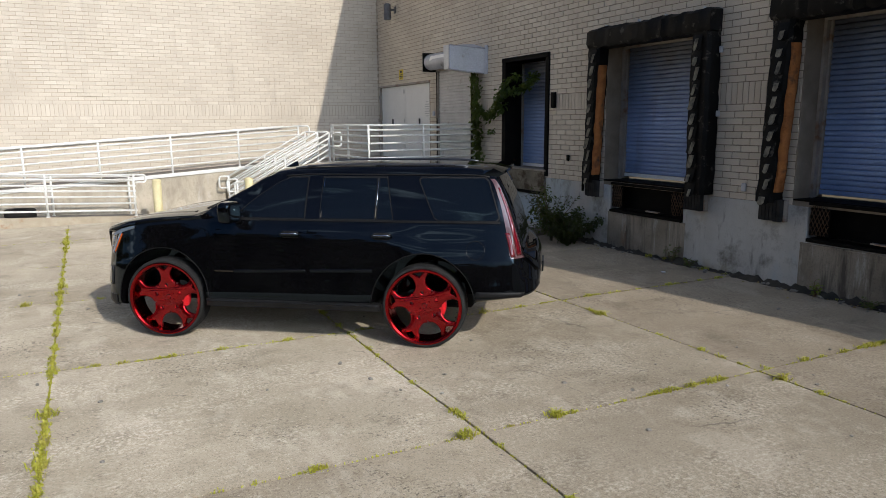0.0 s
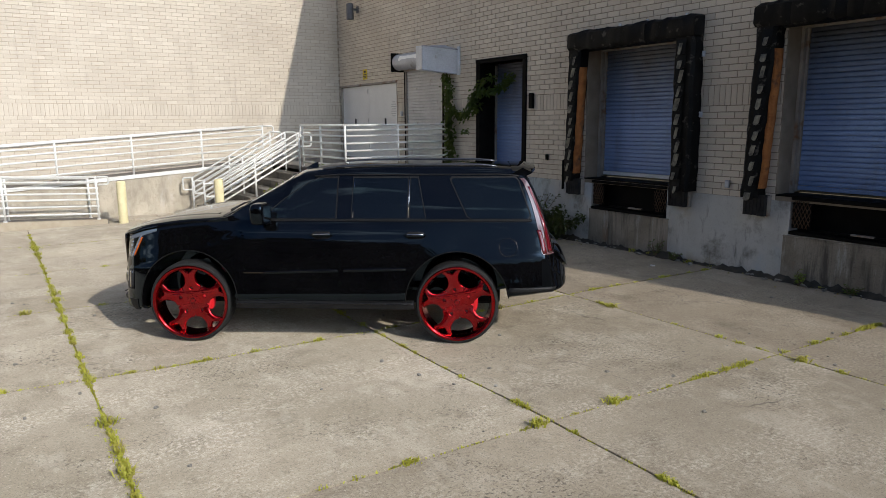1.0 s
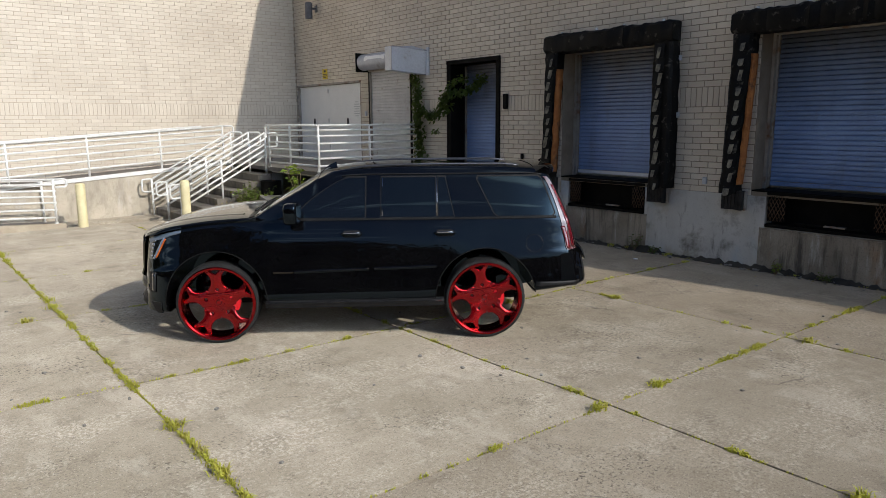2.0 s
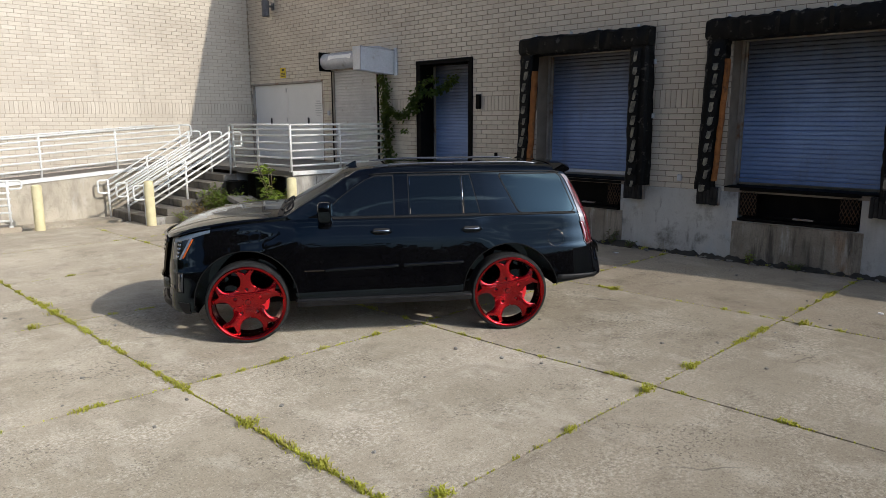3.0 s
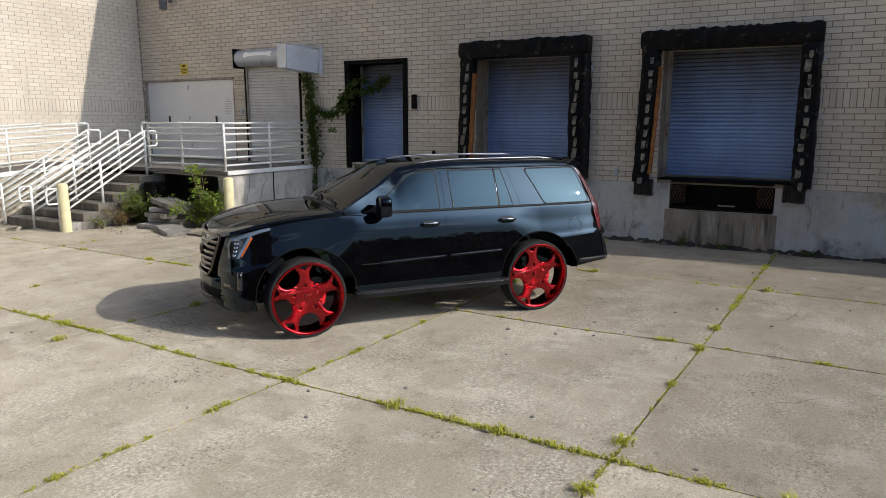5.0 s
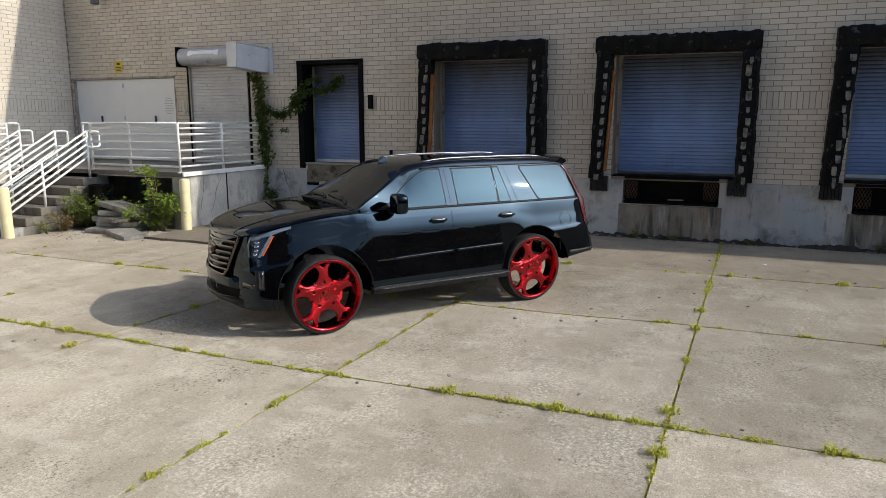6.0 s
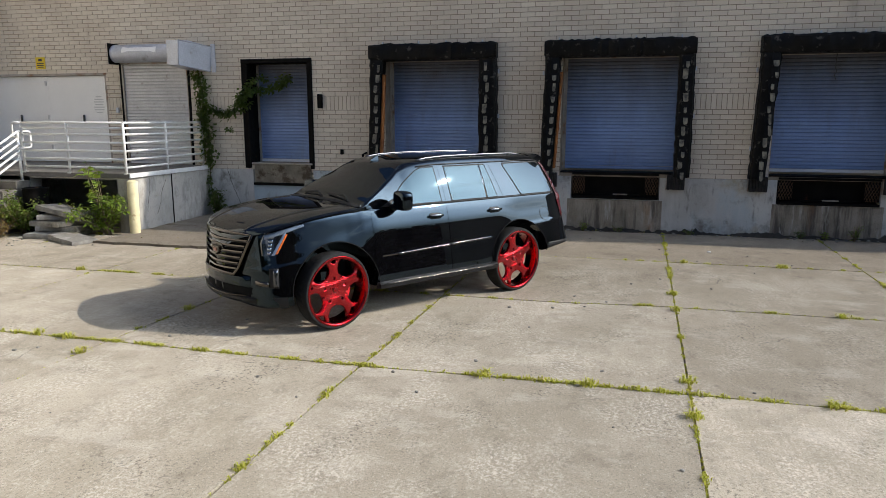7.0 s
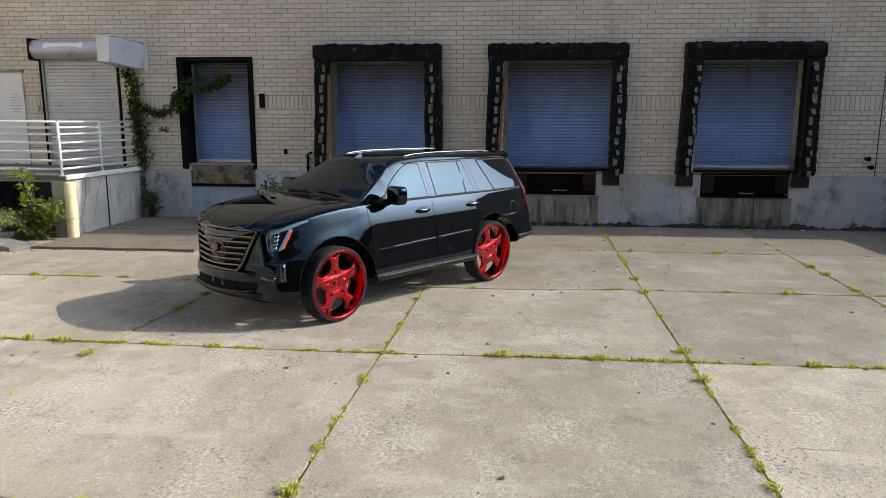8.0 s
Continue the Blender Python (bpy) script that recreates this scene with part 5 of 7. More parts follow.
for sg in (1, -1):
    # arch lips
    for X in (1.473, -1.473):
        path = []
        for i in range(33):
            t = math.radians(-8 + 196 * i / 32)
            x, z = X + 0.557 * math.cos(t), 0.468 + 0.557 * math.sin(t)
            z = max(z, LOW(x) + 0.02)
            path.append((x, sg * (side_y(x, z) + 0.002), z))
        part("arch_lip", Build().tube(path, 0.006, 8), M_UNDER, car, tidy=False)
    # doors
    arch_r = lambda z: -1.473 + (math.sqrt(max(0.0, 0.61 ** 2 - (z - 0.468) ** 2)) if z < 1.078 else 0.0)
    front_edge = cut_corner(lin((0.945, 0.49), (0.955, 1.31)), 0.49, 1.31, 0.05, 0.02, -1)
    fd = part("front_door", side_panel(cut_corner(lin((-0.21, 0.49), (-0.205, 1.31)), 0.49, 1.31, 0.02, 0.01, 1), front_edge, 0.49, 1.31, 0.004, 0.010, sg, 26, 24), M_PAINT, car, sharp=50)
    rd = part("rear_door", side_panel(lambda z: max(-1.235 - 0.02 * (z - 1.0), arch_r(z)), lin((-0.222, 0.49), (-0.217, 1.31)), 0.49, 1.31, 0.004, 0.010, sg, 24, 24), M_PAINT, car, sharp=50)
    for d, xh, xm in ((fd, -0.01, (0.62, -0.19)), (rd, -1.03, (-0.25, -0.93))):
        zh = 1.198
        hs = [(xh + 0.12 - 0.24 * i / 10, sg * (side_y(xh + 0.12 - 0.24 * i / 10, zh) + 0.008 + 0.045 * math.sin(math.pi * i / 10) ** 0.5), zh + 0.004 * i / 10) for i in range(11)]
        part("handle", Build().tube(hs, [0.010] + [0.017] * 9 + [0.010], 10), M_PAINT, d, "black door handle with a bright top")
        part("handle_strip", Build().tube([(x, y + sg * 0.010, z + 0.013) for x, y, z in hs[1:-1]], 0.006, 6), M_CHROME, d, "chrome strip")
        part("handle_cup", side_panel(cut_corner(lin((xh - 0.10, zh - 0.04), (xh - 0.10, zh + 0.035)), zh - 0.04, zh + 0.035, 0.03, 0.03, 1), cut_corner(lin((xh + 0.10, zh - 0.04), (xh + 0.10, zh + 0.035)), zh - 0.04, zh + 0.035, 0.03, 0.03, -1), zh - 0.04, zh + 0.035, 0.006, 0.004, sg, 10, 6), M_PLASTIC, d)
        n = 24
        ml = [(xm[0] + (xm[1] - xm[0]) * i / n, 0.792 + 0.045 * (0.62 - (xm[0] + (xm[1] - xm[0]) * i / n)) / 1.6) for i in range(n + 1)]
        b2 = Build().grid([[(x, sg * (side_y(x, z + h) + o), z + h) for h, o in ((-0.020, 0.004), (-0.014, 0.016), (0.010, 0.020), (0.018, 0.004))] for x, z in ml], True)
        part("side_moulding", b2, M_PAINT, d, "slim black side moulding", tidy=False)
        part("moulding_strip", Build().tube([(x, sg * (side_y(x, z) + 0.020), z + 0.006) for x, z in ml], 0.0045, 6), M_DKCHROME, d, "bright strip along the moulding", tidy=False)
    part("nameplate", Build().box(-0.11, 0.11, -0.003, 0.003, -0.010, 0.010, 0.003, pose(0.74, sg * (side_y(0.74, 0.79) + 0.004), 0.79)), M_DKCHROME, car, "small bright nameplate bar")
    # side glass
    zt0, zt1 = 1.368, 1.790
    a_line = lin((0.63, 1.368), (0.075, 1.790))
    def bow(z):
        return a_line(z) + 0.055 * math.sin(math.pi * min(1, max(0, (z - zt0) / (zt1 - zt0)))) 
    for label, aft, fore, nx in (
            ("dark tinted front side window", lin((-0.155, zt0), (-0.16, zt1)), cut_corner(bow, zt0, zt1, 0.0, 0.05, -1), 16),
            ("dark tinted rear side window", lin((-0.935, zt0), (-0.94, zt1)), lin((-0.335, zt0), (-0.34, zt1)), 12),
            ("small dark fixed window", lin((-1.135, zt0), (-1.045, zt1)), lin((-0.965, zt0), (-0.965, zt1)), 6),
            ("dark tinted rear quarter window", cut_corner(lin((-2.265, zt0), (-2.12, zt1)), zt0, zt1, 0.04, 0.03, 1), cut_corner(lin((-1.60, zt0), (-1.395, zt1)), zt0, zt1, 0.03, 0.03, -1), 16)):
        win = part("window", side_panel(aft, fore, zt0, zt1, 0.010, 0.010, sg, nx, 14), M_GLASS, car, label, sharp=50)
        edge = 0.014 if nx > 6 and nx != 12 else 0.009
        part("window_seal", side_panel(lambda z: aft(min(zt1, max(zt0, z))) - edge, lambda z: fore(min(zt1, max(zt0, z))) + edge, zt0 - 0.006, zt1 + 0.016, 0.0075, 0.008, sg, nx, 16), M_SEAL, win, "black rubber window seal", sharp=50)
    # pillar covers between the glass
    part("pillar_cover", side_panel(lin((-0.325, zt0 - 0.01), (-0.33, zt1)), lin((-0.235, zt0 - 0.01), (-0.235, zt1)), zt0 - 0.01, zt1, 0.005, 0.008, sg, 4, 8), M_PAINT, car, sharp=50)
    part("pillar_cover", side_panel(lin((-0.230, zt0 - 0.01), (-0.230, zt1)), lin((-0.165, zt0 - 0.01), (-0.17, zt1)), zt0 - 0.01, zt1, 0.005, 0.008, sg, 4, 8), M_PAINT, car, sharp=50)
    part("pillar_cover", side_panel(lin((-1.245, zt0 - 0.01), (-1.13, zt1)), lin((-1.15, zt0 - 0.01), (-1.06, zt1)), zt0 - 0.01, zt1, 0.006, 0.010, sg, 4, 8), M_PAINT, car, sharp=50)
    part("pillar_cover", side_panel(lin((-1.585, zt0 - 0.01), (-1.38, zt1)), lin((-1.255, zt0 - 0.01), (-1.14, zt1)), zt0 - 0.01, zt1, 0.004, 0.008, sg, 8, 8), M_PAINT, car, sharp=50)
    for xa, xb in ((-0.345, -0.352), (-0.948, -0.955)):
        part("window_trim", Build().tube([(xa, sg * (side_y(xa, zt0 + 0.01) + 0.008), zt0 + 0.01), (xb, sg * (side_y(xb, zt1 - 0.01) + 0.008), zt1 - 0.01)], 0.006, 6), M_CHROME, car)
    # belt moulding under the glass, drip rail over it
    bel = [(0.66 - 2.93 * i / 40, 1.352) for i in range(41)]
    part("belt_moulding", Build().grid([[(x, sg * (side_y(x, z + h) + o), z + h) for h, o in ((-0.014, 0.003), (-0.008, 0.011), (0.006, 0.012), (0.012, 0.003))] for x, z in bel], True), M_SEAL, car, "black belt moulding", tidy=False)
    drip = [(0.10 - 2.24 * i / 40) for i in range(41)]
    part("drip_moulding", Build().tube([(x, sg * (side_y(x, min(EDGE(x) - 0.025, 1.825)) + 0.004), min(EDGE(x) - 0.025, 1.825)) for x in drip], 0.009, 6), M_PLASTIC, car, tidy=False)
    # running board
    rb = Build()
    rws = []
    for i in range(25):
        x = 0.93 - 1.94 * i / 24
        y = side_y(x, 0.50)
        e = 0.02 if i in (0, 24) else 0.0
        rws.append([(x, sg * (y - 0.06), 0.485), (x, sg * (y + 0.035 - e), 0.48), (x, sg * (y + 0.055 - e), 0.46), (x, sg * (y + 0.045 - e), 0.412), (x, sg * (y - 0.05), 0.40)])
    rb.grid(rws, True, True).add(rws[0], [tuple(range(5))]).add(rws[-1], [tuple(range(5))])
    part("running_board", rb, M_PLASTIC, car, "black running board", sharp=30)
    for z, o in ((0.467, 0.054),):
        part("running_board_strip", Build().tube([(0.90 - 1.88 * i / 20, sg * (side_y(0.90 - 1.88 * i / 20, 0.50) + o), z) for i in range(21)], 0.004, 5), M_DKCHROME, car, tidy=False)
    part("sill", side_panel(lin((-1.02, 0.45), (-0.93, 0.487)), lin((0.95, 0.45), (0.95, 0.487)), 0.45, 0.487, 0.006, 0.01, sg, 20, 3), M_PLASTIC, car)
    # mirror
    mir = part("mirror", rounded(0.078, 0.138, 0.115), M_PAINT, car, "black door mirror", sharp=60)
    mir.matrix_basis = pose(0.600, sg * 1.085, 1.447, 0, 0, sg * -6)
    part("mirror_glass", Build().box(-0.006, 0.006, -0.075, 0.075, -0.06, 0.06, 0.004), M_GLASS, mir, "mirror glass").matrix_basis = pose(-0.066, 0, 0, 0, 0, 0)
    part("mirror_strip", Build().tube([(0.060, -0.09, -0.06), (0.069, 0.0, -0.062), (0.060, 0.095, -0.06)], 0.007, 6), M_CHROME, mir, "bright strip")
    part("mirror_arm", Build().tube([(0.60, sg * 0.90, 1.35), (0.60, sg * 0.96, 1.36), (0.60, sg * 1.02, 1.378)], [0.05, 0.038, 0.034], 10), M_PLASTIC, car, "black mirror arm")
    part("sail_panel", side_panel(lin((0.60, 1.36), (0.555, 1.44)), lin((0.80, 1.36), (0.60, 1.44)), 1.36, 1.44, 0.007, 0.01, sg, 6, 4), M_PLASTIC, car)
    # tail lamp, tall and narrow on the rear corner
    def rear(z):
        lo, hi = -2.53, -2.1
        for _ in range(24):
            mdl = (lo + hi) / 2
            if EDGE(mdl) - 0.012 > z:
                hi = mdl
            else:
                lo = mdl
        return hi
    tl = part("tail_lamp", side_panel(lambda z: rear(z) + 0.004, lambda z: rear(z) + 0.050 + 0.085 * (1.78 - z) / 0.8, 0.99, 1.785, 0.010, 0.018, sg, 6, 24), M_TAILCLEAR, car, "tall clear and red tail lamp", sharp=50)
    part("red_core", side_panel(lambda z: rear(z) + 0.010, lambda z: rear(z) + 0.028 + 0.030 * (1.78 - z) / 0.8, 1.02, 1.70, 0.014, 0.006, sg, 3, 20), M_TAIL, tl, "red lamp core")
    part("red_base", side_panel(lambda z: rear(z) + 0.075, lambda z: rear(z) + 0.120, 1.005, 1.25, 0.014, 0.006, sg, 3, 8), M_TAIL, tl, "red lamp base")
    # fuel lid on the left, reflector low on the bumper
    if sg > 0:
        ring = [(-2.02 + 0.095 * math.cos(t), 1.07 + 0.095 * math.sin(t)) for t in [2 * math.pi * i / 32 for i in range(32)]]
        part("fuel_lid", Build().tube([(x, side_y(x, z) + 0.001, z) for x, z in ring], 0.0035, 5, True), M_DKCHROME, car, "round fuel lid seam", tidy=False)
    # headlamp: an upright lens with a long blade running back along the bonnet's edge
    back = lambda z: 2.150 - 0.125 * (z - 0.925) / 0.22
    hl = part("headlamp", side_panel(back, lambda z: 2.262 - 0.05 * max(0, (z - 1.06) / 0.14), 0.925, 1.175, 0.006, 0.02, sg, 12, 14), M_HEAD, car, "tall wraparound headlamp", sharp=50)
    for q in range(5):
        za = 0.945 + q * 0.043
        part("led", side_panel(lin((2.196 - 0.012 * q, za), (2.193 - 0.012 * q, za + 0.026)), lin((2.222 - 0.008 * q, za), (2.219 - 0.008 * q, za + 0.026)), za, za + 0.026, 0.012, 0.010, sg, 3, 2), M_CELL, hl, "bright lamp cell")
    part("light_blade", side_panel(lambda z: back(z) + 0.016, lambda z: back(z) + 0.040, 0.93, 1.17, 0.012, 0.01, sg, 2, 14), M_LED, hl, "pale light blade")
    part("amber_strip", side_panel(lambda z: back(z) - 0.006, lambda z: back(z) + 0.014, 0.945, 1.155, 0.010, 0.01, sg, 2, 12), M_AMBER, hl, "amber side marker")
    blade = [1.83 + 0.40 * i / 14 for i in range(15)]
    low = lambda x: EDGE(x) - 0.066 - 0.020 * min(1.0, (x - 1.83) / 0.22)
    part("brow_blade", Build().grid([[(x, sg * (side_y(x, z) + o), z) for z, o in ((low(x), 0.003), (low(x) + 0.006, 0.012), ((low(x) + EDGE(x) - 0.036) / 2, 0.014), (EDGE(x) - 0.042, 0.012), (EDGE(x) - 0.036, 0.003))] for x in blade], True), M_LED, hl, "long pale upper light blade", tidy=False)
    # fog lamp and lower trim
    fg = part("fog_lamp", side_panel(lin((2.155, 0.575), (2.145, 0.79)), lin((2.235, 0.575), (2.225, 0.79)), 0.575, 0.79, 0.012, 0.02, sg, 4, 8), M_PLASTIC, car, "tall black-framed fog lamp")
    part("lens", side_panel(lin((2.165, 0.59), (2.155, 0.775)), lin((2.205, 0.59), (2.195, 0.775)), 0.59, 0.775, 0.018, 0.012, sg, 2, 6), M_HEAD, fg, "smoked lens")
    part("lip", side_panel(lambda z: 1.475 + math.sqrt(max(0.0, 0.61 ** 2 - (z - 0.468) ** 2)), lin((2.14, 0.345), (2.22, 0.47)), 0.345, 0.47, 0.010, 0.03, sg, 10, 4), M_PLASTIC, car, "satin black bumper lip", sharp=50)
    part("lower_trim", side_panel(lin((-2.50, 0.59), (-2.54, 0.65)), lin((-2.0, 0.52), (-2.02, 0.59)), 0.59, 0.65, 0.008, 0.02, sg, 8, 3), M_PLASTIC, car, "satin black lower bumper trim")
    # roof rail
    rr = [(0.02 - 1.92 * i / 30) for i in range(31)]
    ry = lambda x: EDGE_W(x) - 0.085
    rail_path = []
    for i, x in enumerate(rr):
        up = 0.012 * min(1.0, i / 3, (30 - i) / 3)
        rail_path.append((x, sg * ry(x), top_z(x, ry(x)) + 0.004 + up))
    rl = part("roof_rail", Build().tube(rail_path, 0.013, 10), M_SATIN, car, "satin silver roof rail", tidy=False)
    for i in (3, 15, 27):
        x, y, z = rail_path[i]
        part("rail_foot", Build().box(-0.05, 0.05, -0.016, 0.016, -0.03, 0.0, 0.006, pose(x, y, z)), M_PLASTIC, rl)

# windshield, rear glass, hood, wipers
def glass_half(x):
    return EDGE_W(x) - 0.055
part("windshield", top_panel(0.37, 1.06, glass_half, 0.005, 0.012, 20, 20), M_SCREEN, car, "dark tinted windscreen", sharp=50)
part("rear_window", top_panel(-2.49, -2.21, lambda x: EDGE_W(x) - 0.10, 0.006, 0.012, 12, 14), M_GLASS, car, "dark tinted rear window", sharp=50)
hood_half = pchip([1.10, 1.3, 1.8, 2.0, 2.15, 2.25, 2.34, 2.40], [0.87, 0.895, 0.898, 0.866, 0.808, 0.732, 0.565, 0.41])
part("bonnet", top_panel(1.12, 2.395, hood_half, 0.005, 0.012, 26, 24), M_PAINT, car, "glossy black bonnet", sharp=50)
for sg in (1, -1):
    ridge = [(1.2 + 1.15 * i / 16, sg * (0.66 - 0.17 * (i / 16) ** 2)) for i in range(17)]
    part("bonnet_crease", Build().grid([[(x, y + d, top_z(x, y + d) + 0.005 + h) for d, h in ((-0.05, 0), (-0.015, 0.007), (0.015, 0.007), (0.05, 0))] for x, y in ridge], True), M_PAINT, car, tidy=False)
part("cowl", Build().grid([[(x, y, top_z(x, y) + 0.008) for x in (1.055, 1.085, 1.115)] for y in [0.86 * (2 * j / 20 - 1) for j in range(21)]], True), M_PLASTIC, car, "black cowl panel", tidy=False)
for y0, y1, x1 in ((0.62, 0.02, 0.86), (-0.02, -0.62, 0.90)):
    wp = part("wiper", Build().tube([(1.08, y0, top_z(1.08, y0) + 0.03), (1.0, (y0 + y1) / 2 + 0.1, top_z(1.0, 0.1) + 0.035), (1.0, y1, top_z(1.0, y1) + 0.025)], [0.014, 0.010, 0.007], 6), M_PLASTIC, car, "black wiper arm")
    part("blade", Build().tube([(1.03, y0 - 0.06, top_z(1.03, y0) + 0.014), (0.99, y1 + 0.05, top_z(0.99, y1) + 0.014)], 0.008, 6), M_PLASTIC, wp)

# grille: a shield-shaped frame with bent bars
def face_x(y):
    return FACE(min(abs(y), 0.95)) - 0.012
def slant(z):
    return 0.025 * (1.13 - z) / 0.43 - 0.012 * max(0.0, (z - 0.85) / 0.28)
def g_half(z):
    return 0.41 + 0.21 * (z - 0.70) / 0.43
grille = part("grille", Build().grid([[(face_x(y) - 0.015 + slant(z), y, z) for y in [g_half(z) * (2 * j / 20 - 1) for j in range(21)]] for z in [0.70 + 0.43 * i / 8 for i in range(9)]], True), M_UNDER, car, "black grille with dark chrome bars", tidy=False)
frame_path = [(face_x(y) + 0.004 + slant(1.150), y, 1.150) for y in [0.625 * (1 - 2 * j / 16) for j in range(17)]] + [(face_x(g_half(z)) + 0.004 + slant(z), -g_half(z), z) for z in (1.04, 0.94, 0.84, 0.76)] + [(face_x(y) + 0.054, y, 0.69) for y in [-0.40 + 0.80 * j / 12 for j in range(13)]] + [(face_x(g_half(z)) + 0.004 + slant(z), g_half(z), z) for z in (0.76, 0.84, 0.94, 1.04)]
part("frame", Build().tube(frame_path, 0.019, 8, True), M_DKCHROME, grille, "dark chrome frame", tidy=False)
for i in range(6):
    z = 0.745 + i * 0.065
    hw = g_half(z) - 0.02
    rws = []
    for j in range(23):
        y = hw * (2 * j / 22 - 1)
        zz = z - 0.018 * (1 - abs(y) / hw)
        x = face_x(y) + slant(zz)
        rws.append([(x - 0.012, y, zz + 0.024), (x + 0.012, y, zz + 0.020), (x + 0.020, y, zz + 0.004), (x + 0.010, y, zz - 0.016), (x - 0.012, y, zz - 0.020)])
    part("bar", Build().grid(rws, True), M_DKCHROME, grille, "dark chrome bar", sharp=40, tidy=False)
bd = part("badge", Build().add([(2.486, y, z) for y, z in ((-0.085, 0.045), (0.085, 0.045), (0.075, -0.02), (0.0, -0.055), (-0.075, -0.02))] + [(2.456, y, z) for y, z in ((-0.09, 0.05), (0.09, 0.05), (0.08, -0.022), (0.0, -0.06), (-0.08, -0.022))], [(0, 4, 3, 2, 1), (0, 1, 6, 5), (1, 2, 7, 6), (2, 3, 8, 7), (3, 4, 9, 8), (4, 0, 5, 9)]), M_DKCHROME, grille, "small crest-shaped badge")
bd.location = (slant(0.925) + 0.004, 0, 0.925)
part("crest", Build().box(2.484 + slant(0.925), 2.496 + slant(0.925), -0.05, 0.05, 0.905, 0.95, 0.002), M_BADGE, car, "red crest patch")
# lower intake, skid bar, bumper details
def chin(name, half, levels, mat, label):
    """A panel across the nose, each level (z, how far proud), fading into the body at its ends."""
    rws = []
    for j in range(33):
        y = half * (2 * j / 32 - 1)
        fade = min(1.0, (1 - abs(y) / half) / 0.12)
        rws.append([(face_x(y) + 0.012 + d * fade, y, z) for z, d in levels])
    return part(name, Build().grid(rws, True), mat, car, label, tidy=False, sharp=40)


chin("bumper_panel", 0.60, ((0.685, 0.020), (0.675, 0.044), (0.62, 0.052), (0.57, 0.048), (0.555, 0.020)), M_PAINT, "glossy black bumper panel below the grille")
chin("lower_intake", 0.64, ((0.56, 0.012), (0.50, 0.012), (0.45, 0.016)), M_UNDER, "dark lower intake")
chin("chin_spoiler", 0.70, ((0.455, 0.014), (0.445, 0.050), (0.415, 0.056), (0.385, 0.030), (0.36, -0.02)), M_PLASTIC, "satin black chin spoiler")
part("skid_strip", Build().tube([(face_x(y) + 0.066, y, 0.448 + 0.05 * (abs(y) / 0.7) ** 3) for y in [0.60 * (2 * j / 24 - 1) for j in range(25)]], 0.006, 8), M_DKCHROME, car, "thin bright strip along the chin", tidy=False)
for sg in (1, -1):
    part("lamp_bar", side_panel(lin((2.235, 0.585), (2.235, 0.64)), lin((2.325, 0.585), (2.325, 0.64)), 0.585, 0.64, 0.008, 0.01, sg, 3, 2), M_DKCHROME, car, "bright horizontal lamp bar")

# spoiler, rear bumper, plate recess, antenna
sp = []
for i in range(17):
    y = 0.67 * (2 * i / 16 - 1)
    b0 = 0.04 * (abs(y) / 0.67) ** 3
    sp.append([(-2.06, y, top_z(-2.06, y) + 0.006), (-2.22 + b0, y, 1.918 - b0 * 0.6), (-2.345 + b0 * 2, y, 1.893 - b0), (-2.35 + b0 * 2, y, 1.866 - b0), (-2.24 + b0, y, 1.84 - b0), (-2.14, y, 1.84 - b0)])
part("spoiler", Build().grid(sp, True).add(sp[0], [tuple(range(6))]).add(sp[-1], [tuple(reversed(range(6)))]), M_PAINT, car, "black roof spoiler", sharp=40)
part("plate_recess", Build().box(-2.712, -2.69, -0.18, 0.18, 0.70, 0.82, 0.004), M_PLASTIC, car, "dark blank plate holder")
fin = [(-0.06, 0.0), (0.10, 0.0), (0.05, 0.03), (-0.02, 0.075), (-0.06, 0.085)]
fb = Build().add([(-x, -0.020 if z < 0.01 else -0.006, z) for x, z in fin] + [(-x, 0.020 if z < 0.01 else 0.006, z) for x, z in fin], [(0, 1, 2, 3, 4), (9, 8, 7, 6, 5), (0, 5, 6, 1), (1, 6, 7, 2), (2, 7, 8, 3), (3, 8, 9, 4), (4, 9, 5, 0)])
part("antenna", fb, M_PAINT, car, "black shark-fin antenna").matrix_basis = pose(0.27, 0.0, top_z(0.27, 0) - 0.006, 0, 0, 180) @ Matrix.Diagonal((0.9, 1.0, 0.8, 1.0))
part("underbody", Build().box(-1.95, 2.0, -0.52, 0.52, 0.33, 0.52, 0.03), M_UNDER, car, "dark underbody")
for x in (-1.473, 1.473):
    part("axle", Build().tube([(x, -0.72, 0.44), (x, 0.72, 0.44)], 0.06, 10), M_UNDER, car)

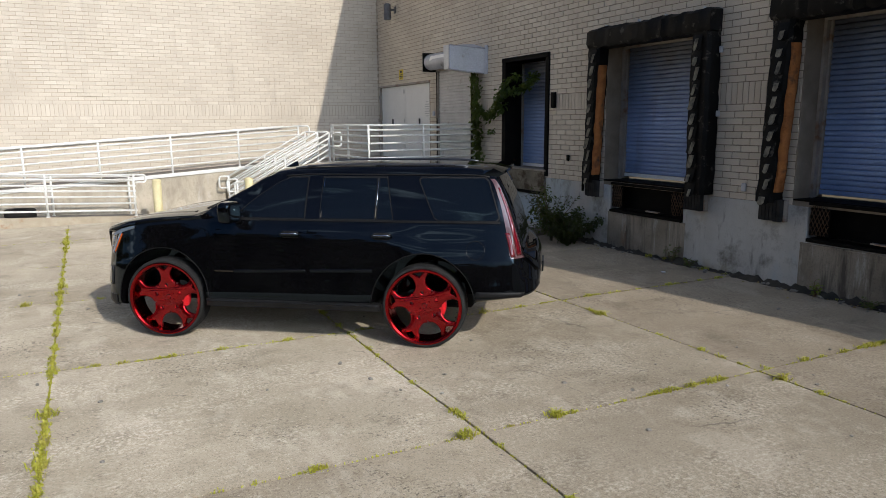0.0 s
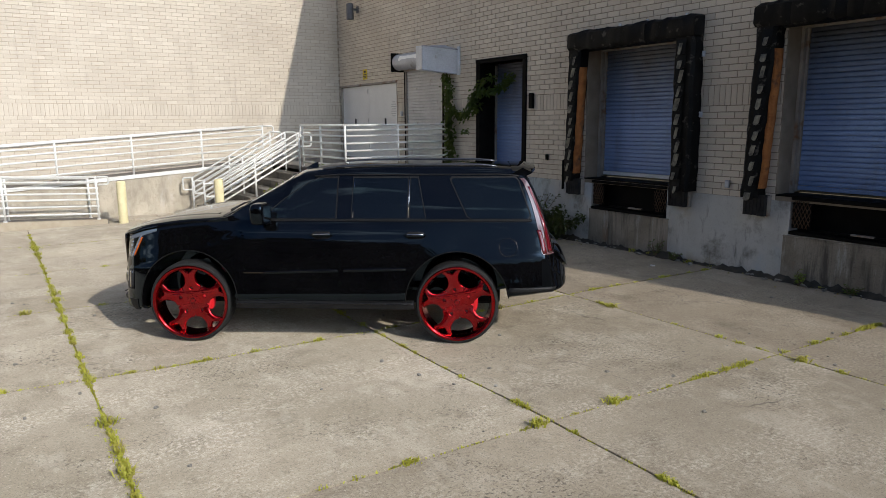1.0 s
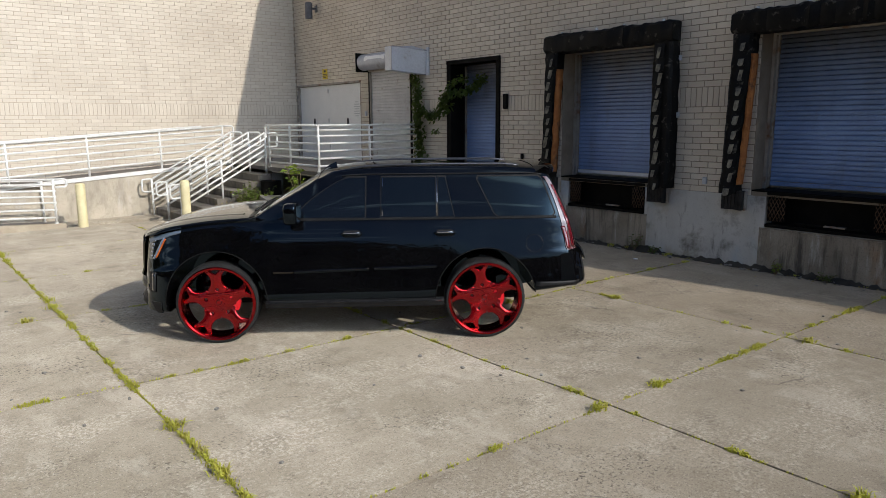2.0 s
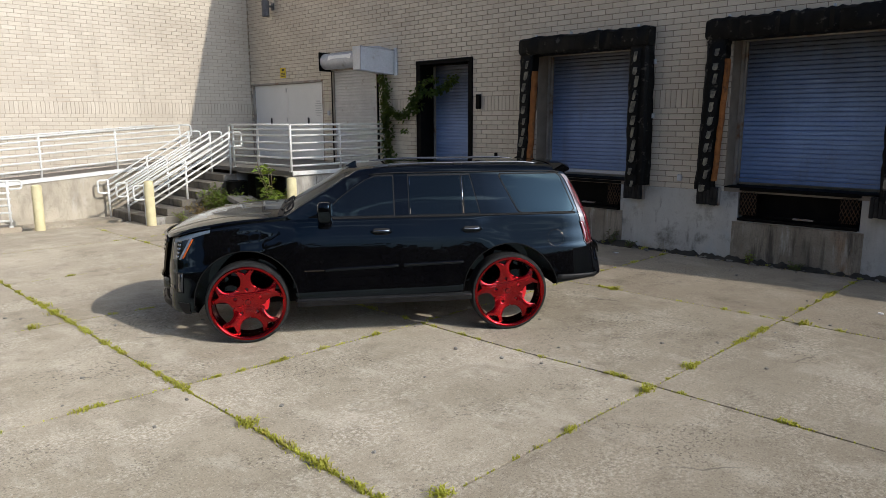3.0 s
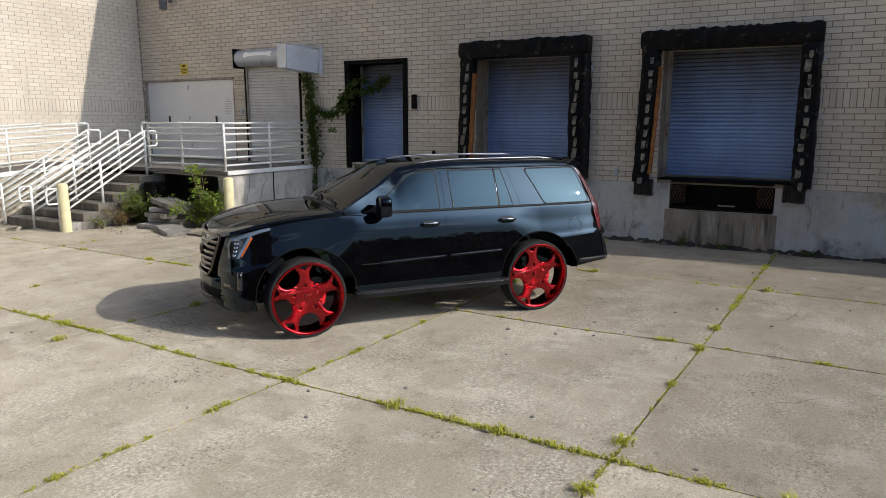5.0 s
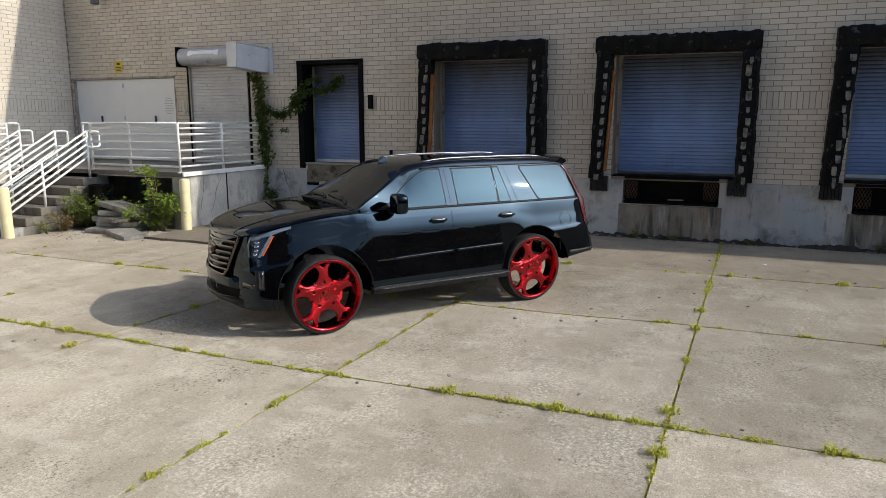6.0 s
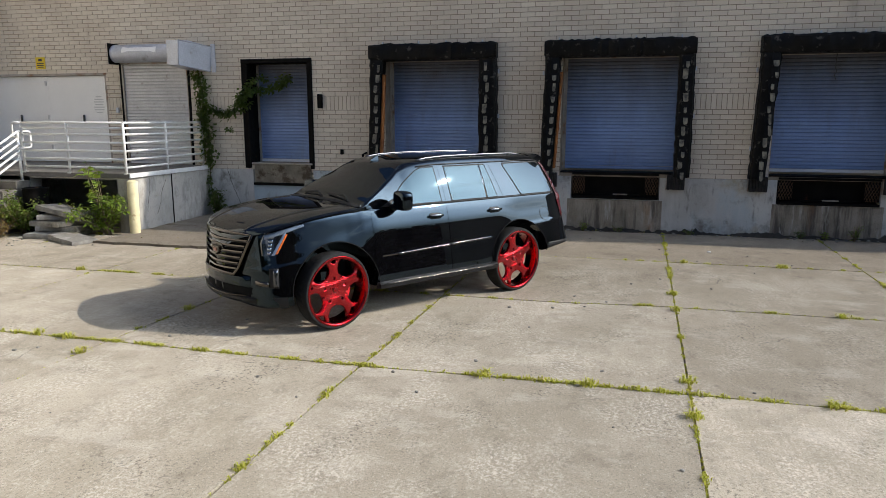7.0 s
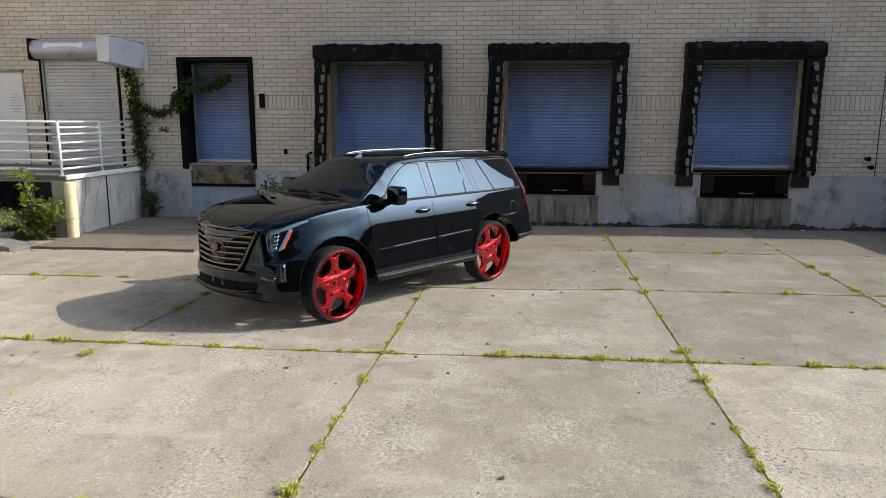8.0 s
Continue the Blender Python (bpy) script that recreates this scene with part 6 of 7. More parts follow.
# ---- wheels ----
def wheel_face():
    """The five-armed disc: a round plate with five oval windows, five fork gaps and five small pockets."""
    cu = bpy.data.curves.new("spokes", "CURVE")
    cu.dimensions, cu.fill_mode = "2D", "BOTH"
    cu.extrude, cu.bevel_depth, cu.bevel_resolution, cu.offset = 0.010, 0.012, 3, -0.007
    def loop(pts):
        sp2 = cu.splines.new("POLY")
        sp2.points.add(len(pts) - 1)
        for p, q in zip(sp2.points, pts):
            p.co = (q[0], q[1], 0, 1)
        sp2.use_cyclic_u = True
    def turned(arm, r, h):
        return (r * math.cos(arm) - h * math.sin(arm), r * math.sin(arm) + h * math.cos(arm))
    # half the width of an arm outwards from the hub, then the forked tip
    side = [(0.156, 0.096), (0.165, 0.084), (0.180, 0.070), (0.204, 0.058), (0.232, 0.053), (0.260, 0.053), (0.288, 0.060), (0.312, 0.073), (0.336, 0.092), (0.362, 0.114)]
    fork = [(0.368, 0.078), (0.348, 0.052), (0.328, 0.027), (0.314, 0.009)]
    outline = []
    for s in range(5):
        arm = math.radians(90 + 72 * s)
        half = side + fork
        outline += [turned(arm, r, -h) for r, h in half] + [turned(arm, 0.310, 0.0)] + [turned(arm, r, h) for r, h in half[::-1]]
        mid = math.radians(90 + 36 + 72 * s)
        outline.append((0.150 * math.cos(mid), 0.150 * math.sin(mid)))
    loop(outline)
    for s in range(5):
        arm = math.radians(90 + 72 * s)
        def put(r, h):
            return turned(arm, r, h)
        loop([put(0.116, 0.0), put(0.132, -0.015), put(0.152, -0.021), put(0.160, 0.0), put(0.152, 0.021), put(0.132, 0.015)])
    tmp = new("spokes", cu)
    bpy.context.view_layer.update()
    m2 = bpy.data.meshes.new_from_object(tmp.evaluated_get(bpy.context.evaluated_depsgraph_get()))
    bpy.data.objects.remove(tmp)
    bm = bmesh.new()
    bm.from_mesh(m2)
    bmesh.ops.triangulate(bm, faces=[f for f in bm.faces if len(f.verts) > 4])
    for _ in range(3):
        bmesh.ops.subdivide_edges(bm, edges=[e for e in bm.edges if e.calc_length() > 0.02], cuts=1, use_grid_fill=True)
    bmesh.ops.triangulate(bm, faces=[f for f in bm.faces if len(f.verts) > 4])
    bm.to_mesh(m2)
    bm.free()
    # dish the disc: deeper towards the hub and out at the rim
    for v in m2.vertices:
        r = math.hypot(v.co.x, v.co.y)
        d = -0.036 * max(0.0, 1 - r / 0.32) ** 1.2
        # each arm is crowned along its middle
        turn = (math.atan2(v.co.y, v.co.x) - math.radians(90) + math.radians(36)) % math.radians(72) - math.radians(36)
        d -= 0.010 * min(1.3, (r * math.sin(turn) / 0.062) ** 2) * min(1.0, max(0.0, (r - 0.10) / 0.06))
        v.co = Vector((v.co.x, v.co.z + d, v.co.y))
    m2.flip_normals()
    m2.materials.clear()
    m2.materials.append(M_RED)
    m2.name = "spokes"
    m2.polygons.foreach_set("use_smooth", [True] * len(m2.polygons))
    m2.set_sharp_from_angle(angle=radians(28))
    return m2


def tyre_build():
    n = 90
    prof = [(0.392, 0.118), (0.398, 0.132), (0.412, 0.138), (0.428, 0.134), (0.438, 0.120), (0.4445, 0.100), (0.446, 0.060), (0.446, 0.058), (0.446, 0.022), (0.446, -0.012), (0.446, -0.040), (0.446, -0.066), (0.438, -0.084), (0.428, -0.096), (0.412, -0.100), (0.392, -0.084)]
    rows2 = []
    for j in range(n * 2):
        t = 2 * math.pi * j / (n * 2)
        row = []
        for i, (r, h) in enumerate(prof):
            g = 0.0
            if 3 < i < 12 and (j + (i if i < 8 else 15 - i)) % 4 == 0:
                g = 0.007
            row.append(((r - g) * math.cos(t), h, (r - g) * math.sin(t)))
        rows2.append(row)
    rows2.append(rows2[0])
    return Build().grid(rows2, True)


SPOKES = wheel_face()
tyre_mesh = tyre_build().mesh("tyre", M_TYRE, 35, True)
rim_mesh = Build().lathe([(0.386, 0.112), (0.402, 0.124), (0.408, 0.134), (0.405, 0.141), (0.396, 0.144), (0.384, 0.141), (0.374, 0.131), (0.369, 0.112), (0.367, 0.085), (0.362, 0.060), (0.355, 0.0), (0.350, -0.06), (0.38, -0.092), (0.388, -0.082)], 96, True).mesh("rim", M_BARREL_RED, 40, True)
bolt_mesh = Build().lathe([(0.0, 0.010), (0.008, 0.009), (0.011, 0.004), (0.011, -0.004)], 8).mesh("bolt", M_RED, 40, True)
rivet_mesh = Build().lathe([(0.0, 0.006), (0.005, 0.005), (0.0065, 0.0)], 6).mesh("rivet", M_DKCHROME, 40, True)
rotor_mesh = Build().lathe([(0.06, 0.012), (0.17, 0.012), (0.17, -0.012), (0.06, -0.012)], 40, True, close=True).mesh("brake_disc", M_DISC, 30, True)
hub_mesh = Build().lathe([(0.0, 0.050), (0.050, 0.049), (0.072, 0.047), (0.080, 0.040), (0.080, 0.02)], 40).mesh("hub", M_RED, 50, True)
cap_mesh = Build().lathe([(0.0, 0.022), (0.024, 0.020), (0.030, 0.012), (0.032, 0.0)], 24).mesh("hub_cap", M_RED, 40, True)
ring_mesh = Build().tube([(0.026 * math.cos(t), 0.019, 0.026 * math.sin(t)) for t in [2 * math.pi * i / 20 for i in range(20)]], 0.003, 5, True).mesh("cap_ring", M_DKCHROME)


def wheel(x, sg, steer, spin):
    wh = part("wheel", tyre_mesh, M_TYRE, car, "low-profile black tyre on a candy-red alloy wheel")
    wh.name = "wheel"
    base = pose(x, sg * 0.872, 0.452, 0, 0, steer + (0 if sg > 0 else 180)) @ Matrix.Diagonal((1.0135, 1.0, 1.0135, 1.0))
    wh.matrix_basis = base
    part("rim", rim_mesh, M_BARREL_RED, wh, "deep candy-red rim")
    sp2 = part("spokes", SPOKES, M_RED, wh, "five-armed candy-red wheel face")
    sp2.matrix_basis = pose(0, 0.058, 0, 0, spin, 0)
    for i in range(6):
        t = 2 * math.pi * i / 6 + 0.4
        bo = part("bolt", bolt_mesh, M_RED, wh)
        bo.location = (0.060 * math.cos(t), 0.053, 0.060 * math.sin(t))
    for i in range(40):
        t = 2 * math.pi * i / 40
        ri = part("rivet", rivet_mesh, M_DKCHROME, wh)
        ri.location = (0.350 * math.cos(t), 0.080, 0.350 * math.sin(t))
    part("hub", hub_mesh, M_RED, wh)
    part("hub_cap", cap_mesh, M_RED, wh).location = (0, 0.044, 0)
    part("cap_ring", ring_mesh, M_DKCHROME, wh).location = (0, 0.044, 0)
    part("brake_disc", rotor_mesh, M_DISC, wh, "steel brake disc").location = (0, 0.0, 0)
    rear_side = -1 if sg > 0 else 1
    cal = Build()
    rws = []
    for i in range(9):
        t = math.radians(-28 + 62 * i / 8)
        row = []
        for r, h in ((0.125, 0.045), (0.20, 0.055), (0.225, 0.03), (0.225, -0.03), (0.125, -0.03)):
            row.append((rear_side * r * math.cos(t), h, r * math.sin(t)))
        rws.append(row)
    cal.grid(rws, True, True).add(rws[0], [tuple(range(5))]).add(rws[-1], [tuple(range(5))])
    part("caliper", cal, M_CALIPER, wh, "red brake caliper", sharp=40)
    return wh


wheel(1.473, 1, 3, 4)
wheel(1.473, -1, 3, 20)
wheel(-1.473, 1, 0, 10)
wheel(-1.473, -1, 0, 40)


# ---- plants ----
class Leaves:
    def __init__(self, seed):
        self.r, self.v, self.f = random.Random(seed), [], []

    def leaf(self, p, d, size, wide=0.5):
        """A folded leaf of two halves at p, pointing along d."""
        r = self.r
        d = Vector(d).normalized()
        up = Vector((r.gauss(0, 0.5), r.gauss(0, 0.5), 1.0))
        side = d.cross(up).normalized() * size * wide * 0.5
        nrm = side.cross(d).normalized() * size * 0.10
        tip = Vector(p) + d * size - Vector((0, 0, size * 0.18))
        mid = Vector(p) + d * size * 0.48
        o = len(self.v)
        self.v += [tuple(q) for q in (Vector(p), mid + side + nrm, tip, mid - side + nrm, mid)]
        self.f += [(o, o + 4, o + 1), (o + 4, o + 2, o + 1), (o, o + 3, o + 4), (o + 4, o + 3, o + 2)]

    def spray(self, path, n, size, reach, wide=0.5, start=0.25):
        """Leaves along a stem."""
        r = self.r
        path = [Vector(q) for q in path]
        for _ in range(n):
            t = (start + (1 - start) * r.random()) * (len(path) - 1)
            i = min(int(t), len(path) - 2)
            p = path[i].lerp(path[i + 1], t - i)
            a = r.uniform(0, 6.283)
            d = Vector((math.cos(a), math.sin(a), r.uniform(-0.25, 0.7)))
            self.leaf(p + d * r.uniform(0, reach), d, size * r.uniform(0.6, 1.2), wide)

    def cloud(self, c, rad, n, size, wide=0.6):
        r = self.r
        for _ in range(n):
            d = Vector((r.gauss(0, 1), r.gauss(0, 1), r.gauss(0, 1))).normalized()
            k2 = r.random() ** 0.45
            p = Vector((c[0] + d.x * rad[0] * k2, c[1] + d.y * rad[1] * k2, c[2] + d.z * rad[2] * k2))
            self.leaf(p, (d + Vector((r.gauss(0, 0.6), r.gauss(0, 0.6), r.gauss(0, 0.4)))), size * r.uniform(0.6, 1.25), wide)

    def mesh(self, name, mat):
        me = bpy.data.meshes.new(name)
        me.from_pydata(self.v, [], self.f)
        me.materials.append(mat)
        return me


def shrub(name, label, at, height, spread, stems, per_stem, size, mat, seed, wide=0.5, reach=0.04, clumps=0, start=0.2, lean=(0, 0)):
    ob = thing(name, label, "plant", at)
    lv = Leaves(seed)
    r = lv.r
    for _ in range(stems):
        a = r.uniform(0, 6.283)
        h = height * r.uniform(0.55, 1.05)
        out = spread * r.uniform(0.3, 1.0)
        path = []
        for i in range(6):
            t = i / 5
            path.append((math.cos(a) * out * t ** 1.3 + lean[0] * t + r.gauss(0, 0.015), math.sin(a) * out * t ** 1.3 + lean[1] * t + r.gauss(0, 0.015), h * t))
        part("stem", Build().tube(path, [0.011 - 0.0014 * i for i in range(6)], 5), M_STEM, ob, tidy=False)
        lv.spray(path, per_stem, size, reach, wide, start)
        for _ in range(clumps):
            i = r.randint(2, 5)
            lv.cloud(path[i], (0.11, 0.11, 0.09), 14, size, wide)
    part("leaves", lv.mesh("leaves", mat), mat, ob, kind="stuff")
    return ob


shrub("sapling", "tall yellow-green sapling growing beside the landing bollard", (5.76, 15.80, 0), 1.58, 0.34, 5, 17, 0.20, M_LEAF, 21, 0.50, 0.06, 0, 0.40, (-0.10, 0.30))
shrub("shrub", "low bright green shrub at the foot of the landing sapling", (5.80, 15.92, 0), 0.86, 0.78, 22, 30, 0.105, M_LEAF, 22, 0.5, 0.09, 1)
shrub("shrub", "leafy green shrub with reddish dry tips beside the steps", (5.45, 17.66, 0), 0.78, 0.50, 22, 36, 0.075, M_LEAF_S, 23, 0.6, 0.07, 3)
shrub("shrub", "dry reddish-brown weeds along the step wall", (4.95, 17.78, 0), 0.42, 0.40, 12, 26, 0.055, M_DRY, 24, 0.6, 0.05, 1)
shrub("shrub", "low green weeds at the foot of the steps", (4.55, 17.82, 0), 0.28, 0.30, 10, 18, 0.05, M_LEAF, 25, 0.5, 0.04)
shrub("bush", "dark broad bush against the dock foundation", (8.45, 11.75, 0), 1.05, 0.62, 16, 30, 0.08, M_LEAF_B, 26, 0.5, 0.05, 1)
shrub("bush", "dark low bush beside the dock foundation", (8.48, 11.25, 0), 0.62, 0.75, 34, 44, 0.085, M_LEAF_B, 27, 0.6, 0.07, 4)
shrub("sapling", "thin leafy sprig before the pale blue panel", (8.70, 12.42, 0), 0.98, 0.16, 4, 22, 0.10, M_LEAF_D, 28, 0.6, 0.04, 1)
shrub("shrub", "dark green climber in the corner of the landing", (8.80, 15.20, 0), 0.62, 0.20, 10, 30, 0.075, M_LEAF_D, 29, 0.65, 0.05, 2)
for x, y, h, seed in ((8.86, 8.95, 0.34, 31), (8.84, 6.35, 0.22, 32), (8.86, 2.05, 0.18, 33), (8.86, 1.05, 0.30, 34), (8.86, 8.55, 0.16, 35), (8.86, 1.6, 0.16, 36), (8.86, 4.2, 0.12, 37), (8.85, -0.7, 0.2, 38), (8.86, 5.6, 0.12, 39)):
    shrub("weed", "small green weed at the foot of the dock wall", (x, y, 0), h, 0.15, 7, 16, 0.05, M_LEAF_D if seed % 2 else M_LEAF, seed, 0.5, 0.03)

# climbing vine on the brick between the grey shutter and the narrow dock door
vine = thing("climbing_vine", "dark green climbing vine over the brick and dock door", "vine", (8.93, 15.3, 1.3))
o = Vector((8.93, 15.3, 1.3))
VINE = [[(8.93, 15.62, 3.50), (8.92, 15.50, 3.15), (8.90, 15.48, 2.8), (8.92, 15.50, 2.45), (8.90, 15.42, 2.1), (8.92, 15.42, 1.7), (8.93, 15.40, 1.28)],
        [(8.92, 15.40, 2.72), (8.90, 15.18, 2.56), (8.90, 14.88, 2.47), (8.90, 14.62, 2.58), (8.88, 14.42, 2.82), (8.92, 14.18, 3.02), (9.05, 13.90, 3.06), (9.14, 13.55, 3.14), (9.16, 13.28, 3.36)],
        [(8.90, 14.45, 2.86), (8.92, 14.30, 3.10), (8.98, 14.10, 3.30), (9.10, 13.85, 3.34)],
        [(8.93, 15.40, 1.30), (8.94, 15.43, 0.95), (8.93, 15.41, 0.60), (8.93, 15.42, 0.40)]]
lv = Leaves(41)
for path in VINE:
    part("stem", Build().tube([Vector(p) - o for p in path], 0.010, 5), M_STEM, vine, tidy=False)
for (path, n, rad) in ((VINE[0], 1000, 0.15), (VINE[1], 700, 0.095), (VINE[2], 160, 0.08), (VINE[3], 70, 0.05)):
    for _ in range(n):
        t = lv.r.random() * (len(path) - 1)
        i = min(int(t), len(path) - 2)
        p = Vector(path[i]).lerp(Vector(path[i + 1]), t - i) - o
        p += Vector((lv.r.uniform(-0.09, 0.03), lv.r.gauss(0, rad * 0.6), lv.r.gauss(0, rad * 0.5)))
        lv.leaf(p, (lv.r.uniform(-1, -0.1), lv.r.gauss(0, 0.7), lv.r.gauss(-0.4, 0.6)), lv.r.uniform(0.06, 0.11), 0.75)
lv.cloud(Vector((8.90, 14.42, 2.78)) - o, (0.10, 0.20, 0.22), 150, 0.09, 0.75)
lv.cloud(Vector((8.92, 14.82, 2.12)) - o, (0.05, 0.07, 0.08), 24, 0.08, 0.75)
lv.cloud(Vector((9.08, 13.42, 3.26)) - o, (0.06, 0.20, 0.12), 70, 0.09, 0.75)
part("leaves", lv.mesh("leaves", M_LEAF_D), M_LEAF_D, vine, kind="stuff")

# dark soil and rotted leaves heaped along the foot of the dock wall
rows = []
for i in range(261):
    y = -2.0 + 14.4 * i / 260
    q = noise.noise(Vector((y * 1.3, 0, 0))) * 0.6 + noise.noise(Vector((y * 9.3, 3, 0))) * 0.5
    wd, ht = 0.13 + 0.16 * q, max(0.010, 0.045 + 0.13 * q)
    rows.append([(8.99, y, ht * 1.25), (8.95, y, ht), (8.99 - wd * 0.6, y, ht * 0.5), (8.99 - wd, y, 0.001)])
tagged(new("soil_heap", Build().grid(rows, True).mesh("soil_heap", M_SOIL)), "dark damp soil heaped along the dock wall", "soil", kind="stuff")
for i, (a, c) in enumerate(((8.80, 10.70), (4.74, 6.72), (0.56, 2.60))):
    bb = Build()
    rows = [[(8.979, y, z) for z in (0.004, 0.12, 0.30, 0.50, 0.66 + 0.012 * noise.noise(Vector((y * 4, i, 0))))] for y in [a + (c - a) * j / 30 for j in range(31)]]
    bb.grid(rows, False)
    bb.box(8.965, 8.99, a, c, 0.655, 0.68, 0.004)
    solid("concrete_patch", bb, M_PATCH, "brownish stained concrete patch below a dock pit", "patch", kind="structure")

# leaf litter and rubble
rng = random.Random(17)
bb = Build()
for _ in range(260):
    z = rng.random()
    if z < 0.45:
        x, y = 8.93 - abs(rng.gauss(0, 0.10)), rng.uniform(-1.2, 12.4)
    elif z < 0.75:
        x, y = rng.uniform(4.2, 6.0), rng.uniform(15.3, 17.9)
    else:
        x, y = rng.uniform(-4, 8), rng.uniform(2.5, 12)
    s = rng.uniform(0.006, 0.022) * (1.6 if z < 0.45 else 1.0)
    bb.box(-s, s, -s * 0.8, s * 0.8, -0.005, s * 0.9, s * 0.3, pose(x, y, ground_z(x, y), rng.uniform(-20, 20), rng.uniform(-20, 20), rng.uniform(0, 360)))
tagged(new("rubble", bb.mesh("rubble", M_OLDSLAB)), "small loose concrete crumbs scattered over the yard", "rubble", kind="stuff")
lv = Leaves(43)
for _ in range(420):
    z = lv.r.random()
    if z < 0.5:
        x, y = 8.92 - abs(lv.r.gauss(0, 0.16)), lv.r.uniform(-1.2, 12.6)
    elif z < 0.85:
        x, y = lv.r.uniform(4.0, 6.1), lv.r.gauss(17.6, 0.25)
    else:
        x, y = lv.r.uniform(3.5, 8.5), lv.r.uniform(12.5, 17)
    lv.leaf((x, y, 0.008 + (0.055 if 4.98 < x and 12.42 < y < 15.45 else 0)), (lv.r.gauss(0, 1), lv.r.gauss(0, 1), 0.12), lv.r.uniform(0.02, 0.05), 0.7)
tagged(new("leaf_litter", lv.mesh("leaf_litter", M_DRY)), "dry brown leaf litter along the walls", "leaf litter", kind="stuff")
for x, y, sx, rz2 in ((8.75, 0.35, 0.10, 20), (8.2, 8.45, 0.07, 70), (6.9, 4.0, 0.05, 10)):
    solid("litter_scrap", Build().box(-sx / 2, sx / 2, -0.03, 0.03, 0.0, 0.018, 0.004), M_WHITE, "crumpled white scrap lying on the concrete", "litter", "white scraps", at=pose(x, y, 0.002, 3, 4, rz2))


# ---- unseen trees beyond the yard's open sides, sized to darken the car's reflections ----
rng = random.Random(41)
tp, tf = [], []


def far_tree(x, y, h, wide):
    """A trunk with limbs and a ragged crown of small leaf clumps."""
    b2 = Build()
    b2.tube([(x, y, -0.1), (x + rng.uniform(-0.2, 0.2), y, h * 0.3), (x + rng.uniform(-0.4, 0.4), y, h * 0.75)], [0.22, 0.16, 0.05], 6)
    for _ in range(4):
        a = rng.uniform(0, 6.283)
        b2.tube([(x, y, h * rng.uniform(0.25, 0.45)), (x + math.cos(a) * wide * 0.6, y + math.sin(a) * wide * 0.6, h * rng.uniform(0.55, 0.8))], [0.09, 0.03], 5)
    o = len(tp)
    tp.extend(b2.v)
    tf.extend(tuple(i + o for i in q) for q in b2.f)
    for _ in range(100):
        a, r, t = rng.uniform(0, 6.283), rng.random() ** 0.6, rng.random()
        cz = h * (0.02 + 0.95 * t)
        lim = wide * (0.85 + 0.55 * math.sin(math.pi * min(1, 0.15 + 0.85 * t)) ** 0.8)
        cx, cy = x + math.cos(a) * r * lim, y + math.sin(a) * r * lim
        for _ in range(16):
            px, py, pz = cx + rng.gauss(0, 0.5), cy + rng.gauss(0, 0.5), cz + rng.gauss(0, 0.45)
            u = Vector((rng.gauss(0, 1), rng.gauss(0, 1), rng.gauss(0, 0.6))).normalized() * rng.uniform(0.22, 0.42)
            v = u.orthogonal().normalized() * rng.uniform(0.14, 0.26)
            o = len(tp)
            tp.extend([(px - u.x, py - u.y, pz - u.z), (px + v.x, py + v.y, pz + v.z), (px + u.x, py + u.y, pz + u.z), (px - v.x, py - v.y, pz - v.z)])
            tf.append((o, o + 1, o + 2, o + 3))


for i in range(26):
    far_tree(-38 + i * 2.7 + rng.uniform(-0.8, 0.8), -19 + rng.uniform(-1.5, 1.5), rng.uniform(2.7, 3.6), rng.uniform(1.8, 2.6))
for i in range(34):
    far_tree(-38 + i * 2.1 + rng.uniform(-0.5, 0.5), -21.5 + rng.uniform(-0.6, 0.6), rng.uniform(2.2, 3.0), rng.uniform(2.0, 2.8))
# this grove is added only to blacken what the car's side mirrors
for i in range(26):
    far_tree(rng.uniform(-30, -17), rng.uniform(-13, -1), rng.uniform(6.0, 8.2), rng.uniform(3.0, 4.2))
for i in range(24):
    far_tree(-37 + rng.uniform(-2.0, 2.0), -25 + i * 2.6 + rng.uniform(-0.8, 0.8), rng.uniform(3.2, 4.8), rng.uniform(2.2, 3.0))
me = bpy.data.meshes.new("far_trees")
me.from_pydata(tp, [], tf)
me.materials.append(M_FAR)
tagged(new("far_trees", me), "dense dark green tree line and added grove, unseen, darkening the car's reflections", "trees", kind="stuff")


# ---- bricks of the two walls ----
COURSE, LENGTH, JOINT, BAND = 0.1005, 0.305, 0.011, (2.577, 2.897)


def lay(z0, z1, u0, u1, holes):
    """Rows of bricks as (u0, u1, z0, z1, whole)."""
    z, i, out = z0, 0, []
    while z < z1 - 0.02:
        if abs(z - BAND[0]) < 0.02:
            h, pitch, off = BAND[1] - BAND[0], 0.1015, 0.0
        else:
            h, pitch, off = COURSE, LENGTH, (i % 2) * LENGTH / 2
        u = u0 - off
        while u < u1:
            a, c = max(u, u0) + JOINT / 2, min(u + pitch, u1) - JOINT / 2
            spans = [(a, c)]
            for ha, hb, hc, hd in holes:
                if hc < z + h - 0.03 and hd > z + 0.03:
                    nxt = []
                    for s, e in spans:
                        if s < ha:
                            nxt.append((s, min(e, ha - JOINT / 2)))
                        if e > hb:
                            nxt.append((max(s, hb + JOINT / 2), e))
                    spans = nxt
            for s, e in spans:
                if e - s > 0.03:
                    out.append((s, e, z + JOINT / 2, z + h - JOINT / 2, abs(e - s - LENGTH + JOINT) < 0.001 and h == COURSE))
            u += pitch
        z += h
        i += 1
    return out


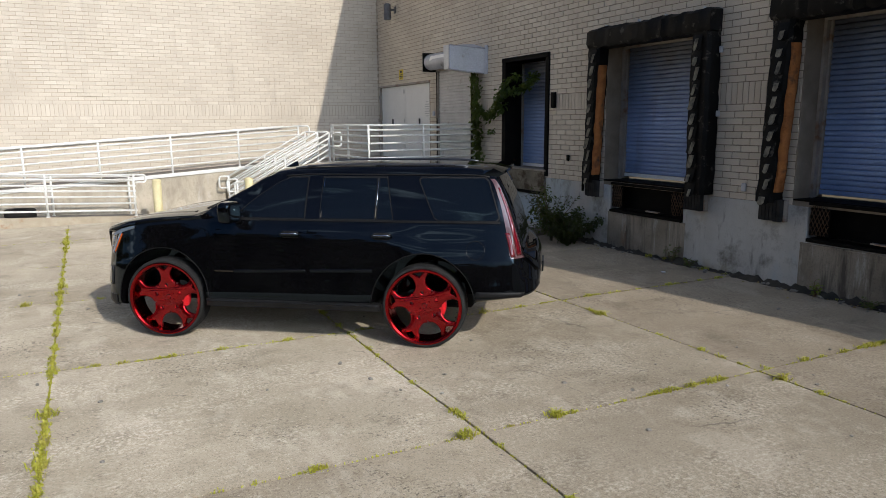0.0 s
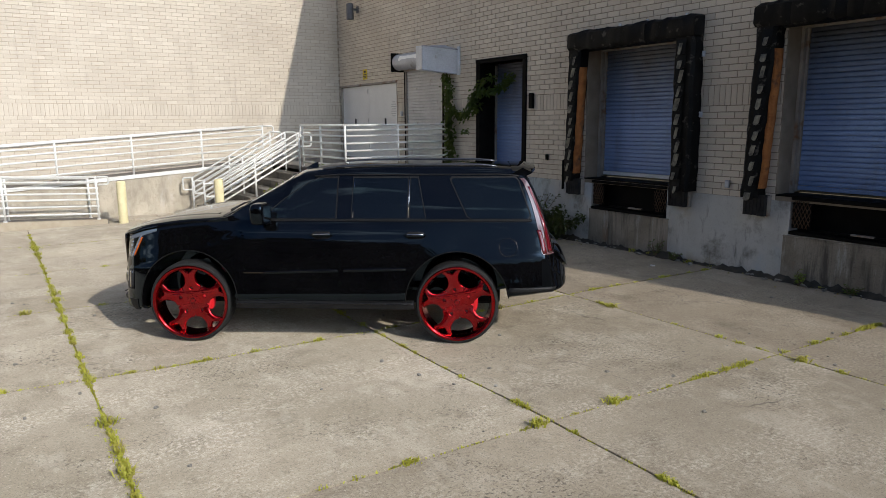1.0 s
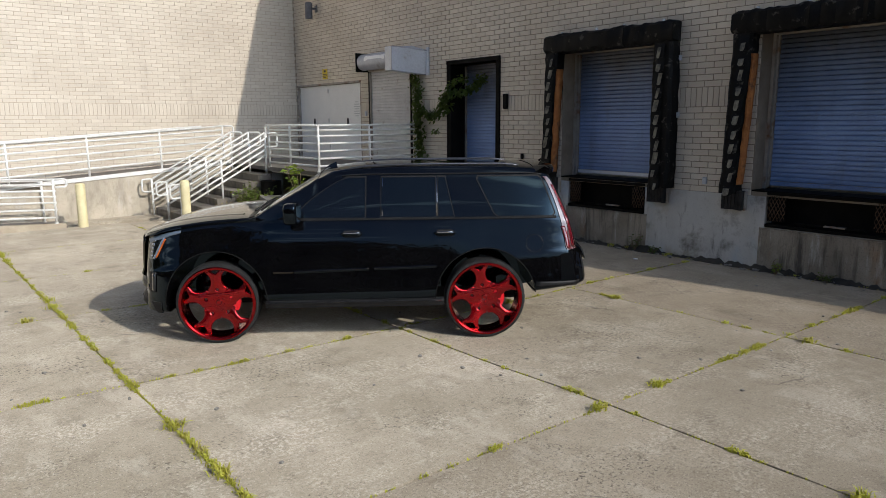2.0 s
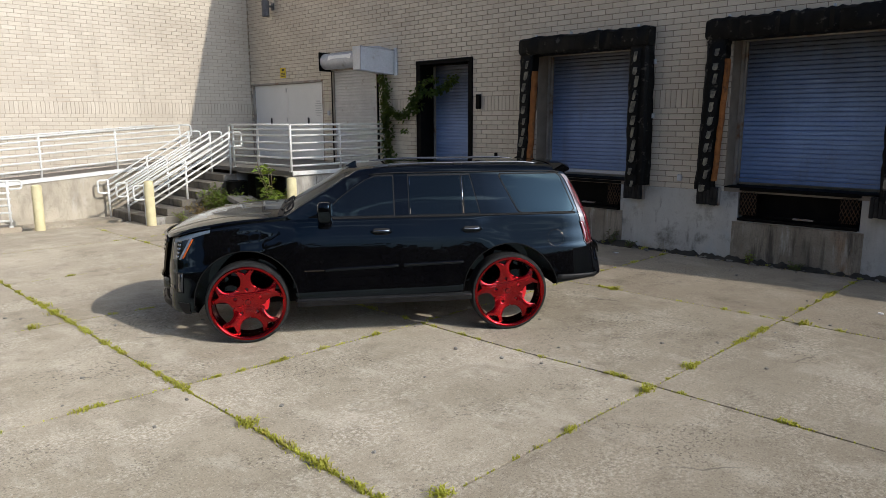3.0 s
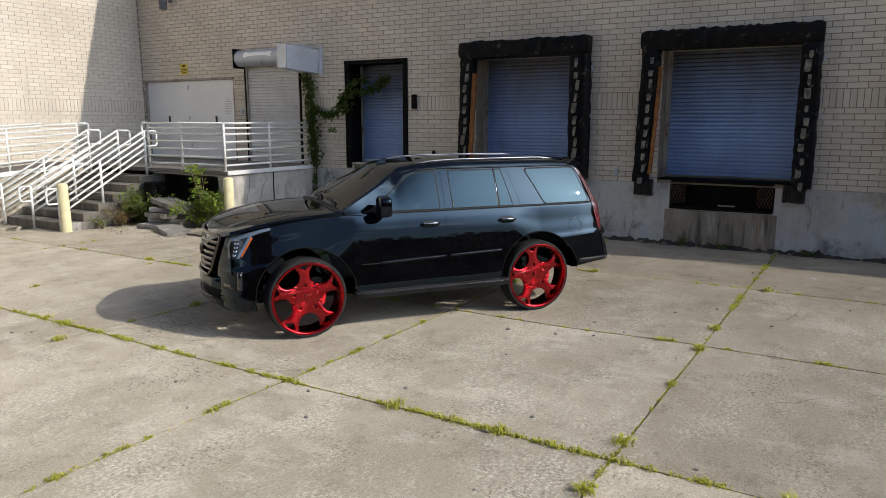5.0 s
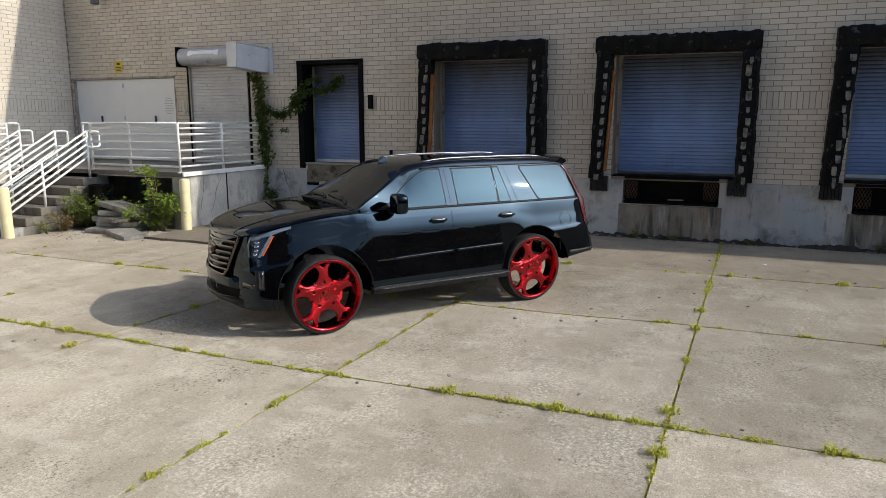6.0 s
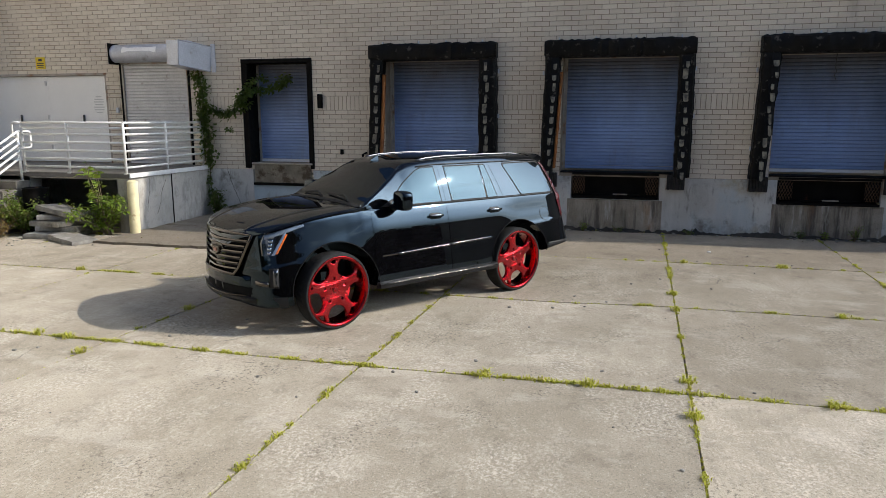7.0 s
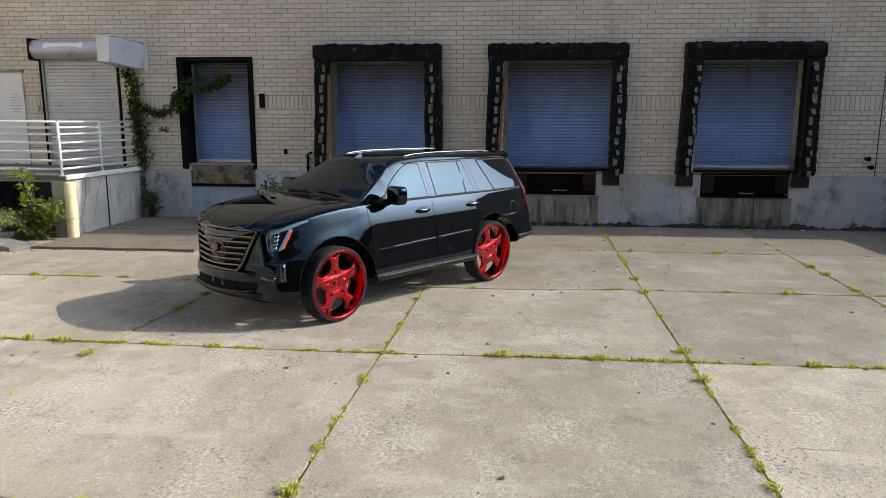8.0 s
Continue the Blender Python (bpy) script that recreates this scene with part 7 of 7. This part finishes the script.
def brick_wall(parent, m, mat, rows, near):
    rng = random.Random(5)
    pts, faces = [], []
    unit = Build().box(-(LENGTH - JOINT) / 2, (LENGTH - JOINT) / 2, 0.0, 0.012, -(COURSE - JOINT) / 2, (COURSE - JOINT) / 2, 0.003).mesh("brick", mat, tidy=True)
    count = 0
    for s, e, a, c, whole in rows:
        d = rng.uniform(-0.0012, 0.0012)
        if whole and count < 300 and near(s, a):
            ob = new("brick", unit)
            ob.parent = parent
            ob.matrix_basis = m @ Matrix.Translation(((s + e) / 2, d, (a + c) / 2))
            count += 1
            continue
        o, q = len(pts), 0.003
        for p in ((s, 0.012, a), (e, 0.012, a), (e, 0.012, c), (s, 0.012, c), (s, d + q, a), (e, d + q, a), (e, d + q, c), (s, d + q, c), (s + q, d, a + q), (e - q, d, a + q), (e - q, d, c - q), (s + q, d, c - q)):
            pts.append(tuple(m @ Vector(p)))
        faces += [(o + 8, o + 9, o + 10, o + 11)]
        for j in range(4):
            k2 = (j + 1) % 4
            faces += [(o + j, o + k2, o + 4 + k2, o + 4 + j), (o + 4 + j, o + 4 + k2, o + 8 + k2, o + 8 + j)]
    me = bpy.data.meshes.new("brickwork")
    me.from_pydata(pts, [], faces)
    me.materials.append(mat)
    bm = bmesh.new()
    bm.from_mesh(me)
    bmesh.ops.recalc_face_normals(bm, faces=bm.faces)
    bm.to_mesh(me)
    bm.free()
    ob = new("brickwork", me)
    ob.parent = parent
    tagged(ob, kind="stuff")


rows = lay(1.170, ROOF_HIGH, STEP_Y, 22.04, [(a - 0.005, b2 + 0.005, c - 0.02, d + 0.005) for a, b2, c, d in HOLES_E])
brick_wall(wall_east, TO_E, M_BRICK, rows, lambda u, z: (6.95 < u < 8.45 or 2.9 < u < 4.4) and z < 4.4)
rows = lay(1.170 - COURSE * 12, ROOF_HIGH, -13.9, 8.995, [])
brick_wall(wall_north, TO_N, M_BRICK_N, rows, lambda u, z: 2.0 < u < 5.2 and 2.2 < z < 5.4)

# ---- concrete slabs of the yard ----
XL = [-18.1, -15.1, -12.1, -9.1, -6.15, -3.17, -0.18, 2.80, 5.78, 8.975]
YL = [-13.0, -10.0, -7.0, -4.0, -1.10, 1.90, 4.88, 7.95, 10.86, 13.60, 16.50, 19.2]
rng = random.Random(3)


def joint_y(y, x):
    """The cross joints run a little askew of the walls."""
    return y - 0.030 * (x - 2.8)


def yard_slab(x0, x1, y0, y1, top, gap=0.007, thick=0.10, skew=True, rough=0.006):
    nx, ny = max(5, int((x1 - x0) / 0.16)), max(5, int((y1 - y0) / 0.16))
    def at(i, j, inset, z):
        u, v = i / nx, j / ny
        x = x0 + (x1 - x0) * u
        ya, yb = (joint_y(y0, x), joint_y(y1, x)) if skew else (y0, y1)
        y = ya + (yb - ya) * v
        k2 = inset + noise.noise(Vector((x * 6, y * 6, 0.3))) * rough
        x += k2 if i == 0 else -k2 if i == nx else 0.0
        y += k2 if j == 0 else -k2 if j == ny else 0.0
        return (x, y, top + ground_z(x, y) + z)
    bb = Build().grid([[at(i, j, gap + 0.004, 0.0) for i in range(nx + 1)] for j in range(ny + 1)], False)
    rim = [(i, 0) for i in range(nx)] + [(nx, j) for j in range(ny)] + [(i, ny) for i in range(nx, 0, -1)] + [(0, j) for j in range(ny, 0, -1)]
    bb.grid([[at(i, j, gap, -thick) for i, j in rim], [at(i, j, gap + 0.001, -0.006) for i, j in rim], [at(i, j, gap + 0.004, 0.0) for i, j in rim]], False, True)
    return bb


for i in range(len(XL) - 1):
    for j in range(len(YL) - 1):
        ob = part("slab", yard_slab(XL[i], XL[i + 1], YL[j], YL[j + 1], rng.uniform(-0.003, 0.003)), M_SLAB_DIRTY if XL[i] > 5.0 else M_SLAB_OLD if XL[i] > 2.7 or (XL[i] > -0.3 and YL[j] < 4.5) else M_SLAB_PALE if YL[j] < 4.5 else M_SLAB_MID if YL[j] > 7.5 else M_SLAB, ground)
for i in range(2):
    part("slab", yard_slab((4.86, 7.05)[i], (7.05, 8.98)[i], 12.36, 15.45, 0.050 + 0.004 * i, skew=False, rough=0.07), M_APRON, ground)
for i in range(len(XL) - 1):
    part("slab", yard_slab(XL[i], XL[i + 1], 19.7, 20.6, -0.010, skew=False), M_SLAB, ground)

# ---- grass in the joints ----
rng = random.Random(8)
gp, gf = [], []


def tuft(x, y, n, h, spread):
    for _ in range(n):
        a, r = rng.uniform(0, 6.283), abs(rng.gauss(0, spread))
        px, py = x + math.cos(a) * r, y + math.sin(a) * r
        b0 = rng.uniform(0, 6.283)
        hh, lean, w = h * rng.uniform(0.5, 1.2), rng.uniform(0.4, 1.7), rng.uniform(0.003, 0.007)
        sx, sy = -math.sin(b0) * w, math.cos(b0) * w
        dx, dy = math.cos(b0) * lean * hh, math.sin(b0) * lean * hh
        o = len(gp)
        g0 = ground_z(px, py)
        gp.extend([(px - sx, py - sy, g0 - 0.02), (px + sx, py + sy, g0 - 0.02), (px + dx * 0.45 + sx, py + dy * 0.45 + sy, g0 + hh * 0.62), (px + dx * 0.45 - sx, py + dy * 0.45 - sy, g0 + hh * 0.62), (px + dx, py + dy, g0 + hh * (1.0 - lean * 0.3))])
        gf.extend([(o, o + 1, o + 2, o + 3), (o + 3, o + 2, o + 4)])


def seam(p, q, dense, phase):
    """Grass along a joint: thick patches with bare stretches between."""
    L = math.dist(p, q)
    s = 0.0
    while s < L:
        t = s / L
        x, y = p[0] + (q[0] - p[0]) * t, p[1] + (q[1] - p[1]) * t
        v = 0.75 * noise.noise(Vector((s * 2.3, phase, 0.0))) + 0.95 * noise.noise(Vector((s * 8.3, phase, 4.0)))
        k3 = min(1.0, (v - 0.40 + dense) * 2.2)
        if k3 > 0:
            tuft(x + rng.gauss(0, 0.006), y + rng.gauss(0, 0.006), int(4 + 10 * k3), 0.011 + 0.029 * k3, 0.009 + 0.016 * k3)
        elif rng.random() < 0.25 + dense * 0.5:
            tuft(x + rng.gauss(0, 0.003), y + rng.gauss(0, 0.003), 3, 0.009, 0.006)
        if rng.random() < 0.010:
            tuft(x, y, 60, 0.070, 0.045)
        s += 0.03


for k2, (x, dens) in enumerate(((-3.17, 0.12), (-0.18, 0.62), (2.80, 0.24), (5.78, 0.20))):
    seam((x, 0.0), (x, 18.5), dens, 3.7 * k2)
for k2, (y, dens) in enumerate(((-1.10, 0.2), (1.90, 0.24), (4.88, 0.34), (7.95, 0.38), (10.86, 0.06), (13.60, 0.14), (16.50, 0.05))):
    seam((-6.0, joint_y(y, -6.0)), (8.9, joint_y(y, 8.9)), dens, 40 + 5.3 * k2)
seam((8.93, -1.0), (8.93, 12.3), 0.12, 91)
me = bpy.data.meshes.new("joint_grass")
me.from_pydata(gp, [], gf)
me.materials.append(M_GRASS)
tagged(new("joint_grass", me), "yellow-green grass tufts growing in the slab joints", "grass", kind="stuff")
